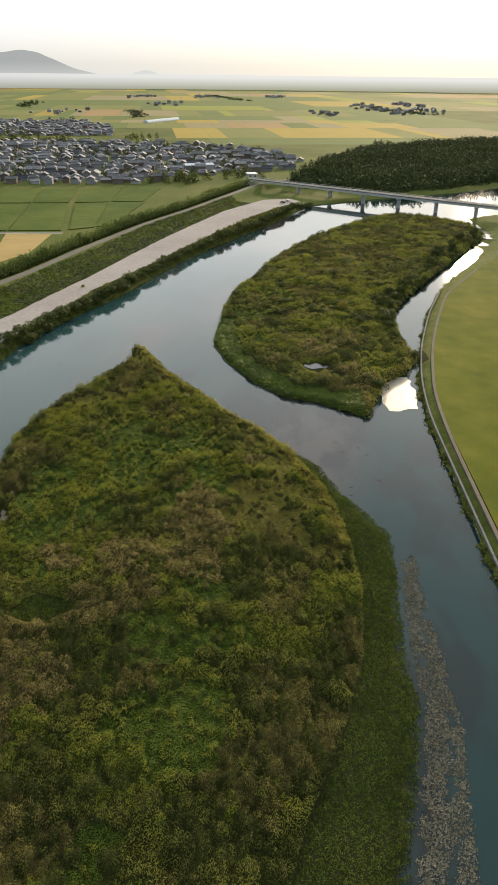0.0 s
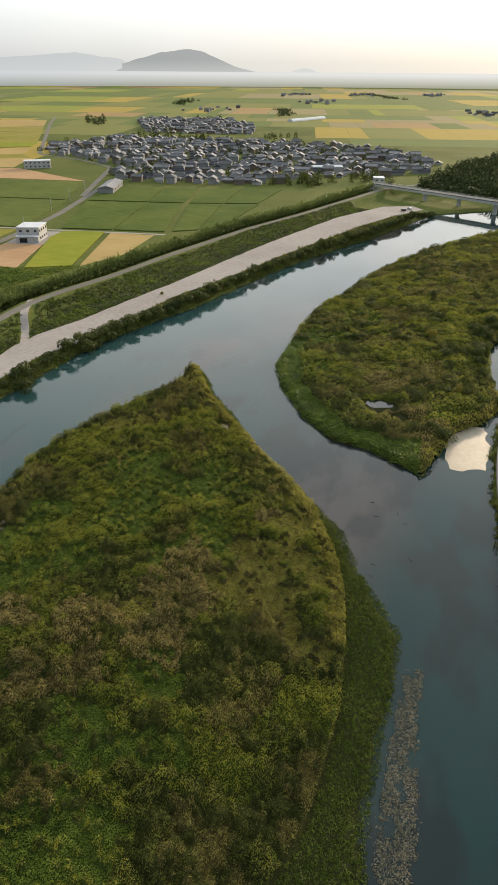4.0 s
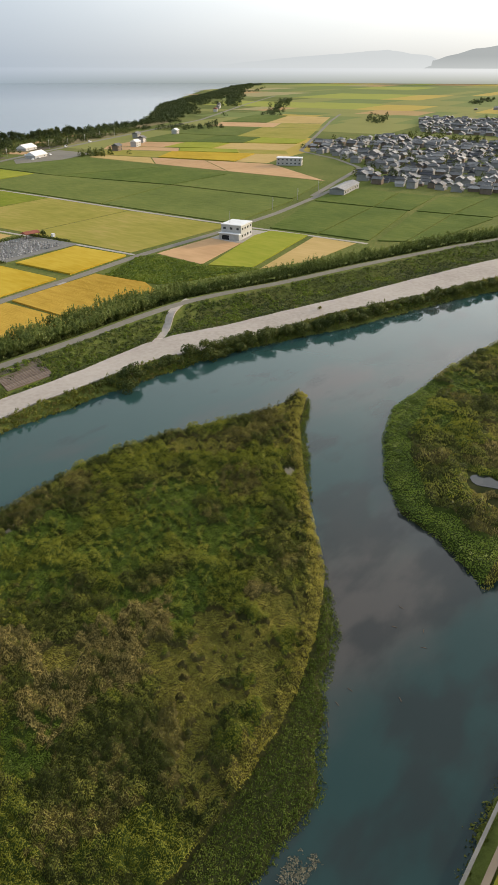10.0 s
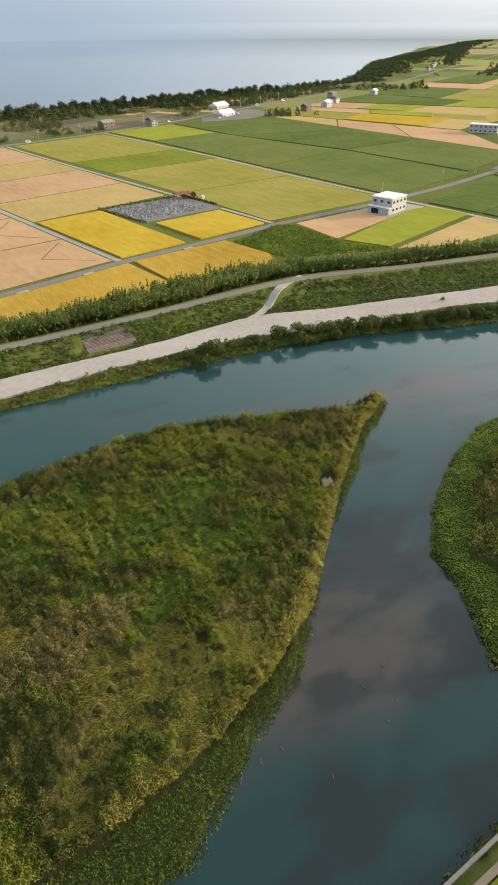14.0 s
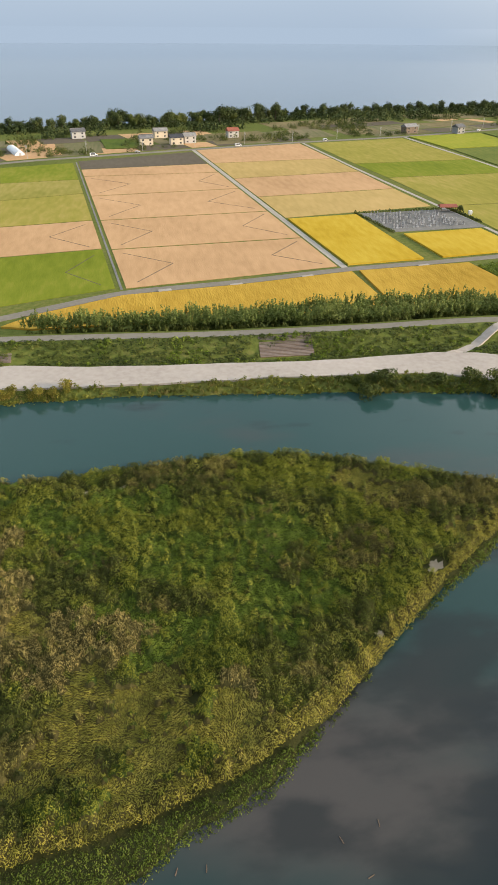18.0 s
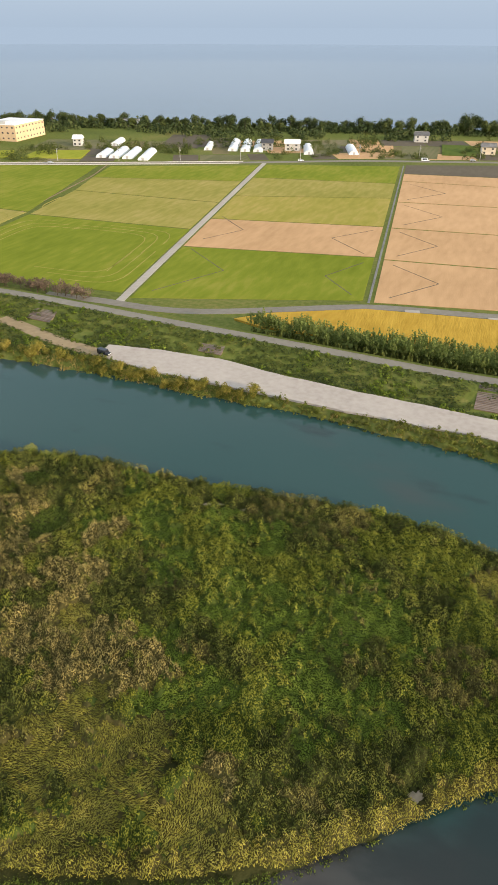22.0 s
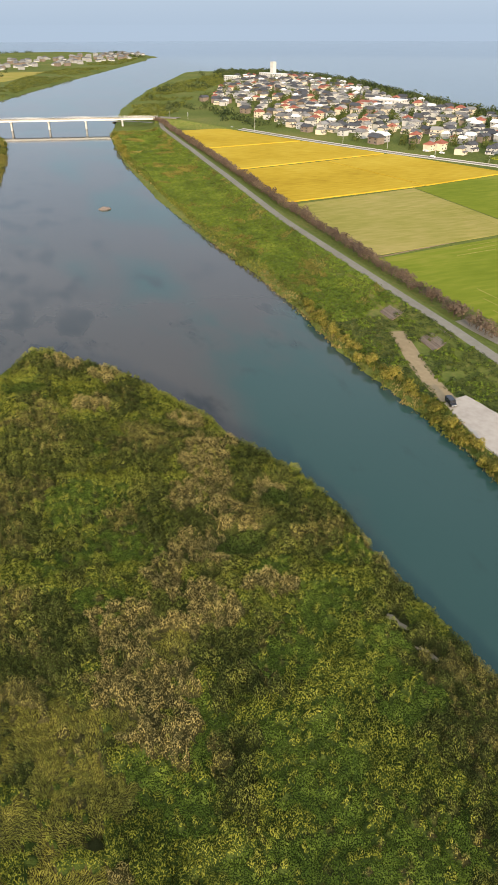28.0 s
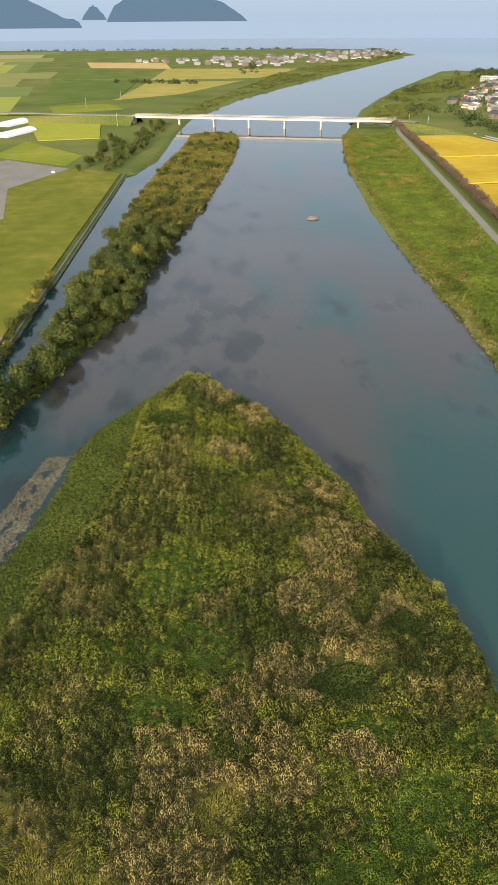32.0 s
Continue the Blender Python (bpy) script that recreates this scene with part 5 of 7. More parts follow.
for off in (-16, -34, -52, -70, -90, -112, -136, -160, -184):
    for px, py in along([(760, 870), (900, 930), (1320, 1310), (2010, 1755), (2900, 2350)], 9.0 if off > -90 else 12.0, off, 6):
        if vnoise(np.array([px]), np.array([py]), 70.0, 6)[0] > (0.38 if px > 950 and off > -120 else 0.62):
            belt.append((px, py))
for off in (-6, -20):
    belt += [q for q in along(SHORE[5:13], 5.0, off, 3.0)]
belt = arr(belt)
far_bushes = arr(far_bushes)
scatter("island_bushes", [leaf_mound(110, 2.3, 2.9, 0.5, s + 260, -0.2) for s in range(4)], far_bushes[:, 0], far_bushes[:, 1], 1.0, 1.0, M["leaf"], "dark green bushes on the upstream island", "bushes")
# far woods behind the upstream bridge, and far tree lines
wt = [leaf_mound(36, 4.2, 7.5, 1.35, s + 200) for s in range(5)]
woods_t = [leaf_mound(70, 4.2, 7.5, 0.9, s + 205) for s in range(5)]
x, y = grid_points([(478, -20), (560, -38), (663, -66), (835, -140), (1001, -365), (720, -420), (560, -260), (500, -190), (452, -110)], 6.5)
scatter("riverside_woods", woods_t, x, y, 1.0, 0.8 + 0.8 * vnoise(x, y, 22.0, 71), M["pineleaf"], "dark dense riverside woods behind the bridge", "woods")
bx_, by_ = grid_points([(-1480, 545), (-1130, 300), (-880, 205), (-720, 165), (-720, 200), (-860, 262), (-1100, 380), (-1420, 600)], 9.0)
keep_ = vnoise(bx_, by_, 40.0, 12) > 0.3
scatter("mouth_scrub", wt, bx_[keep_], by_[keep_], 1.0, 0.45, M["reed"], "green scrub on the bank near the river mouth", "scrub")
keep_ = vnoise(bx_, by_, 30.0, 14) > 0.68
scatter("mouth_trees", wt, bx_[keep_], by_[keep_], 1.0, 0.9, M["pineleaf"], "dark trees on the bank near the river mouth", "trees")
bx_, by_ = grid_points([(-1560, 150), (-1000, 10), (-830, -40), (-830, -12), (-1030, 40), (-1380, 190), (-2200, 540), (-2250, 500)], 12.0)
keep_ = vnoise(bx_, by_, 60.0, 15) > 0.35
scatter("mouth_scrub", wt, bx_[keep_], by_[keep_], 1.2, 0.4, M["reed"], "green scrub on the far bank of the river mouth", "scrub")
scatter("windbreak_woods", wt, belt[:, 0], belt[:, 1], 1.0, 0.6 + 0.6 * vnoise(belt[:, 0], belt[:, 1], 25.0, 8), M["pineleaf"], "dark green windbreak woods along the lake shore", "woods")
pts = []
for a, b, n in (((1100, 560), (1350, 700), 26), ((1500, 300), (1760, 360), 40), ((1900, 700), (2300, 800), 50), ((1750, -420), (2100, -300), 60), ((2600, 100), (3300, 300), 80), ((1150, 840), (1800, 1250), 90), ((1400, 1150), (2300, 1850), 260), ((-2250, 560), (-2700, 560), 60), ((-2880, 300), (-2830, -700), 120), ((-1900, 120), (-1500, 60), 30), ((-1300, -150), (-1270, -20), 30)):
    for i in range(n):
        t = rng.uniform(0, 1)
        pts.append((a[0] + (b[0] - a[0]) * t + rng.normal(0, 12), a[1] + (b[1] - a[1]) * t + rng.normal(0, 12)))
pts = arr(pts)
scatter("far_tree_lines", wt, pts[:, 0], pts[:, 1], 1.1, 0.9, M["pineleaf"], "distant dark tree lines across the plain", "trees")


# ---- bridges ----
def box(bm, x0, x1, y0, y1, z0, z1, m=None):
    r = bmesh.ops.create_cube(bm, size=1.0)["verts"]
    t = Matrix.Translation(((x0 + x1) / 2, (y0 + y1) / 2, (z0 + z1) / 2)) @ Matrix.Diagonal((x1 - x0, y1 - y0, z1 - z0, 1))
    bmesh.ops.transform(bm, matrix=(m @ t) if m else t, verts=r)


def box_mesh(name, dims, material, bevel=0.0):
    bm = bmesh.new()
    box(bm, *dims)
    if bevel:
        bmesh.ops.bevel(bm, geom=bm.edges[:], offset=bevel, segments=1, affect="EDGES")
    me = bpy.data.meshes.new(name)
    bm.to_mesh(me)
    bm.free()
    me.materials.append(material)
    return me


M["paint"] = mat("pale painted steel", [(0.50, 0.49, 0.45), (0.66, 0.65, 0.60)], 0.5, 0.1, 0.5)


def bridge(a, b, deck_z, wide, piers, label):
    """A girder bridge from a to b with piers at the given shares of its length."""
    a, b = Vector((*a, 0)), Vector((*b, 0))
    length = (b - a).length
    e = new("bridge")
    e.matrix_world = Matrix.Translation(a) @ Matrix.Rotation(math.atan2(b.y - a.y, b.x - a.x), 4, "Z")
    tagged(e, label, "bridge")
    w = wide / 2
    shared("deck", box_mesh("deck", (0, length, -w, w, deck_z - 0.45, deck_z), M["asphalt"]), e, None, "asphalt deck")
    for s in (-1, 1):
        shared("girder", box_mesh("girder", (0, length, s * w * 0.8 - 0.25, s * w * 0.8 + 0.25, deck_z - 2.1, deck_z - 0.45), M["paint"]), e, None, "pale painted steel girder")
        shared("kerb", box_mesh("kerb", (0, length, s * w - 0.2, s * w + 0.2, deck_z - 0.1, deck_z + 0.3), M["concrete"]), e)
        rail = shared("railing", box_mesh("railing", (0, length, s * w - 0.06, s * w + 0.06, deck_z + 1.0, deck_z + 1.12), M["paint"]), e, None, "steel railing")
        post = box_mesh("post", (-0.07, 0.07, -0.07, 0.07, 0, 0.8), M["paint"])
        for i in range(int(length / 4)):
            shared("post", post, rail, Matrix.Translation((2 + i * 4, s * w, deck_z + 0.25)))
    col = box_mesh("pier", (-0.9, 0.9, -w * 0.55, w * 0.55, -1.8, deck_z - 2.9), M["concrete"], 0.3)
    cap = box_mesh("pier_cap", (-1.1, 1.1, -w * 0.95, w * 0.95, deck_z - 2.95, deck_z - 2.1), M["concrete"], 0.15)
    for p in piers:
        k = shared("pier", col, e, Matrix.Translation((p * length, 0, 0)), "grey concrete pier")
        shared("pier_cap", cap, k)
    for p in (0.0, 1.0):
        shared("abutment", box_mesh("abutment", (-5, 1, -w * 1.1, w * 1.1, 0, deck_z - 0.5) if p == 0 else (length - 1, length + 5, -w * 1.1, w * 1.1, 0, deck_z - 0.5), M["concrete"]), e)
    return e


bridge((-692, 188), (-756, -75), 10.0, 9.0, [0.136, 0.272, 0.408, 0.544, 0.68, 0.816], "long pale steel girder bridge over the river mouth")
bridge((474, 12), (330, -198), 9.5, 7.0, [0.2, 0.32, 0.44, 0.56, 0.68, 0.8], "grey concrete road bridge across the upper river")
strip("bridge_approach", [(-676, 205), (-684, 198), (-692, 188)], 9.0, 0, M["asphalt"], "asphalt bridge approach", "road", flat=9.9)
strip("bridge_approach", [(-756, -75), (-775, -140), (-800, -230)], 9.0, 0, M["asphalt"], "asphalt bridge approach", "road", flat=9.6)


def embankment(name, pts, top, wide, foot, label):
    """A grassy bank that carries a road."""
    p = arr(pts)
    t = np.gradient(p, axis=0)
    t /= np.linalg.norm(t, axis=1)[:, None]
    n = np.stack([-t[:, 1], t[:, 0]], 1)
    top = np.broadcast_to(top, len(p))
    v = np.concatenate([np.c_[p + n * foot, np.full(len(p), 1.9)], np.c_[p + n * wide, top], np.c_[p - n * wide, top], np.c_[p - n * foot, np.full(len(p), 1.9)]])
    k = len(p)
    i = np.arange(k - 1)
    f = np.concatenate([np.stack([i + j * k, i + (j + 1) * k, i + (j + 1) * k + 1, i + j * k + 1], 1) for j in range(3)])
    return tagged(new(name, mesh_from(name, v, f[:, ::-1], [M["ground"]])), label, "embankment", kind="structure")


embankment("embankment", [(-692, 188), (-680, 205), (-660, 228), (-630, 255)], [9.3, 8.8, 6.0, 2.3], 5.5, 16, "grassy road embankment at the bridge")
embankment("embankment", [(-754, -72), (-775, -140), (-800, -230), (-830, -330)], [9.3, 9.0, 6.0, 2.2], 5.5, 18, "grassy road embankment beyond the bridge")

# ---- houses ----
WALLS = {
    "white": mat("white render wall", [(0.38, 0.37, 0.35), (0.52, 0.51, 0.48)], 0.5, 0.1, 0.8),
    "cream": mat("cream render wall", [(0.52, 0.44, 0.32), (0.64, 0.56, 0.43)], 0.5, 0.1, 0.8),
    "brown": mat("weathered dark board wall", [(0.14, 0.11, 0.085), (0.24, 0.19, 0.15)], 0.5, 0.1, 0.85),
    "grey": mat("grey siding wall", [(0.24, 0.235, 0.225), (0.35, 0.345, 0.33)], 0.5, 0.1, 0.8),
}
ROOFS = {
    "slate": mat("grey glazed roof tiles", [(0.075, 0.075, 0.076), (0.14, 0.137, 0.132), (0.26, 0.25, 0.235)], 0.6, 0.05, 0.55, 0.3, 3.0, rnd="both", rnd_amt=0.45, spec=0.3),
    "red": mat("red-brown roof tiles", [(0.20, 0.07, 0.05), (0.32, 0.12, 0.08)], 0.6, 0.05, 0.5, 0.3, 3.0, rnd="both", rnd_amt=0.3),
    "white": mat("white metal roof", [(0.62, 0.62, 0.61), (0.74, 0.74, 0.73)], 0.4, 0.05, 0.5),
    "dark": mat("dark slate roof", [(0.04, 0.042, 0.048), (0.08, 0.082, 0.09)], 0.6, 0.05, 0.45, 0.3, 3.0, rnd="both", rnd_amt=0.2),
}
M["glass"] = mat("dark window glass", [(0.03, 0.035, 0.04), (0.06, 0.065, 0.07)], 0.3, 0.1, 0.08, spec=0.6)


def roof_mesh(w, d, z, rise, over, hip, material):
    """A hip or gable roof with thickness."""
    bm = bmesh.new()
    x, y = w / 2 + over, d / 2 + over
    rx = x - (y * 0.8 if hip else 0)
    lo = [bm.verts.new(c) for c in ((-x, -y, z), (x, -y, z), (x, y, z), (-x, y, z))]
    up = [bm.verts.new((a.co.x, a.co.y, z + 0.25)) for a in lo]
    r0, r1 = bm.verts.new((-rx, 0, z + rise)), bm.verts.new((rx, 0, z + rise))
    for i in range(4):
        bm.faces.new((lo[i], lo[(i + 1) % 4], up[(i + 1) % 4], up[i]))
    bm.faces.new(lo[::-1])
    bm.faces.new((up[0], up[1], r1, r0))
    bm.faces.new((up[2], up[3], r0, r1))
    bm.faces.new((up[1], up[2], r1))
    bm.faces.new((up[3], up[0], r0))
    me = bpy.data.meshes.new("roof")
    bm.to_mesh(me)
    bm.free()
    me.materials.append(material)
    return me


win_mesh = box_mesh("window", (-0.8, 0.8, -0.05, 0.05, -0.6, 0.6), M["glass"])
door_mesh = box_mesh("door", (-0.5, 0.5, -0.06, 0.06, 0, 2.0), M["bark"])


def house(w, d, floors, wall, roof, hip, label, far=False, lean_to=False):
    e = new("house")
    tagged(e, label, "house")
    h = 2.8 * floors
    shared("wall", box_mesh("wall", (-w / 2, w / 2, -d / 2, d / 2, -0.4, h + 0.05), WALLS[wall]), e)
    rise = d * 0.33
    shared("roof", roof_mesh(w, d, h, rise, 0.7, hip, ROOFS[roof]), e)
    if not hip:
        bm = bmesh.new()
        for s in (-1, 1):
            q = [bm.verts.new(c) for c in ((s * w / 2, -d / 2, h), (s * w / 2, d / 2, h), (s * w / 2, 0, h + rise * 0.86))]
            bm.faces.new(q if s > 0 else q[::-1])
        part("gable", bm, WALLS[wall], e)
    shared("ridge", box_mesh("ridge", (-w / 2 + (d * 0.32 if hip else 0), w / 2 - (d * 0.32 if hip else 0), -0.22, 0.22, h + rise - 0.12, h + rise + 0.25), ROOFS[roof]), e)
    if lean_to:
        bm = bmesh.new()
        q = [bm.verts.new(c) for c in ((-w / 2 - 0.3, -d / 2 - 2.6, 2.4), (w / 2 + 0.3, -d / 2 - 2.6, 2.4), (w / 2 + 0.3, -d / 2 + 0.1, 3.3), (-w / 2 - 0.3, -d / 2 + 0.1, 3.3))]
        bm.faces.new(q)
        r = bmesh.ops.extrude_face_region(bm, geom=bm.faces[:])
        bmesh.ops.translate(bm, verts=[v for v in r["geom"] if isinstance(v, bmesh.types.BMVert)], vec=(0, 0, 0.2))
        part("porch_roof", bm, ROOFS[roof], e)
        shared("porch_wall", box_mesh("porch_wall", (-w / 2, w / 2, -d / 2 - 2.2, -d / 2 + 0.05, -0.4, 2.45), WALLS[wall]), e)
    if not far:
        for f in range(floors):
            for s in (-1, 1):
                for k in (-0.28, 0.28):
                    y0 = s * (d / 2 + 0.03) - (2.25 if lean_to and s < 0 and f == 0 else 0)
                    shared("window", win_mesh, e, Matrix.Translation((k * w, y0, 1.6 + 2.8 * f)))
        shared("door", door_mesh, e, Matrix.Translation((0, d / 2 + 0.04, 0)))
    return e


def put(proto, x, y, yaw, group, s=1.0, z=None):
    ob = copy_thing(proto, Matrix.Translation((x, y, (ground_at(x, y) if z is None else z) + 0.0)) @ Matrix.Rotation(radians(yaw), 4, "Z"))
    ob.scale = (s, s, s)
    tagged(ob, group=group)
    return ob


joined = {}


def lot(key, proto, x, y, yaw, s):
    """A far house, to be joined with the others of its village."""
    m = Matrix.Translation((x, y, 2.0)) @ Matrix.Rotation(radians(yaw), 4, "Z") @ Matrix.Scale(s, 4)
    joined.setdefault(key, []).extend((c.data, m @ c.matrix_local) for c in proto.children)


def join_lot(key, label):
    vs, fs, ms, mats, off = [], [], [], [], 0
    for me, m in joined[key]:
        co = np.empty(len(me.vertices) * 3, np.float32)
        me.vertices.foreach_get("co", co)
        mm = np.array(m)
        vs.append(co.reshape(-1, 3) @ mm[:3, :3].T + mm[:3, 3])
        me.calc_loop_triangles()
        t = np.empty(len(me.loop_triangles) * 3, np.int32)
        me.loop_triangles.foreach_get("vertices", t)
        fs.append(t.reshape(-1, 3) + off)
        mt = me.materials[0]
        if mt not in mats:
            mats.append(mt)
        ms += [mats.index(mt)] * (len(t) // 3)
        off += len(me.vertices)
    ob = new(key, mesh_from(key, np.concatenate(vs), np.concatenate(fs), mats, False, ms))
    return tagged(ob, label, "houses", kind="stuff")


def retire(protos):
    for p in protos:
        for o in (*p.children_recursive, p):
            bpy.data.objects.remove(o)


old = [
    house(11, 8, 2, "grey", "slate", True, "two-storey house with a grey tiled hip roof", True),
    house(12, 8, 2, "brown", "slate", False, "dark wooden house with a grey tiled gable roof", True),
    house(9, 7, 1, "white", "slate", False, "low white house with a grey tiled gable roof", True, True),
    house(13, 9, 2, "grey", "slate", False, "large grey house with a tiled gable roof", True, True),
    house(10, 7, 1, "brown", "slate", True, "low wooden house with a grey hip roof", True),
    house(14, 7, 1, "grey", "dark", False, "long grey storehouse with a dark roof", True),
]
town_in = [(478, 250), (474, 200), (488, 112), (545, 62), (600, -28), (700, -42), (800, 15), (842, 80), (872, 195), (860, 425), (735, 458), (660, 430), (560, 300)]
town_off = [(962, 412), (1000, 246), (1190, 300), (1335, 400), (1290, 550), (1200, 528)]
x, y = grid_points(town_in, 13.2, 0.34)
x2, y2 = grid_points(town_off, 14.6, 0.34)
x, y = np.r_[x, x2], np.r_[y, y2]
for px, py, u in zip(x, y, rng.uniform(0, 1, x.shape)):
    if u < 0.90 and seg_dist(np.array([px]), np.array([py]), [(388, 236), (470, 262), (560, 290), (610, 350), (650, 425), (860, 535)], False)[0] > 9:
        args = (old[rng.integers(len(old))], px, py, 10 + 90 * rng.integers(2) + rng.normal(0, 4))
        if px < 600 and py > 70:
            put(*args, "houses of the grey-roofed village", rng.uniform(0.7, 0.95), 2.0)
        else:
            lot("village_houses", *args, rng.uniform(0.7, 0.95))
gardens = []
x, y = grid_points(town_in, 17, 0.45)
x2, y2 = grid_points(town_off, 20, 0.45)
for px, py, u in zip(np.r_[x, x2], np.r_[y, y2], rng.uniform(0, 1, len(x) + len(x2))):
    if u < 0.42:
        gardens.append((px + 7, py + 7))
for cx, cy, n, w in ((505, 75, 26, 14), (540, 20, 16, 14), (890, 300, 26, 22), (900, 380, 16, 18), (720, 150, 9, 8), (640, 240, 7, 7), (960, 200, 12, 16), (466, 582, 16, 9), (1345, 420, 10, 14)):
    gardens += [(cx + w * rng.normal(), cy + w * rng.normal()) for _ in range(n)]

modern = [
    house(9, 8, 2, "white", "slate", True, "white two-storey house with a grey roof"),
    house(9, 8, 2, "cream", "red", True, "cream house with a red-brown tiled roof"),
    house(10, 8, 2, "white", "slate", False, "white house with a grey gable roof"),
    house(10, 8, 2, "white", "dark", False, "white house with a dark gable roof", False, True),
    house(9, 7, 2, "grey", "white", False, "grey house with a white metal roof"),
    house(12, 9, 2, "brown", "dark", False, "dark wooden house with a dark tiled roof"),
    house(10, 8, 2, "cream", "slate", False, "cream house with a grey gable roof", False, True),
]
lake_town = [(-1330, 520), (-1230, 470), (-905, 300), (-820, 318), (-640, 295), (-520, 318), (-440, 352), (-378, 385), (-420, 470), (-470, 530), (-650, 550), (-900, 580), (-1150, 640), (-1330, 640)]
x, y = grid_points(lake_town, 18.0, 0.32)
for px, py, u in zip(x, y, rng.uniform(0, 1, x.shape)):
    near = px > -620
    if u < (0.74 if near else 0.7) and not (-460 < px < -370 and py > 425):
        args = (modern[rng.integers(len(modern))], px, py, 25 + 90 * rng.integers(2) + rng.normal(0, 6))
        if px > -760:
            put(*args, "houses of the lakeside village", rng.uniform(0.72, 1.0), 2.0)
        else:
            lot("lakeside_houses", *args, rng.uniform(0.72, 1.0))
    else:
        gardens += [(px, py), (px + 6, py - 4), (px - 5, py + 5)]
far_town = [(-2019, -240), (-1720, 70), (-1790, 230), (-2150, 480), (-2500, 640), (-2600, 560), (-2250, 250), (-2100, -40)]
x, y = grid_points(far_town, 40.0, 0.35)
for px, py, u in zip(x, y, rng.uniform(0, 1, x.shape)):
    if u < 0.75:
        lot("far_houses", old[rng.integers(3)], px, py, 30 + 90 * rng.integers(2), 1.2)
for cx, cy, n in ((1750, -150, 14), (1900, -330, 26), (2300, 350, 14), (1700, 520, 10), (2250, -300, 18), (2400, -460, 22), (2020, -430, 14), (3000, 560, 24), (3080, 300, 24), (3200, 0, 24)):
    for _ in range(n):
        lot("far_houses", old[rng.integers(len(old))], cx + rng.normal(0, 80), cy + rng.normal(0, 28), 10 + 90 * rng.integers(2), 0.95)
join_lot("village_houses", "dense grey-roofed village houses")
join_lot("lakeside_houses", "white and red-roofed lakeside village houses")
join_lot("far_houses", "distant farmhouses across the plain")
retire(old + modern)
gardens = arr(gardens)
garden_t = [leaf_mound(90, 2.8, 5.2, 0.6, s + 240) for s in range(4)]
scatter("garden_trees", garden_t, gardens[:, 0], gardens[:, 1], 1.1, 1.1 + 0.7 * vnoise(gardens[:, 0], gardens[:, 1], 30.0, 19), M["leaf"], "dark green garden trees between the houses", "trees")


# ---- distance ----
def ridge(name, az0, az1, r, tops, base, material, label):
    """A far ridge: a solid wall of hills with an uneven crest."""
    n = 60
    vs, fs = [], []
    for i in range(n + 1):
        s = i / n
        a = radians(az0 + (az1 - az0) * s)
        h = np.interp(s, *zip(*tops)) + 5 * noise.noise(Vector((i * 0.35, az0, 0))) * min(1, 12 * s * (1 - s))
        for rr, z in ((r, base), (r + 40, base + (h - base) * 0.6), (r + 90, h)):
            vs.append((rr * math.cos(a), rr * math.sin(a), z))
        if i:
            k = 3 * i
            fs += [(k - 3, k, k + 1, k - 2), (k - 2, k + 1, k + 2, k - 1)]
    ob = new(name, mesh_from(name, vs, fs, [material], True))
    return tagged(ob, label, "hill", kind="structure")


# ---- single buildings and things ----
def at(x, y, yaw=0.0, z=2.0):
    return Matrix.Translation((x, y, z)) @ Matrix.Rotation(radians(yaw), 4, "Z")


def thing(name, m, label, cat, group=""):
    e = new(name)
    e.matrix_world = m
    return tagged(e, label, cat, group)


def bx(name, dims, material, parent, label="", bevel=0.0):
    return shared(name, box_mesh(name, dims, material, bevel), parent, None, label)


M["metal"] = mat("galvanised steel", [(0.32, 0.32, 0.31), (0.45, 0.45, 0.44)], 2, 0.3, 0.5, metal=0.3)
M["black"] = mat("black rubber", [(0.02, 0.02, 0.02), (0.04, 0.04, 0.04)], 2, 0.3, 0.7)
M["stone"] = mat("grey granite", [(0.14, 0.14, 0.14), (0.28, 0.28, 0.28), (0.48, 0.47, 0.46)], 1, 0.1, 0.55, rnd="object", rnd_amt=0.4)
M["film"] = mat("milky greenhouse film", [(0.62, 0.64, 0.64), (0.74, 0.76, 0.76)], 0.4, 0.1, 0.35)
M["silt"] = mat("bare silt", [(0.20, 0.165, 0.115), (0.33, 0.275, 0.20)], 0.7, 0.1, 0.9, 0.3)
M["sand"] = mat("pale damp sand", [(0.20, 0.16, 0.10), (0.32, 0.26, 0.17)], 0.7, 0.1, 0.9, 0.3)
M["wetsand"] = mat("shoal sand paled for sky gleam", [(0.26, 0.22, 0.15), (0.38, 0.33, 0.24)], 0.7, 0.1, 0.5, 0.15, spec=0.35)
M["tancoat"] = mat("tan render wall", [(0.50, 0.36, 0.22), (0.60, 0.45, 0.29)], 0.4, 0.08, 0.8)
M["board"] = mat("weathered brown planks", [(0.12, 0.095, 0.08), (0.22, 0.18, 0.155)], 1.0, 0.1, 0.9, rnd="object", rnd_amt=0.3)


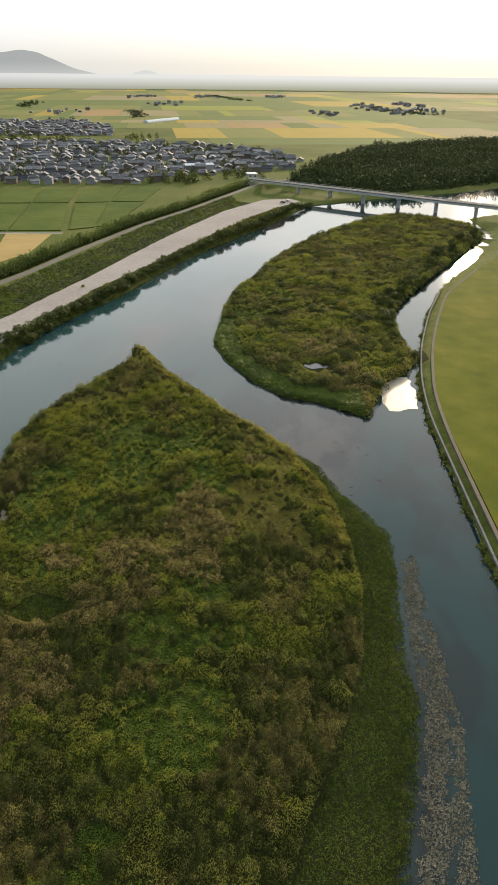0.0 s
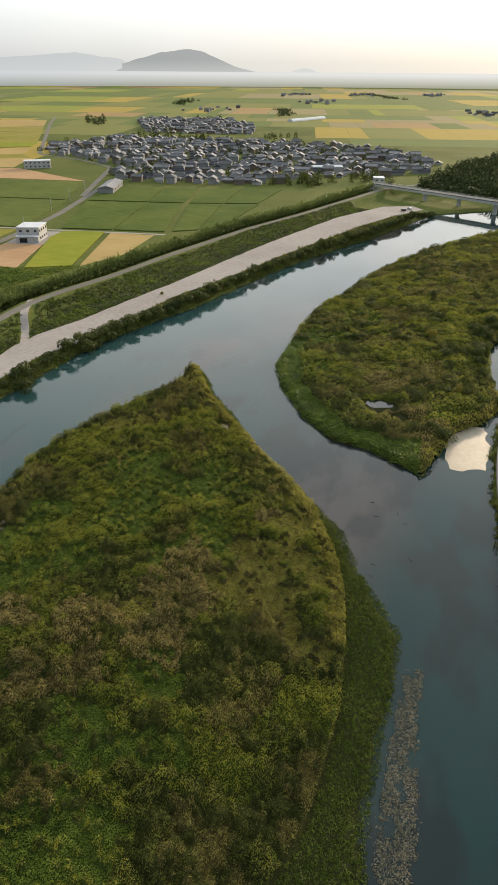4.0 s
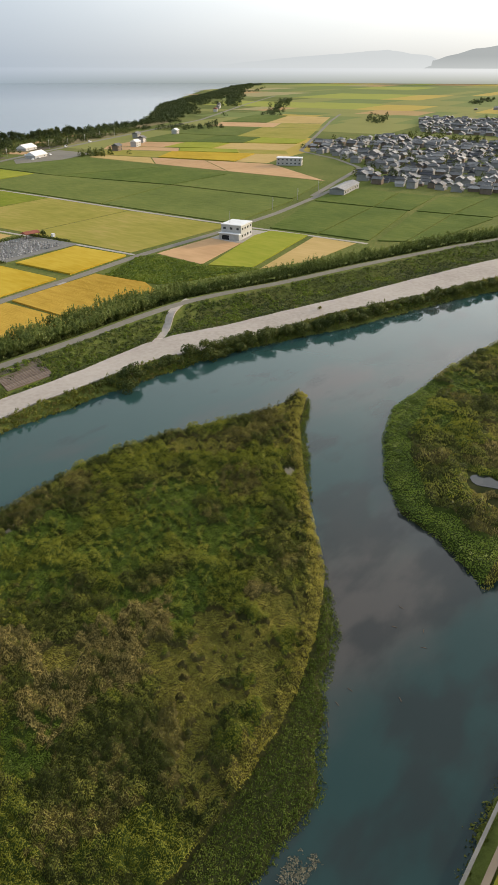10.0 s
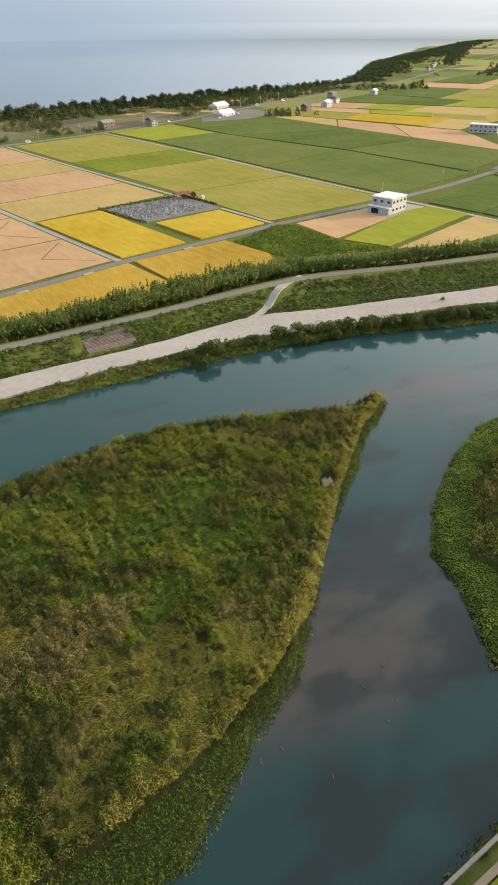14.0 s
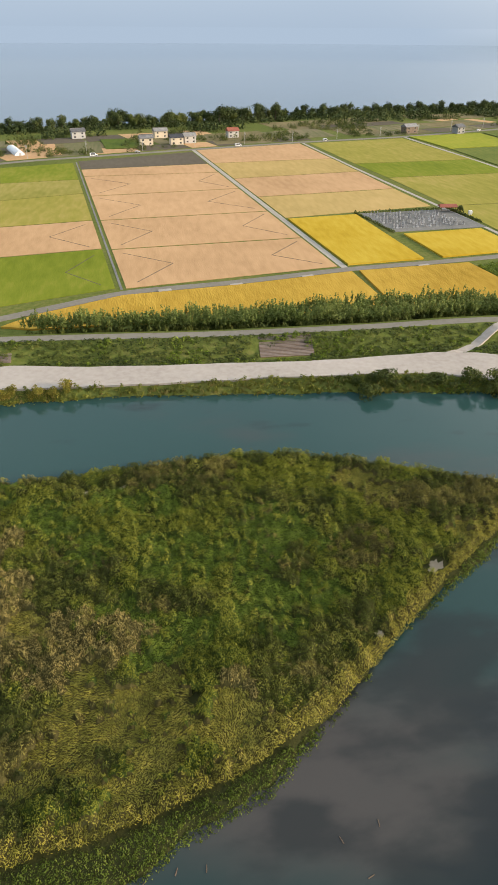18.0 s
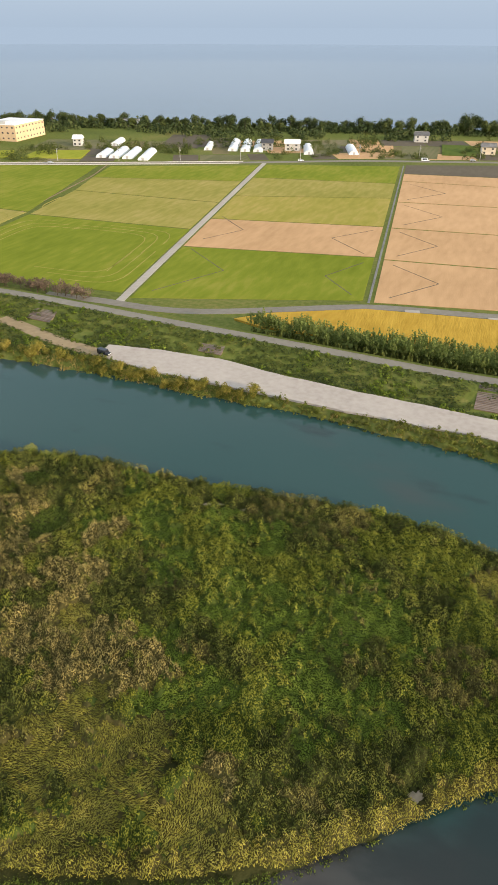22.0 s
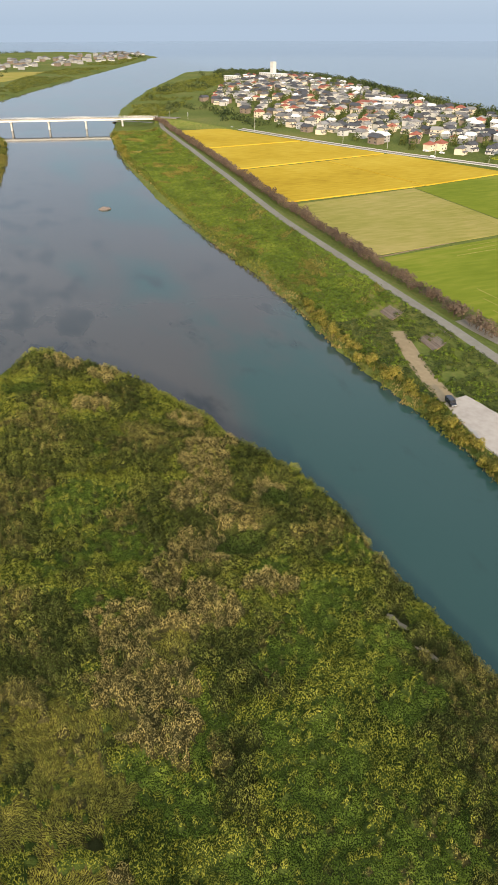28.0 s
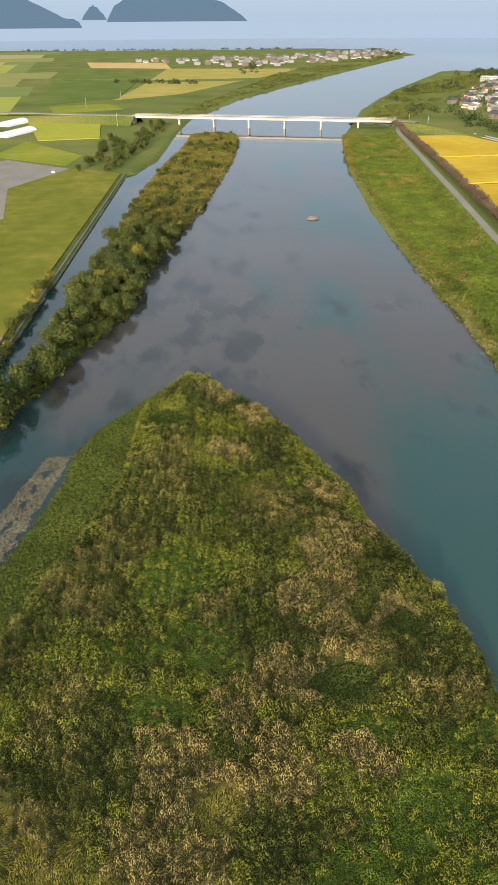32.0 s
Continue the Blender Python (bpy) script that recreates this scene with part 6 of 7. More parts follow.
def block(name, x, y, yaw, w, d, h, wall, roof_m, label, floors, cols, cat="building", parapet=True):
    """A flat-roofed building with its rows of windows."""
    e = thing(name, at(x, y, yaw), label, cat)
    bx("wall", (-w / 2, w / 2, -d / 2, d / 2, -0.4, h), wall, e)
    bx("roof", (-w / 2 - 0.25, w / 2 + 0.25, -d / 2 - 0.25, d / 2 + 0.25, h, h + 0.45), roof_m, e, "flat pale roof")
    for f in range(floors):
        z = (f + 0.55) * h / floors
        for s in (-1, 1):
            for i in range(cols):
                shared("window", win_mesh, e, Matrix.Translation((w * ((i + 0.5) / cols - 0.5), s * (d / 2 + 0.03), z)))
            for i in range(max(2, int(cols * d / w))):
                shared("window", win_mesh, e, Matrix.Translation((s * (w / 2 + 0.03), d * ((i + 0.5) / max(2, int(cols * d / w)) - 0.5), z)) @ Matrix.Rotation(radians(90), 4, "Z"))
    return e


wb = block("farm_building", 239, 193, 13, 15, 13, 8.0, WALLS["white"], ROOFS["white"], "white two-storey farm building with a flat white roof", 2, 4)
bx("annex", (-10.5, -7.5, -6.5, 6.5, -0.4, 3.6), WALLS["white"], wb, "white ground-floor annex")
bx("annex_roof", (-11.0, -7.5, -6.8, 6.8, 3.6, 3.85), ROOFS["white"], wb)
# black panel on the solid wall paints the shade inside a garage
bx("garage_opening", (-10.55, -10.45, 0.0, 4.5, 0.0, 2.8), M["black"], wb, "black panel standing for a shaded garage opening")
bx("carport_roof", (7.5, 13.5, -3.5, 3.0, 3.0, 3.2), ROOFS["white"], wb)
for px, py in ((13.2, -3.2), (13.2, 2.7)):
    bx("carport_post", (px - 0.1, px + 0.1, py - 0.1, py + 0.1, -0.3, 3.0), M["metal"], wb)
bx("aerial", (-3.06, -2.94, 3.0, 3.12, 8.4, 15.0), M["metal"], wb, "thin aerial mast")
slab("building_apron", [(226, 183), (231, 178), (262, 187), (258, 206), (226, 203)], 2.2, M["track"], "pale concrete yard round the farm building", "yard", 0.4)
e = thing("barn", at(424, 228, 14), "long grey barn beside the village road", "barn")
bx("wall", (-22, 22, -6, 6, -0.4, 4.2), WALLS["grey"], e)
shared("roof", roof_mesh(44, 12, 4.2, 2.2, 0.6, False, ROOFS["slate"]), e)
for i in range(6):
    shared("window", win_mesh, e, Matrix.Translation((-18 + 7 * i, -6.04, 2.4)))
block("white_hall", 534, 360, -62, 26, 11, 7.0, WALLS["white"], ROOFS["white"], "white two-storey building at the village edge", 2, 6)
block("white_hall", 512, 12, 12, 12, 9, 7.0, WALLS["white"], ROOFS["white"], "small white two-storey building near the bridge", 2, 3)
e = thing("warehouse", at(592, 70, -68), "warehouse with a bright white roof", "warehouse")
bx("wall", (-15, 15, -6, 6, -0.4, 5), WALLS["white"], e)
shared("roof", roof_mesh(30, 12, 5, 1.6, 0.5, False, ROOFS["white"]), e)
tanb = block("tan_building", -412, 490, 4.9, 36, 48, 13.0, M["tancoat"], ROOFS["white"], "tan three-storey institution with a white flat roof", 3, 7)
bx("stair_house", (-14, -6, -20, -12, 13.4, 17.0), WALLS["white"], tanb, "white rooftop stair house")
bx("plant_room", (-2, 8, -22, -14, 13.4, 15.6), WALLS["white"], tanb, "white rooftop plant room")
tw = block("tower_building", -1250, 560, 20, 60, 16, 10.0, WALLS["white"], ROOFS["white"], "white lakeside hotel with a tall tower", 3, 10)
bx("tower", (-4, 4, -4, 4, 10, 29), WALLS["white"], tw, "tall white tower")
block("white_hall", -1232, 470, 20, 26, 14, 9.0, WALLS["white"], ROOFS["white"], "white block in the lakeside village", 3, 5)
hall = block("assembly_hall", -752, 500, 24, 44, 18, 9.0, WALLS["white"], ROOFS["white"], "large white hall with red lower roofs", 2, 8)
shared("low_roof", roof_mesh(22, 12, 5.5, 2.0, 0.4, False, ROOFS["red"]), hall, Matrix.Translation((-20, -14, 0)), "red lower roof")
bx("low_wall", (-31, -9, -20, -8, -0.4, 5.5), WALLS["white"], hall)
for hx, hy, yaw, w, wl_, rf in ((-152, 512, 15, 12, "white", "white"), (-172, 507, 15, 9, "grey", "dark"), (0, 552, 10, 11, "cream", "slate"), (26, 553, 10, 11, "cream", "dark"), (14, 596, 12, 12, "cream", "slate"), (38, 560, 12, 10, "white", "slate"), (80, 590, 12, 10, "white", "red"), (255, 600, 20, 14, "brown", "slate"), (302, 592, 20, 9, "grey", "slate"), (447, 690, 25, 26, "white", "white"), (512, 600, 22, 12, "brown", "slate"), (560, 618, 22, 14, "white", "white"), (602, 650, 22, 10, "white", "slate"), (640, 700, 22, 12, "grey", "slate"), (720, 700, 25, 12, "white", "white"), (-330, 470, 18, 7, "white", "white"), (-356, 600, 18, 24, "grey", "slate"), (-60, 600, 14, 12, "white", "slate"), (408, 618, 24, 26, "white", "white"), (1330, 1130, 30, 14, "white", "slate"), (1280, 1090, 30, 14, "grey", "slate"), (1390, 1180, 30, 12, "white", "slate"), (1200, 1030, 30, 12, "white", "red")):
    h = house(w, 8 if w < 20 else 12, 2 if w < 20 else 1, wl_, rf, False, f"{wl_} lakeside house with a {'grey' if rf == 'slate' else rf} roof")
    h.matrix_world = at(hx, hy, yaw)
slab("yard", [(340, 556), (378, 618), (470, 660), (474, 600), (400, 575)], 2.14, M["asphalt"], "grey asphalt yard by the coast road", "yard", 0.4)


def greenhouse(x, y, yaw, w, length, h=3.2):
    e = thing("greenhouse", at(x, y, yaw), "arched greenhouse tunnel with milky film", "greenhouse", "greenhouse tunnels by the coast road")
    bm = bmesh.new()
    n = 10
    rings = []
    for yy in (0, length):
        rings.append([bm.verts.new((w / 2 * math.cos(math.pi * i / n), yy, max(0, h * math.sin(math.pi * i / n)))) for i in range(n + 1)])
    for i in range(n):
        bm.faces.new((rings[0][i], rings[0][i + 1], rings[1][i + 1], rings[1][i]))
    bm.faces.new(rings[0])
    bm.faces.new(rings[1][::-1])
    part("cover", bm, M["film"], e, "milky plastic film")
    bmr = bmesh.new()
    for k in range(int(length / 3) + 1):
        for i in range(n):
            a0, a1 = math.pi * i / n, math.pi * (i + 1) / n
            q = [bmr.verts.new((w / 2 * 1.012 * math.cos(a), k * 3 + o, h * 1.012 * math.sin(a) + 0.01)) for a, o in ((a0, 0), (a1, 0), (a1, 0.12), (a0, 0.12))]
            bmr.faces.new(q)
    part("hoops", bmr, M["metal"], e, "steel hoops")
    bx("door", (-0.9, 0.9, -0.06, 0.02, 0, 2.1), M["metal"], e)
    return e


for gxx, gyy, gw, gl in ((-217, 486, 6, 30), (-196, 489, 8, 52), (-185.5, 490, 8, 52), (-175, 492, 8, 52), (-133, 496, 8, 40), (-99, 507, 8, 38), (-300, 478, 7, 30)):
    greenhouse(gxx, gyy, 18, gw, gl)
for gxx, gyy, gl in ((-279, 422, 30), (-268, 423, 42), (-257, 424, 42), (-243, 423, 42)):
    greenhouse(gxx, gyy, 18, 8, gl)
greenhouse(1322, 253, 248.7, 12, 132, 5)
greenhouse(-741, -211, 70, 20, 60, 4)
greenhouse(-664, -190, 70, 16, 50, 4)
M["fallow"] = mat("fallow weedy ground", [(0.12, 0.105, 0.05), (0.17, 0.14, 0.07), (0.23, 0.185, 0.10)], 0.3, 0.04, 0.95, 0.8, 1.2, rnd="object", rnd_amt=0.2)
C["fallow"], LAB["fallow"] = M["fallow"], "fallow weedy plot"
C["veg"], LAB["veg"] = crop("rows of vegetables", [(0.095, 0.10, 0.045), (0.15, 0.14, 0.07), (0.23, 0.18, 0.115)], (1.0, 0.06), 0.8), "vegetable plot in rows"
for poly, k in (([(-262, 481), (-228, 492), (-250, 574), (-285, 560)], "soil"), ([(-165, 545), (-128, 500), (-110, 505), (-122, 560)], "veg"), ([(-96, 500), (-66, 507), (-78, 568), (-112, 558)], "pink"), ([(-62, 502), (-34, 512), (-40, 574), (-72, 568)], "veg"), ([(-34, 530), (-7, 534), (-12, 590), (-41, 588)], "dark"), ([(60, 545), (120, 562), (112, 630), (55, 612)], "fallow"), ([(130, 572), (180, 584), (172, 640), (124, 626)], "veg"), ([(190, 590), (235, 600), (228, 655), (182, 645)], "fallow"), ([(-400, 372), (-345, 392), (-360, 425), (-410, 405)], "lime"), ([(-335, 396), (-290, 412), (-305, 450), (-345, 432)], "lime"), ([(-360, 440), (-305, 460), (-320, 510), (-375, 490)], "veg"), ([(-228, 500), (-205, 505), (-222, 560), (-245, 555)], "soil"), ([(130, 650), (270, 690), (260, 730), (120, 690)], "fallow"), ([(300, 700), (430, 720), (425, 760), (290, 750)], "fallow"), ([(500, 690), (700, 770), (690, 800), (490, 740)], "fallow"), ([(760, 820), (950, 900), (930, 930), (750, 850)], "fallow")):
    field(poly, k)
for poly, k in (([(-1000, -130), (-1080, -40), (-1330, 60), (-1300, -110)], "olive"), ([(-935, -215), (-1020, -125), (-1350, -130), (-1380, -290)], "dark"), ([(-1390, -300), (-1360, -130), (-1620, -170), (-1640, -330)], "dark"), ([(-1360, -110), (-1390, 90), (-1660, 200), (-1700, -100)], "olive"), ([(-890, -100), (-960, -130), (-925, -200), (-850, -180)], "green"), ([(-800, -200), (-760, -110), (-650, -95), (-640, -150)], "lime"), ([(-640, -160), (-560, -95), (-515, -100), (-560, -170)], "green"), ([(-1750, -280), (-1700, -90), (-1950, -120), (-2000, -330)], "tan")):
    field(poly, k)

# graveyard among the fields
slab("graveyard_ground", [(109, 288), (115.6, 249), (167, 252.3), (161, 291.5)], 2.22, M["darkconcrete"], "grey gravel ground of a small graveyard", "graveyard", 0.4)
gs_ = thing("gravestone", at(0, 0), "grey granite gravestone on a stepped base", "gravestone")
bx("base", (-0.6, 0.6, -0.5, 0.5, 0, 0.5), M["stone"], gs_, "", 0.05)
bx("shaft", (-0.25, 0.25, -0.22, 0.22, 0.5, 1.7), M["stone"], gs_, "", 0.04)
for i in range(22):
    for j in range(9):
        if rng.uniform() < 0.66:
            u, v = (i + 0.5) / 22, (j + 0.6) / 9.6
            q = arr((111.5, 285)) * (1 - u) * (1 - v) + arr((117.5, 251.5)) * (1 - u) * v + arr((152, 286.5)) * u * (1 - v) + arr((158, 254.5)) * u * v
            o = copy_thing(gs_, at(*q, -6, 2.22))
            o.scale = (1, 1, rng.uniform(0.7, 1.3))
            tagged(o, group="gravestones in the graveyard")
retire([gs_])
e = thing("shelter", at(160, 287, -6, 2.2), "open graveyard shelter with a red-brown roof", "shelter")
shared("roof", roof_mesh(9, 5, 2.6, 1.4, 0.4, False, ROOFS["red"]), e)
for px in (-4, 4):
    for py in (-2, 2):
        bx("post", (px - 0.12, px + 0.12, py - 0.12, py + 0.12, 0, 2.65), M["bark"], e)
for a, b in (((108, 289), (115, 248)), ((108, 290), (158, 293)), ((163, 293), (168, 262))):
    n = 26
    xs, ys = np.linspace(a[0], b[0], n), np.linspace(a[1], b[1], n)
    scatter("clipped_hedge", mound_t, xs, ys, 1.1, 1.6, M["leaf"], "clipped dark hedge round the graveyard", "hedge", np.full(n, 2.1))
tree("round", 166, 283, 0.55)
bx("tank", (-0.9, 0.9, -0.9, 0.9, 0, 2.0), ROOFS["white"], thing("water_tank", at(170, 279, -6), "small white water tank by the graveyard", "tank"))


# kitchen plots and trees between the coast road and the windbreak
road_s = np.r_[0, np.cumsum(np.hypot(*np.diff(arr(COASTROAD), axis=0).T))]
busy = [o.matrix_world.translation.to_2d() for o in bpy.data.objects if o.parent is None and o.name.split(".")[0] in ("house", "greenhouse", "tan_building", "white_hall", "assembly_hall")]
def strip_point(s, d):
    i = int(np.clip(np.searchsorted(road_s, s) - 1, 0, len(COASTROAD) - 2))
    a, b = arr(COASTROAD[i]), arr(COASTROAD[i + 1])
    u = (b - a) / np.hypot(*(b - a))
    return a + u * (s - road_s[i]) + arr((-u[1], u[0])) * d


k = 0
for d0, d1 in ((9, 38), (40, 74), (77, 112)):
    s = 500.0
    while s < 1560:
        w = rng.uniform(14, 44)
        if rng.uniform() < 0.78:
            q = [tuple(strip_point(s + a, b)) for a, b in ((0.6, d0), (w - 0.6, d0 + rng.uniform(-1, 1)), (w - 0.6, d1 + rng.uniform(-4, 1)), (0.6, d1))]
            if signed(*arr(q).T, COAST).max() < -36:
                kk = rng.choice(["soil", "pink", "fallow", "fallow", "veg", "veg", "soil", "pink", "soil", "fallow"])
                slab("vegetable_plot", q, 2.05 + 0.0045 * (k % 14), C[kk], LAB[kk] + " by the coast road", "plot", 0.3, "structure", "plots by the coast road")
                k += 1
        s += w
strip_trees = []
for _ in range(1900):
    s, d = rng.uniform(430, 1650), rng.uniform(10, 118)
    q = strip_point(s, d)
    if vnoise(q[:1], q[1:], 34.0, 17)[0] < 0.42 or signed(q[:1], q[1:], COAST)[0] > -24:
        continue
    if busy and min((Vector(q) - b).length for b in busy) < 11:
        continue
    strip_trees.append(tuple(q))
strip_trees = arr(strip_trees)
clump_t = [(lambda a, b, c: (np.concatenate([a[0], b[0] * 0.7 + arr((2.0, 0.6, 0.4)), c[0] * 0.6 + arr((-1.2, 1.9, 0.2))]), np.concatenate([a[1], b[1] + len(a[0]), c[1] + len(a[0]) + len(b[0])])))(*(leaf_mound(46, 2.4, 4.6, 0.5, 300 + 3 * s + i, 0.0) for i in range(3))) for s in range(4)]
scatter("roadside_trees", clump_t, strip_trees[:, 0], strip_trees[:, 1], 0.95, 0.5 + 1.1 * vnoise(strip_trees[:, 0], strip_trees[:, 1], 20.0, 9), M["leaf"], "dark green trees and shrubs between plots by the coast road", "trees")

# utility poles
def pole(x, y, yaw, h=9.0):
    e = thing("utility_pole", at(x, y, yaw, ground_at(x, y) - 0.3), "grey concrete utility pole with cross-arms", "utility pole", "utility poles along the roads")
    bm = bmesh.new()
    bmesh.ops.create_cone(bm, cap_ends=True, segments=8, radius1=0.19, radius2=0.12, depth=h, matrix=Matrix.Translation((0, 0, h / 2)))
    part("shaft", bm, M["concrete"], e)
    bx("cross_arm", (-0.9, 0.9, -0.06, 0.06, h - 0.7, h - 0.55), M["metal"], e)
    bx("cross_arm", (-0.7, 0.7, -0.06, 0.06, h - 1.5, h - 1.35), M["metal"], e)
    bx("transformer", (0.15, 0.6, -0.25, 0.25, h - 2.6, h - 1.8), M["metal"], e)


for px, py in along([(-533, 293), (-371, 364), (-271, 403), (-91, 489), (39, 529), (236, 580), (461, 673), (657, 754)], 46, 4, 0.4):
    pole(px, py, 20, rng.uniform(8.5, 11))
for px, py in along([(300, 220), (440, 247)], 45, 3, 0.3):
    pole(px, py, 10)
for px, py in ((-690, 200), (-676, 215), (-610, 262), (-735, -90), (-905, -150), (-1010, -120)):
    pole(px, py, 20, 13)


# vehicles
def car(x, y, yaw, z, paint, label, length=4.2, tall=1.5, box_rear=False):
    e = thing("car" if not box_rear else "van", at(x, y, yaw, z), label, "car" if not box_rear else "van")
    L, w = length / 2, 0.85
    prof = [(-L, 0.35), (-L, 0.95 if not box_rear else tall), (-L + 0.45, tall), (L * (0.25 if not box_rear else 0.45), tall), (L * 0.55, 0.98), (L, 0.85), (L, 0.35)]
    bm = bmesh.new()
    a = [bm.verts.new((px, -w, pz)) for px, pz in prof]
    b = [bm.verts.new((px, w, pz)) for px, pz in prof]
    bm.faces.new(a)
    bm.faces.new(b[::-1])
    for i in range(len(prof)):
        j = (i + 1) % len(prof)
        bm.faces.new((a[j], a[i], b[i], b[j]))
    bmesh.ops.recalc_face_normals(bm, faces=bm.faces)
    bmesh.ops.bevel(bm, geom=bm.edges[:], offset=0.08, segments=1, affect="EDGES")
    part("body", bm, paint, e)
    bx("side_window", (-L * 0.75, L * 0.3, -w - 0.01, w + 0.01, 1.0, tall - 0.15), M["glass"], e, "dark glass")
    bx("headlight", (L - 0.05, L + 0.02, -0.7, 0.7, 0.6, 0.75), ROOFS["white"], e)
    for px in (-L * 0.6, L * 0.62):
        for s in (-1, 1):
            bmw = bmesh.new()
            bmesh.ops.create_cone(bmw, cap_ends=True, segments=12, radius1=0.32, radius2=0.32, depth=0.2, matrix=Matrix.Translation((px, s * (w - 0.05), 0.32)) @ Matrix.Rotation(radians(90), 4, "X"))
            part("wheel", bmw, M["black"], e)
    return e


PAINT = {
    "black": mat("black car paint", [(0.012, 0.012, 0.015), (0.02, 0.02, 0.025)], 1, 0.1, 0.2, spec=0.6),
    "white": mat("white car paint", [(0.70, 0.70, 0.70), (0.78, 0.78, 0.78)], 1, 0.1, 0.3, spec=0.5),
    "silver": mat("silver car paint", [(0.40, 0.41, 0.42), (0.50, 0.51, 0.52)], 1, 0.1, 0.3, metal=0.4, spec=0.5),
}
car(-84.5, 106.0, -12, 2.9, PAINT["black"], "black van parked at the end of the gravel", 4.4, 1.75, True)
car(390, -16, 40, 2.9, PAINT["black"], "dark car parked on the far gravel")
car(397, -20, 35, 2.9, PAINT["silver"], "silver car parked on the far gravel")
for px, py, yaw, c, ln, van in ((-42, 499, 17, "white", 6.0, True), (78, 536, 17, "white", 6.0, True), (-8, 511, 17, "silver", 4.2, False), (-130, 464, 24, "white", 4.2, False), (160, 556, 16, "white", 4.5, True), (330, 606, 20, "white", 4.2, False), (410, 640, 25, "white", 4.2, False), (500, 682, 22, "white", 6.5, True), (-300, 386, 21, "silver", 4.2, False), (560, 707, 22, "white", 7.0, True), (-420, 335, 26, "white", 4.5, False), (-640, 250, 40, "silver", 4.2, False)):
    car(px, py, yaw, 2.14, PAINT[c], f"{c} {'box van' if van else 'car'} on the coast road", ln, 2.2 if van else 1.5, van)
for px, py in ((-404, 402), (-410, 398), (-416, 394), (-398, 407), (390, 600), (404, 608), (430, 622), (-486, -104), (-432, 352), (-445, 346)):
    car(px, py, 30, 2.2, PAINT["white"], "white car parked by the buildings")

# river things
e = thing("rock_islet", Matrix.Translation((-357, 65, 0)), "low brown rock and debris islet in the river", "rock")
bm = bmesh.new()
bmesh.ops.create_icosphere(bm, subdivisions=3, radius=1.0)
for v in bm.verts:
    n1 = noise.noise(v.co * 2.3)
    v.co = Vector((v.co.x * 2.6 * (1 + 0.3 * n1), v.co.y * 3.6 * (1 + 0.3 * n1), v.co.z * (1.2 + 0.8 * n1)))
part("rock", bm, M["board"], e)


def drape(cx, cy, long_, wide, turn, label):
    """A thin ragged patch of silt that follows the ground."""
    n, rings = 36, 5
    a = np.linspace(0, 2 * math.pi, n, endpoint=False)
    edge = 1 + 0.25 * np.sin(3 * a + cx) + 0.18 * np.sin(7 * a + cy) + 0.1 * np.sin(13 * a)
    px, py = [np.array([cx])], [np.array([cy])]
    for k in range(1, rings + 1):
        u, v = long_ * edge * np.cos(a) * k / rings, wide * edge * np.sin(a) * k / rings
        px.append(cx + u * math.cos(turn) - v * math.sin(turn))
        py.append(cy + u * math.sin(turn) + v * math.cos(turn))
    px, py = np.concatenate(px), np.concatenate(py)
    lift = np.r_[0.16, np.repeat(0.16 - 0.2 * (np.arange(1, rings + 1) / rings) ** 4, n)]
    i = np.arange(n)
    j = (i + 1) % n
    f = [np.stack([np.zeros(n, int), i + 1, j + 1, j + 1], 1)]
    f += [np.stack([1 + n * k + i, 1 + n * (k + 1) + i, 1 + n * (k + 1) + j, 1 + n * k + j], 1) for k in range(rings - 1)]
    tri = np.concatenate([q[:, [0, 1, 2]] for q in f] + [q[:, [0, 2, 3]] for q in f[1:]])
    tagged(new("sand_patch", mesh_from("sand_patch", np.stack([px, py, height(px, py) + lift], 1), tri, [M["silt"]], True)), label, "sand", kind="structure")


for cx, cy, long_, wide, turn in ((42, 16.8, 2.6, 1.2, 0.75), (26, 2.4, 1.6, 0.8, 0.75), (-24.5, 51, 3.2, 0.9, 0.35), (-16.3, 52.2, 2.8, 0.8, 0.35), (-136, -6.5, 2.2, 1.0, 0.5)):
    drape(cx, cy, long_, wide, turn, "small bare pale silt patch at the island edge")
# shoal slab, its colour paled to carry the sky gleam on the shallows
slab("sand_bar", roughen([(37, -46), (50, -44.5), (62, -47), (64, -57), (52, -57.5), (38, -55)], 1.5, 1.2), 0.03, M["wetsand"], "pale wet shoal between the island and the park bank", "sand", 0.5)
for k in range(12):
    t = rng.uniform(0, 1)
    a = rng.uniform(0, 6.28)
    px, py = 18 + 18 * rng.normal(), -33 + 5 * rng.normal()
    if height(np.array([px]), np.array([py]))[0] < -0.8:
        ob = new("driftwood", box_mesh("driftwood", (-0.5, 0.5, -0.07, 0.07, -0.08, 0.05), M["bark"], 0.04))
        ob.matrix_world = Matrix.Translation((px, py, 0.03)) @ Matrix.Rotation(a, 4, "Z")
        tagged(ob, "dark drifting branch in the shallow channel", "driftwood", "driftwood in the channel")
slab("pond", [(68 + 2.6 * math.cos(a) * (1 + 0.2 * math.sin(3 * a)), -25 + 4.2 * math.sin(a)) for a in np.linspace(0, 6.28, 19)[:-1]], ztop(68, -25) + 0.12, M["water"], "small still pond on the upstream island", "pond", 0.5)
# park bank wall
wall_pts = [(-485, -53.5), (-348, -55.5), (-196, -58), (-41, -56.8), (32, -56.8), (57.5, -59.3), (89, -65.3), (129, -76.3), (160, -87.3)]
strip("bank_wall", wall_pts, 0.5, 0, M["darkconcrete"], "dark concrete edge wall of the park bank", "wall", flat=2.0)
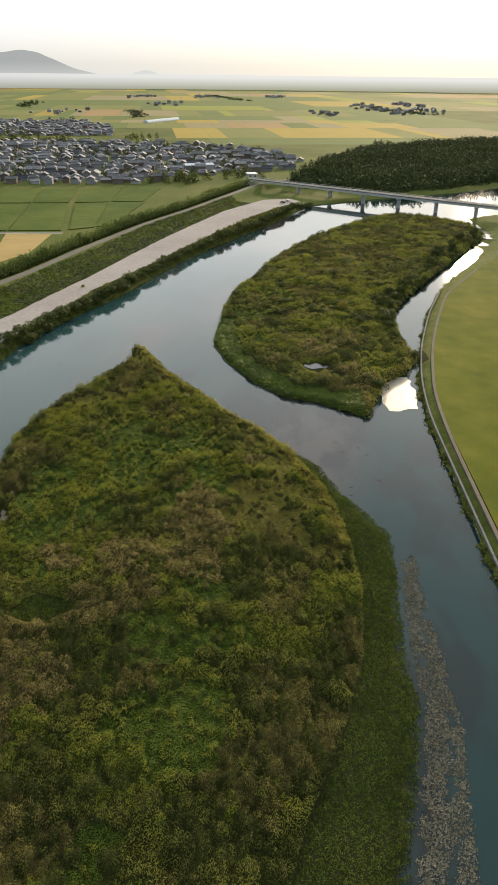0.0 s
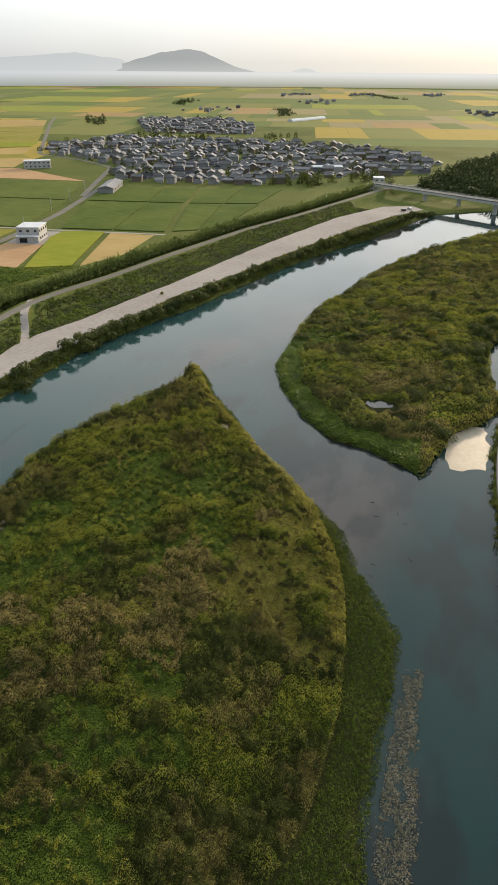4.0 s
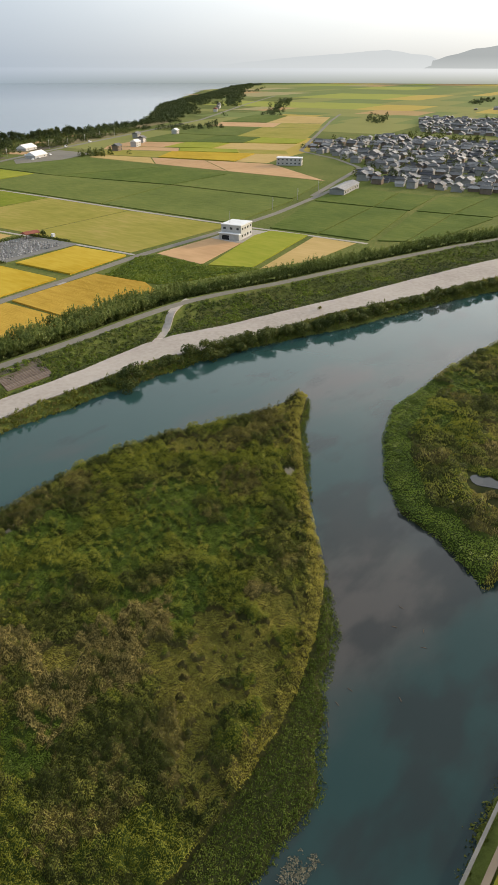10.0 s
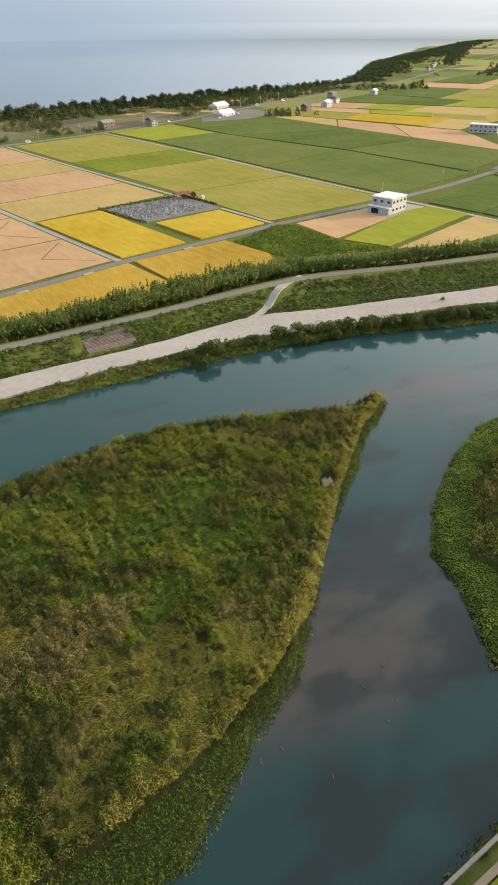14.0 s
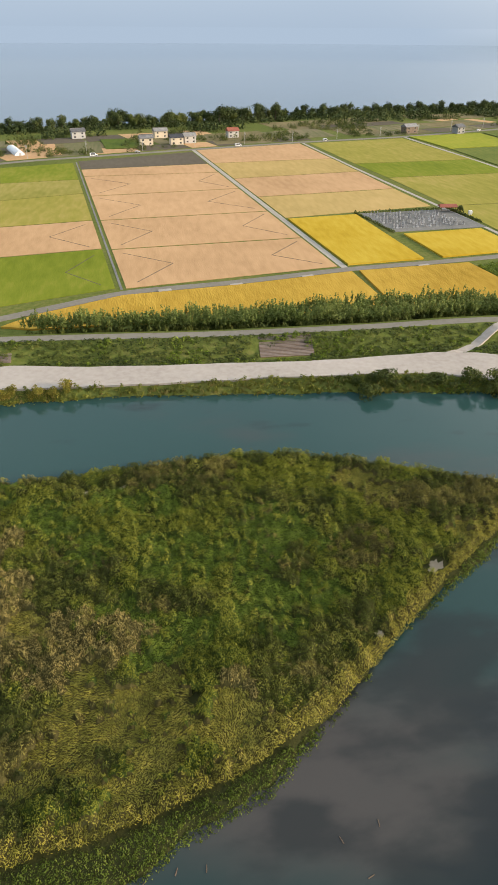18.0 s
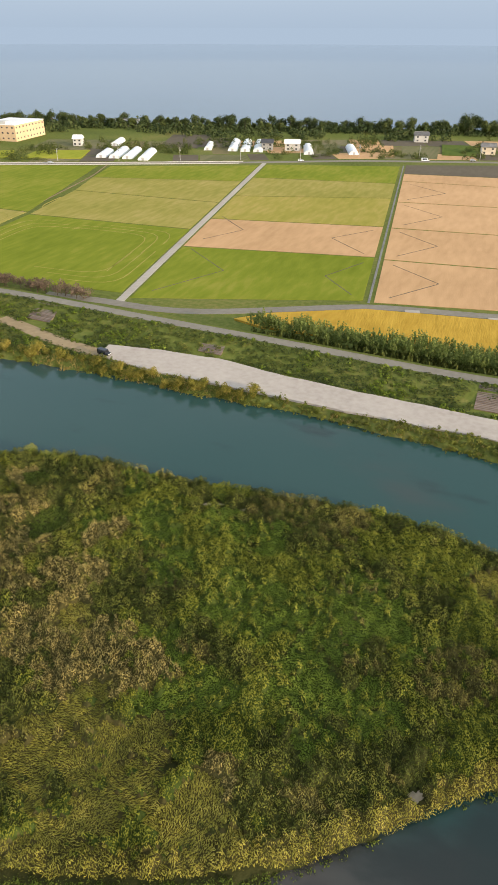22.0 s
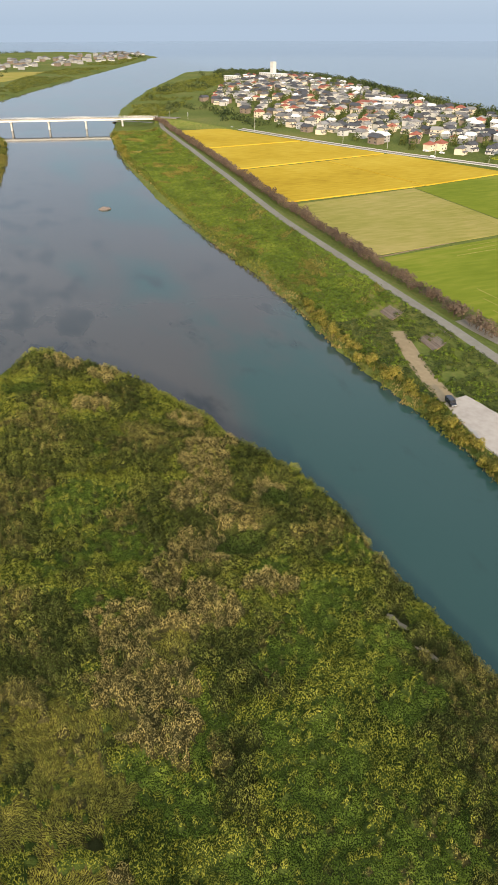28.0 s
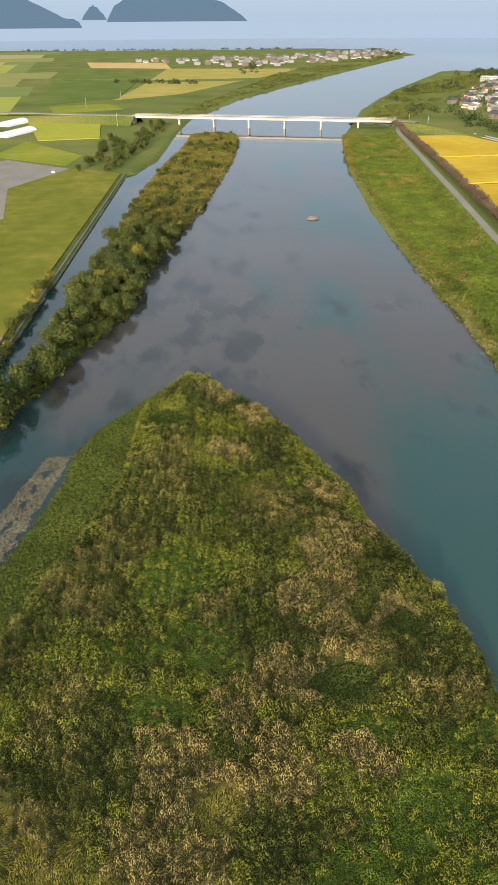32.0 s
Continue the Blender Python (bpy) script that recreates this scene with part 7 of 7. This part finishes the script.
# breakwater
strip("breakwater", [(1285, 1296), (1330, 1280), (1372, 1262)], 6, 0, M["darkconcrete"], "dark stone breakwater in the lake", "breakwater", flat=1.2)


# block revetments showing on the levee slope
def revetment(x, y, yaw, w, d, label):
    e = thing("revetment", Matrix.Translation((x, y, 4.05)) @ Matrix.Rotation(radians(yaw), 4, "Z") @ Matrix.Rotation(radians(27), 4, "X"), label, "revetment")
    bx("backing", (-w / 2, w / 2, -d / 2, d / 2, -1.0, 0.05), M["earth"], e)
    pl = box_mesh("plank", (-w / 2, w / 2, -0.2, 0.2, 0, 0.16), M["board"], 0.03)
    for i in range(int(d / 0.55)):
        shared("plank", pl, e, Matrix.Translation((0, -d / 2 + 0.3 + 0.55 * i, 0.05)))


revetment(33, 116.0, -2, 17, 8.5, "old brown slatted revetment on the levee slope")
revetment(-55, 122.3, -4, 8, 7, "small brown slatted revetment on the levee slope")
revetment(-121, 127, -5, 10, 8, "brown slatted revetment on the levee slope")
revetment(-148, 128.3, -4, 9, 8, "brown slatted revetment on the levee slope")
for px, py in ((26.5, 181), (57, 187.2), (110, 194.5), (-2, 178.3)):
    bx("slab", (-2.6, 2.6, -1.2, 1.2, 0, 0.32), M["track"], thing("culvert_slab", at(px, py, 12, 2.0), "pale concrete culvert slab by the farm road", "slab", "culvert slabs"))


# wheel marks at the ends of the cut plots
def marks(left, right):
    for a, b, c, d in zip(left, right, left[1:], right[1:]):
        a, b, c, d = arr(a), arr(b), arr(c), arr(d)
        for p, q, far_p, far_q in ((a, c, b, d), (b, d, a, c)):
            top, bot = q * 0.88 + p * 0.12 + (far_q - q) * 0.04, p * 0.88 + q * 0.12 + (far_p - p) * 0.05
            apex = (p + q) / 2 + ((far_p + far_q) / 2 - (p + q) / 2) * rng.uniform(0.2, 0.3)
            for s, t in ((top, apex), (apex, bot)):
                strip("wheel_mark", [tuple(s), tuple(t)], 0.45, 0, C["soil"], "dark wheel mark in the stubble", "wheel mark", 8.0, flat=2.165)


marks([xd(y, 2.5) for y in (182, 237, 292, 352, 415)], [xr(y, -3) for y in (198, 245, 301, 363, 419)])
marks([xw(y, 4) for y in (154, 231, 290)], [xd(y, -3) for y in (183, 236, 291)])

# pale straw swaths that follow the harvester's turns
def swaths(corner, a, b, first, gap, n):
    """Nested bent lines round a plot corner, towards the corners a and b."""
    corner, a, b = arr(corner), arr(a), arr(b)
    u, v = (a - corner) / np.hypot(*(a - corner)), (b - corner) / np.hypot(*(b - corner))
    for k in range(n):
        d = first + gap * k
        bend = corner + (u + v) * d
        la, lb = rng.uniform(0.3, 0.8) * np.hypot(*(a - corner)), rng.uniform(0.3, 0.8) * np.hypot(*(b - corner))
        strip("straw_swath", [tuple(bend + u * la * 0.8), tuple(bend + u * 4), tuple(bend + v * 4), tuple(bend + v * lb * 0.7)], 0.5, 0, C["straw"], "pale straw swath left on the stubble", "straw", 5.0, flat=2.17)


for cn, ca, cb in (((-125, 248), (-112, 160), (-216, 248)), ((-112, 162), (-124, 245), (-208, 160)), ((-135, 308), (-128, 258), (-224, 300)), ((-226, 258), (-232, 308), (-140, 262)), ((-216, 245), (-210, 160), (-128, 248)), ((-316, 168), (-328, 254), (-220, 164)), ((-222, 250), (-214, 160), (-322, 254))):
    swaths(cn, ca, cb, 3.0, 5.0, 3)

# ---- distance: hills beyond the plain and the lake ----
def haze_glow_mat(name, sunward, away, base=None, rise=70.0):
    """Far distance as a plain glow with the haze painted in: brighter towards the sun."""
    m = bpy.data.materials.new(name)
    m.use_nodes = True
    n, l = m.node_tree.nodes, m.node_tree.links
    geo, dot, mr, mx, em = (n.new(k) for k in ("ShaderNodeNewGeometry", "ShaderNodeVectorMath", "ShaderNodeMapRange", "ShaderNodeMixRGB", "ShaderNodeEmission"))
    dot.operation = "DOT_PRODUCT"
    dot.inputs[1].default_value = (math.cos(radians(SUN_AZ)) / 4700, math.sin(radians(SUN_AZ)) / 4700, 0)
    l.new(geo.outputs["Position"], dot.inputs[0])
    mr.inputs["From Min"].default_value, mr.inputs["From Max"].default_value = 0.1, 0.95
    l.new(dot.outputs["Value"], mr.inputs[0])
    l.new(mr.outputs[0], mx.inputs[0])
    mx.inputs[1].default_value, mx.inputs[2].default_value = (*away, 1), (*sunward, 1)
    # the painted haze also changes with height
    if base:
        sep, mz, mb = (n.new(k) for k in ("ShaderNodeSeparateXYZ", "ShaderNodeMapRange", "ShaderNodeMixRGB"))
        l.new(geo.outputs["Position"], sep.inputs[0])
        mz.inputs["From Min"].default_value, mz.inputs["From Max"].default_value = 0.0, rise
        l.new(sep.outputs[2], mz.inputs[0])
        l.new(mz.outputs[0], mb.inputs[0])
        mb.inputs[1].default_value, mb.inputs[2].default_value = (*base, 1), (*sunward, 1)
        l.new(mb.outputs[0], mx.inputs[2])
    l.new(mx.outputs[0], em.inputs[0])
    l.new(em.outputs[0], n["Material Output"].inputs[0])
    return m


M["hill"] = haze_glow_mat("far wooded hill, glowing with painted haze", (0.50, 0.51, 0.49), (0.115, 0.18, 0.25), (0.86, 0.86, 0.82), 150.0)
M["farhill"] = haze_glow_mat("very far hill, glowing with painted haze", (0.74, 0.75, 0.73), (0.44, 0.50, 0.56), (0.88, 0.88, 0.85), 150.0)
M["haze"] = haze_glow_mat("far lake and plain, glowing with painted haze", (0.90, 0.89, 0.85), (0.355, 0.44, 0.55), (0.40, 0.40, 0.28))
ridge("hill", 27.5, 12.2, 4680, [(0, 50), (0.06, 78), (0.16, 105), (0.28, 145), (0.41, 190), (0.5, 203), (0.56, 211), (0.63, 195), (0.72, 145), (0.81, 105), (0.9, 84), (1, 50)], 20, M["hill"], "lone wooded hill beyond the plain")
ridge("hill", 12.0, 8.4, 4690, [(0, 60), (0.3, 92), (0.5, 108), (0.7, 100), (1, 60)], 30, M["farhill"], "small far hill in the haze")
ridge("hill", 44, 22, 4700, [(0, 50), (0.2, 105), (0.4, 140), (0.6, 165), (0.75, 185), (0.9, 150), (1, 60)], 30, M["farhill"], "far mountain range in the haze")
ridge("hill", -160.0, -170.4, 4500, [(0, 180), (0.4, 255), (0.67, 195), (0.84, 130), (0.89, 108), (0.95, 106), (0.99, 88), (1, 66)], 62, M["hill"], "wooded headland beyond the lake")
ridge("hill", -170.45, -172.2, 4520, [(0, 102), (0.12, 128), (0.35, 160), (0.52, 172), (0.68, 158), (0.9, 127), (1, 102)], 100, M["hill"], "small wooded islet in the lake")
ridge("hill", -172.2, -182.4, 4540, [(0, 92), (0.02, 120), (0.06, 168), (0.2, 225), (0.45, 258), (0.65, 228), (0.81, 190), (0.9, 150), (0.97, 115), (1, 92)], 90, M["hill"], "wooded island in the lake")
# glowing ring in painted haze colours, standing in for the far distance
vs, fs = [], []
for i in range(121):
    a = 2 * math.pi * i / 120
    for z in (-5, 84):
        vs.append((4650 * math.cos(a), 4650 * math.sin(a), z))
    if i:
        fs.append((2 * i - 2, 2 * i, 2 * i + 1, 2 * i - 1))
tagged(new("backdrop", mesh_from("backdrop", vs, fs, [M["haze"]])), "glowing ring painted as hazy far shore and lake", "backdrop", kind="structure")
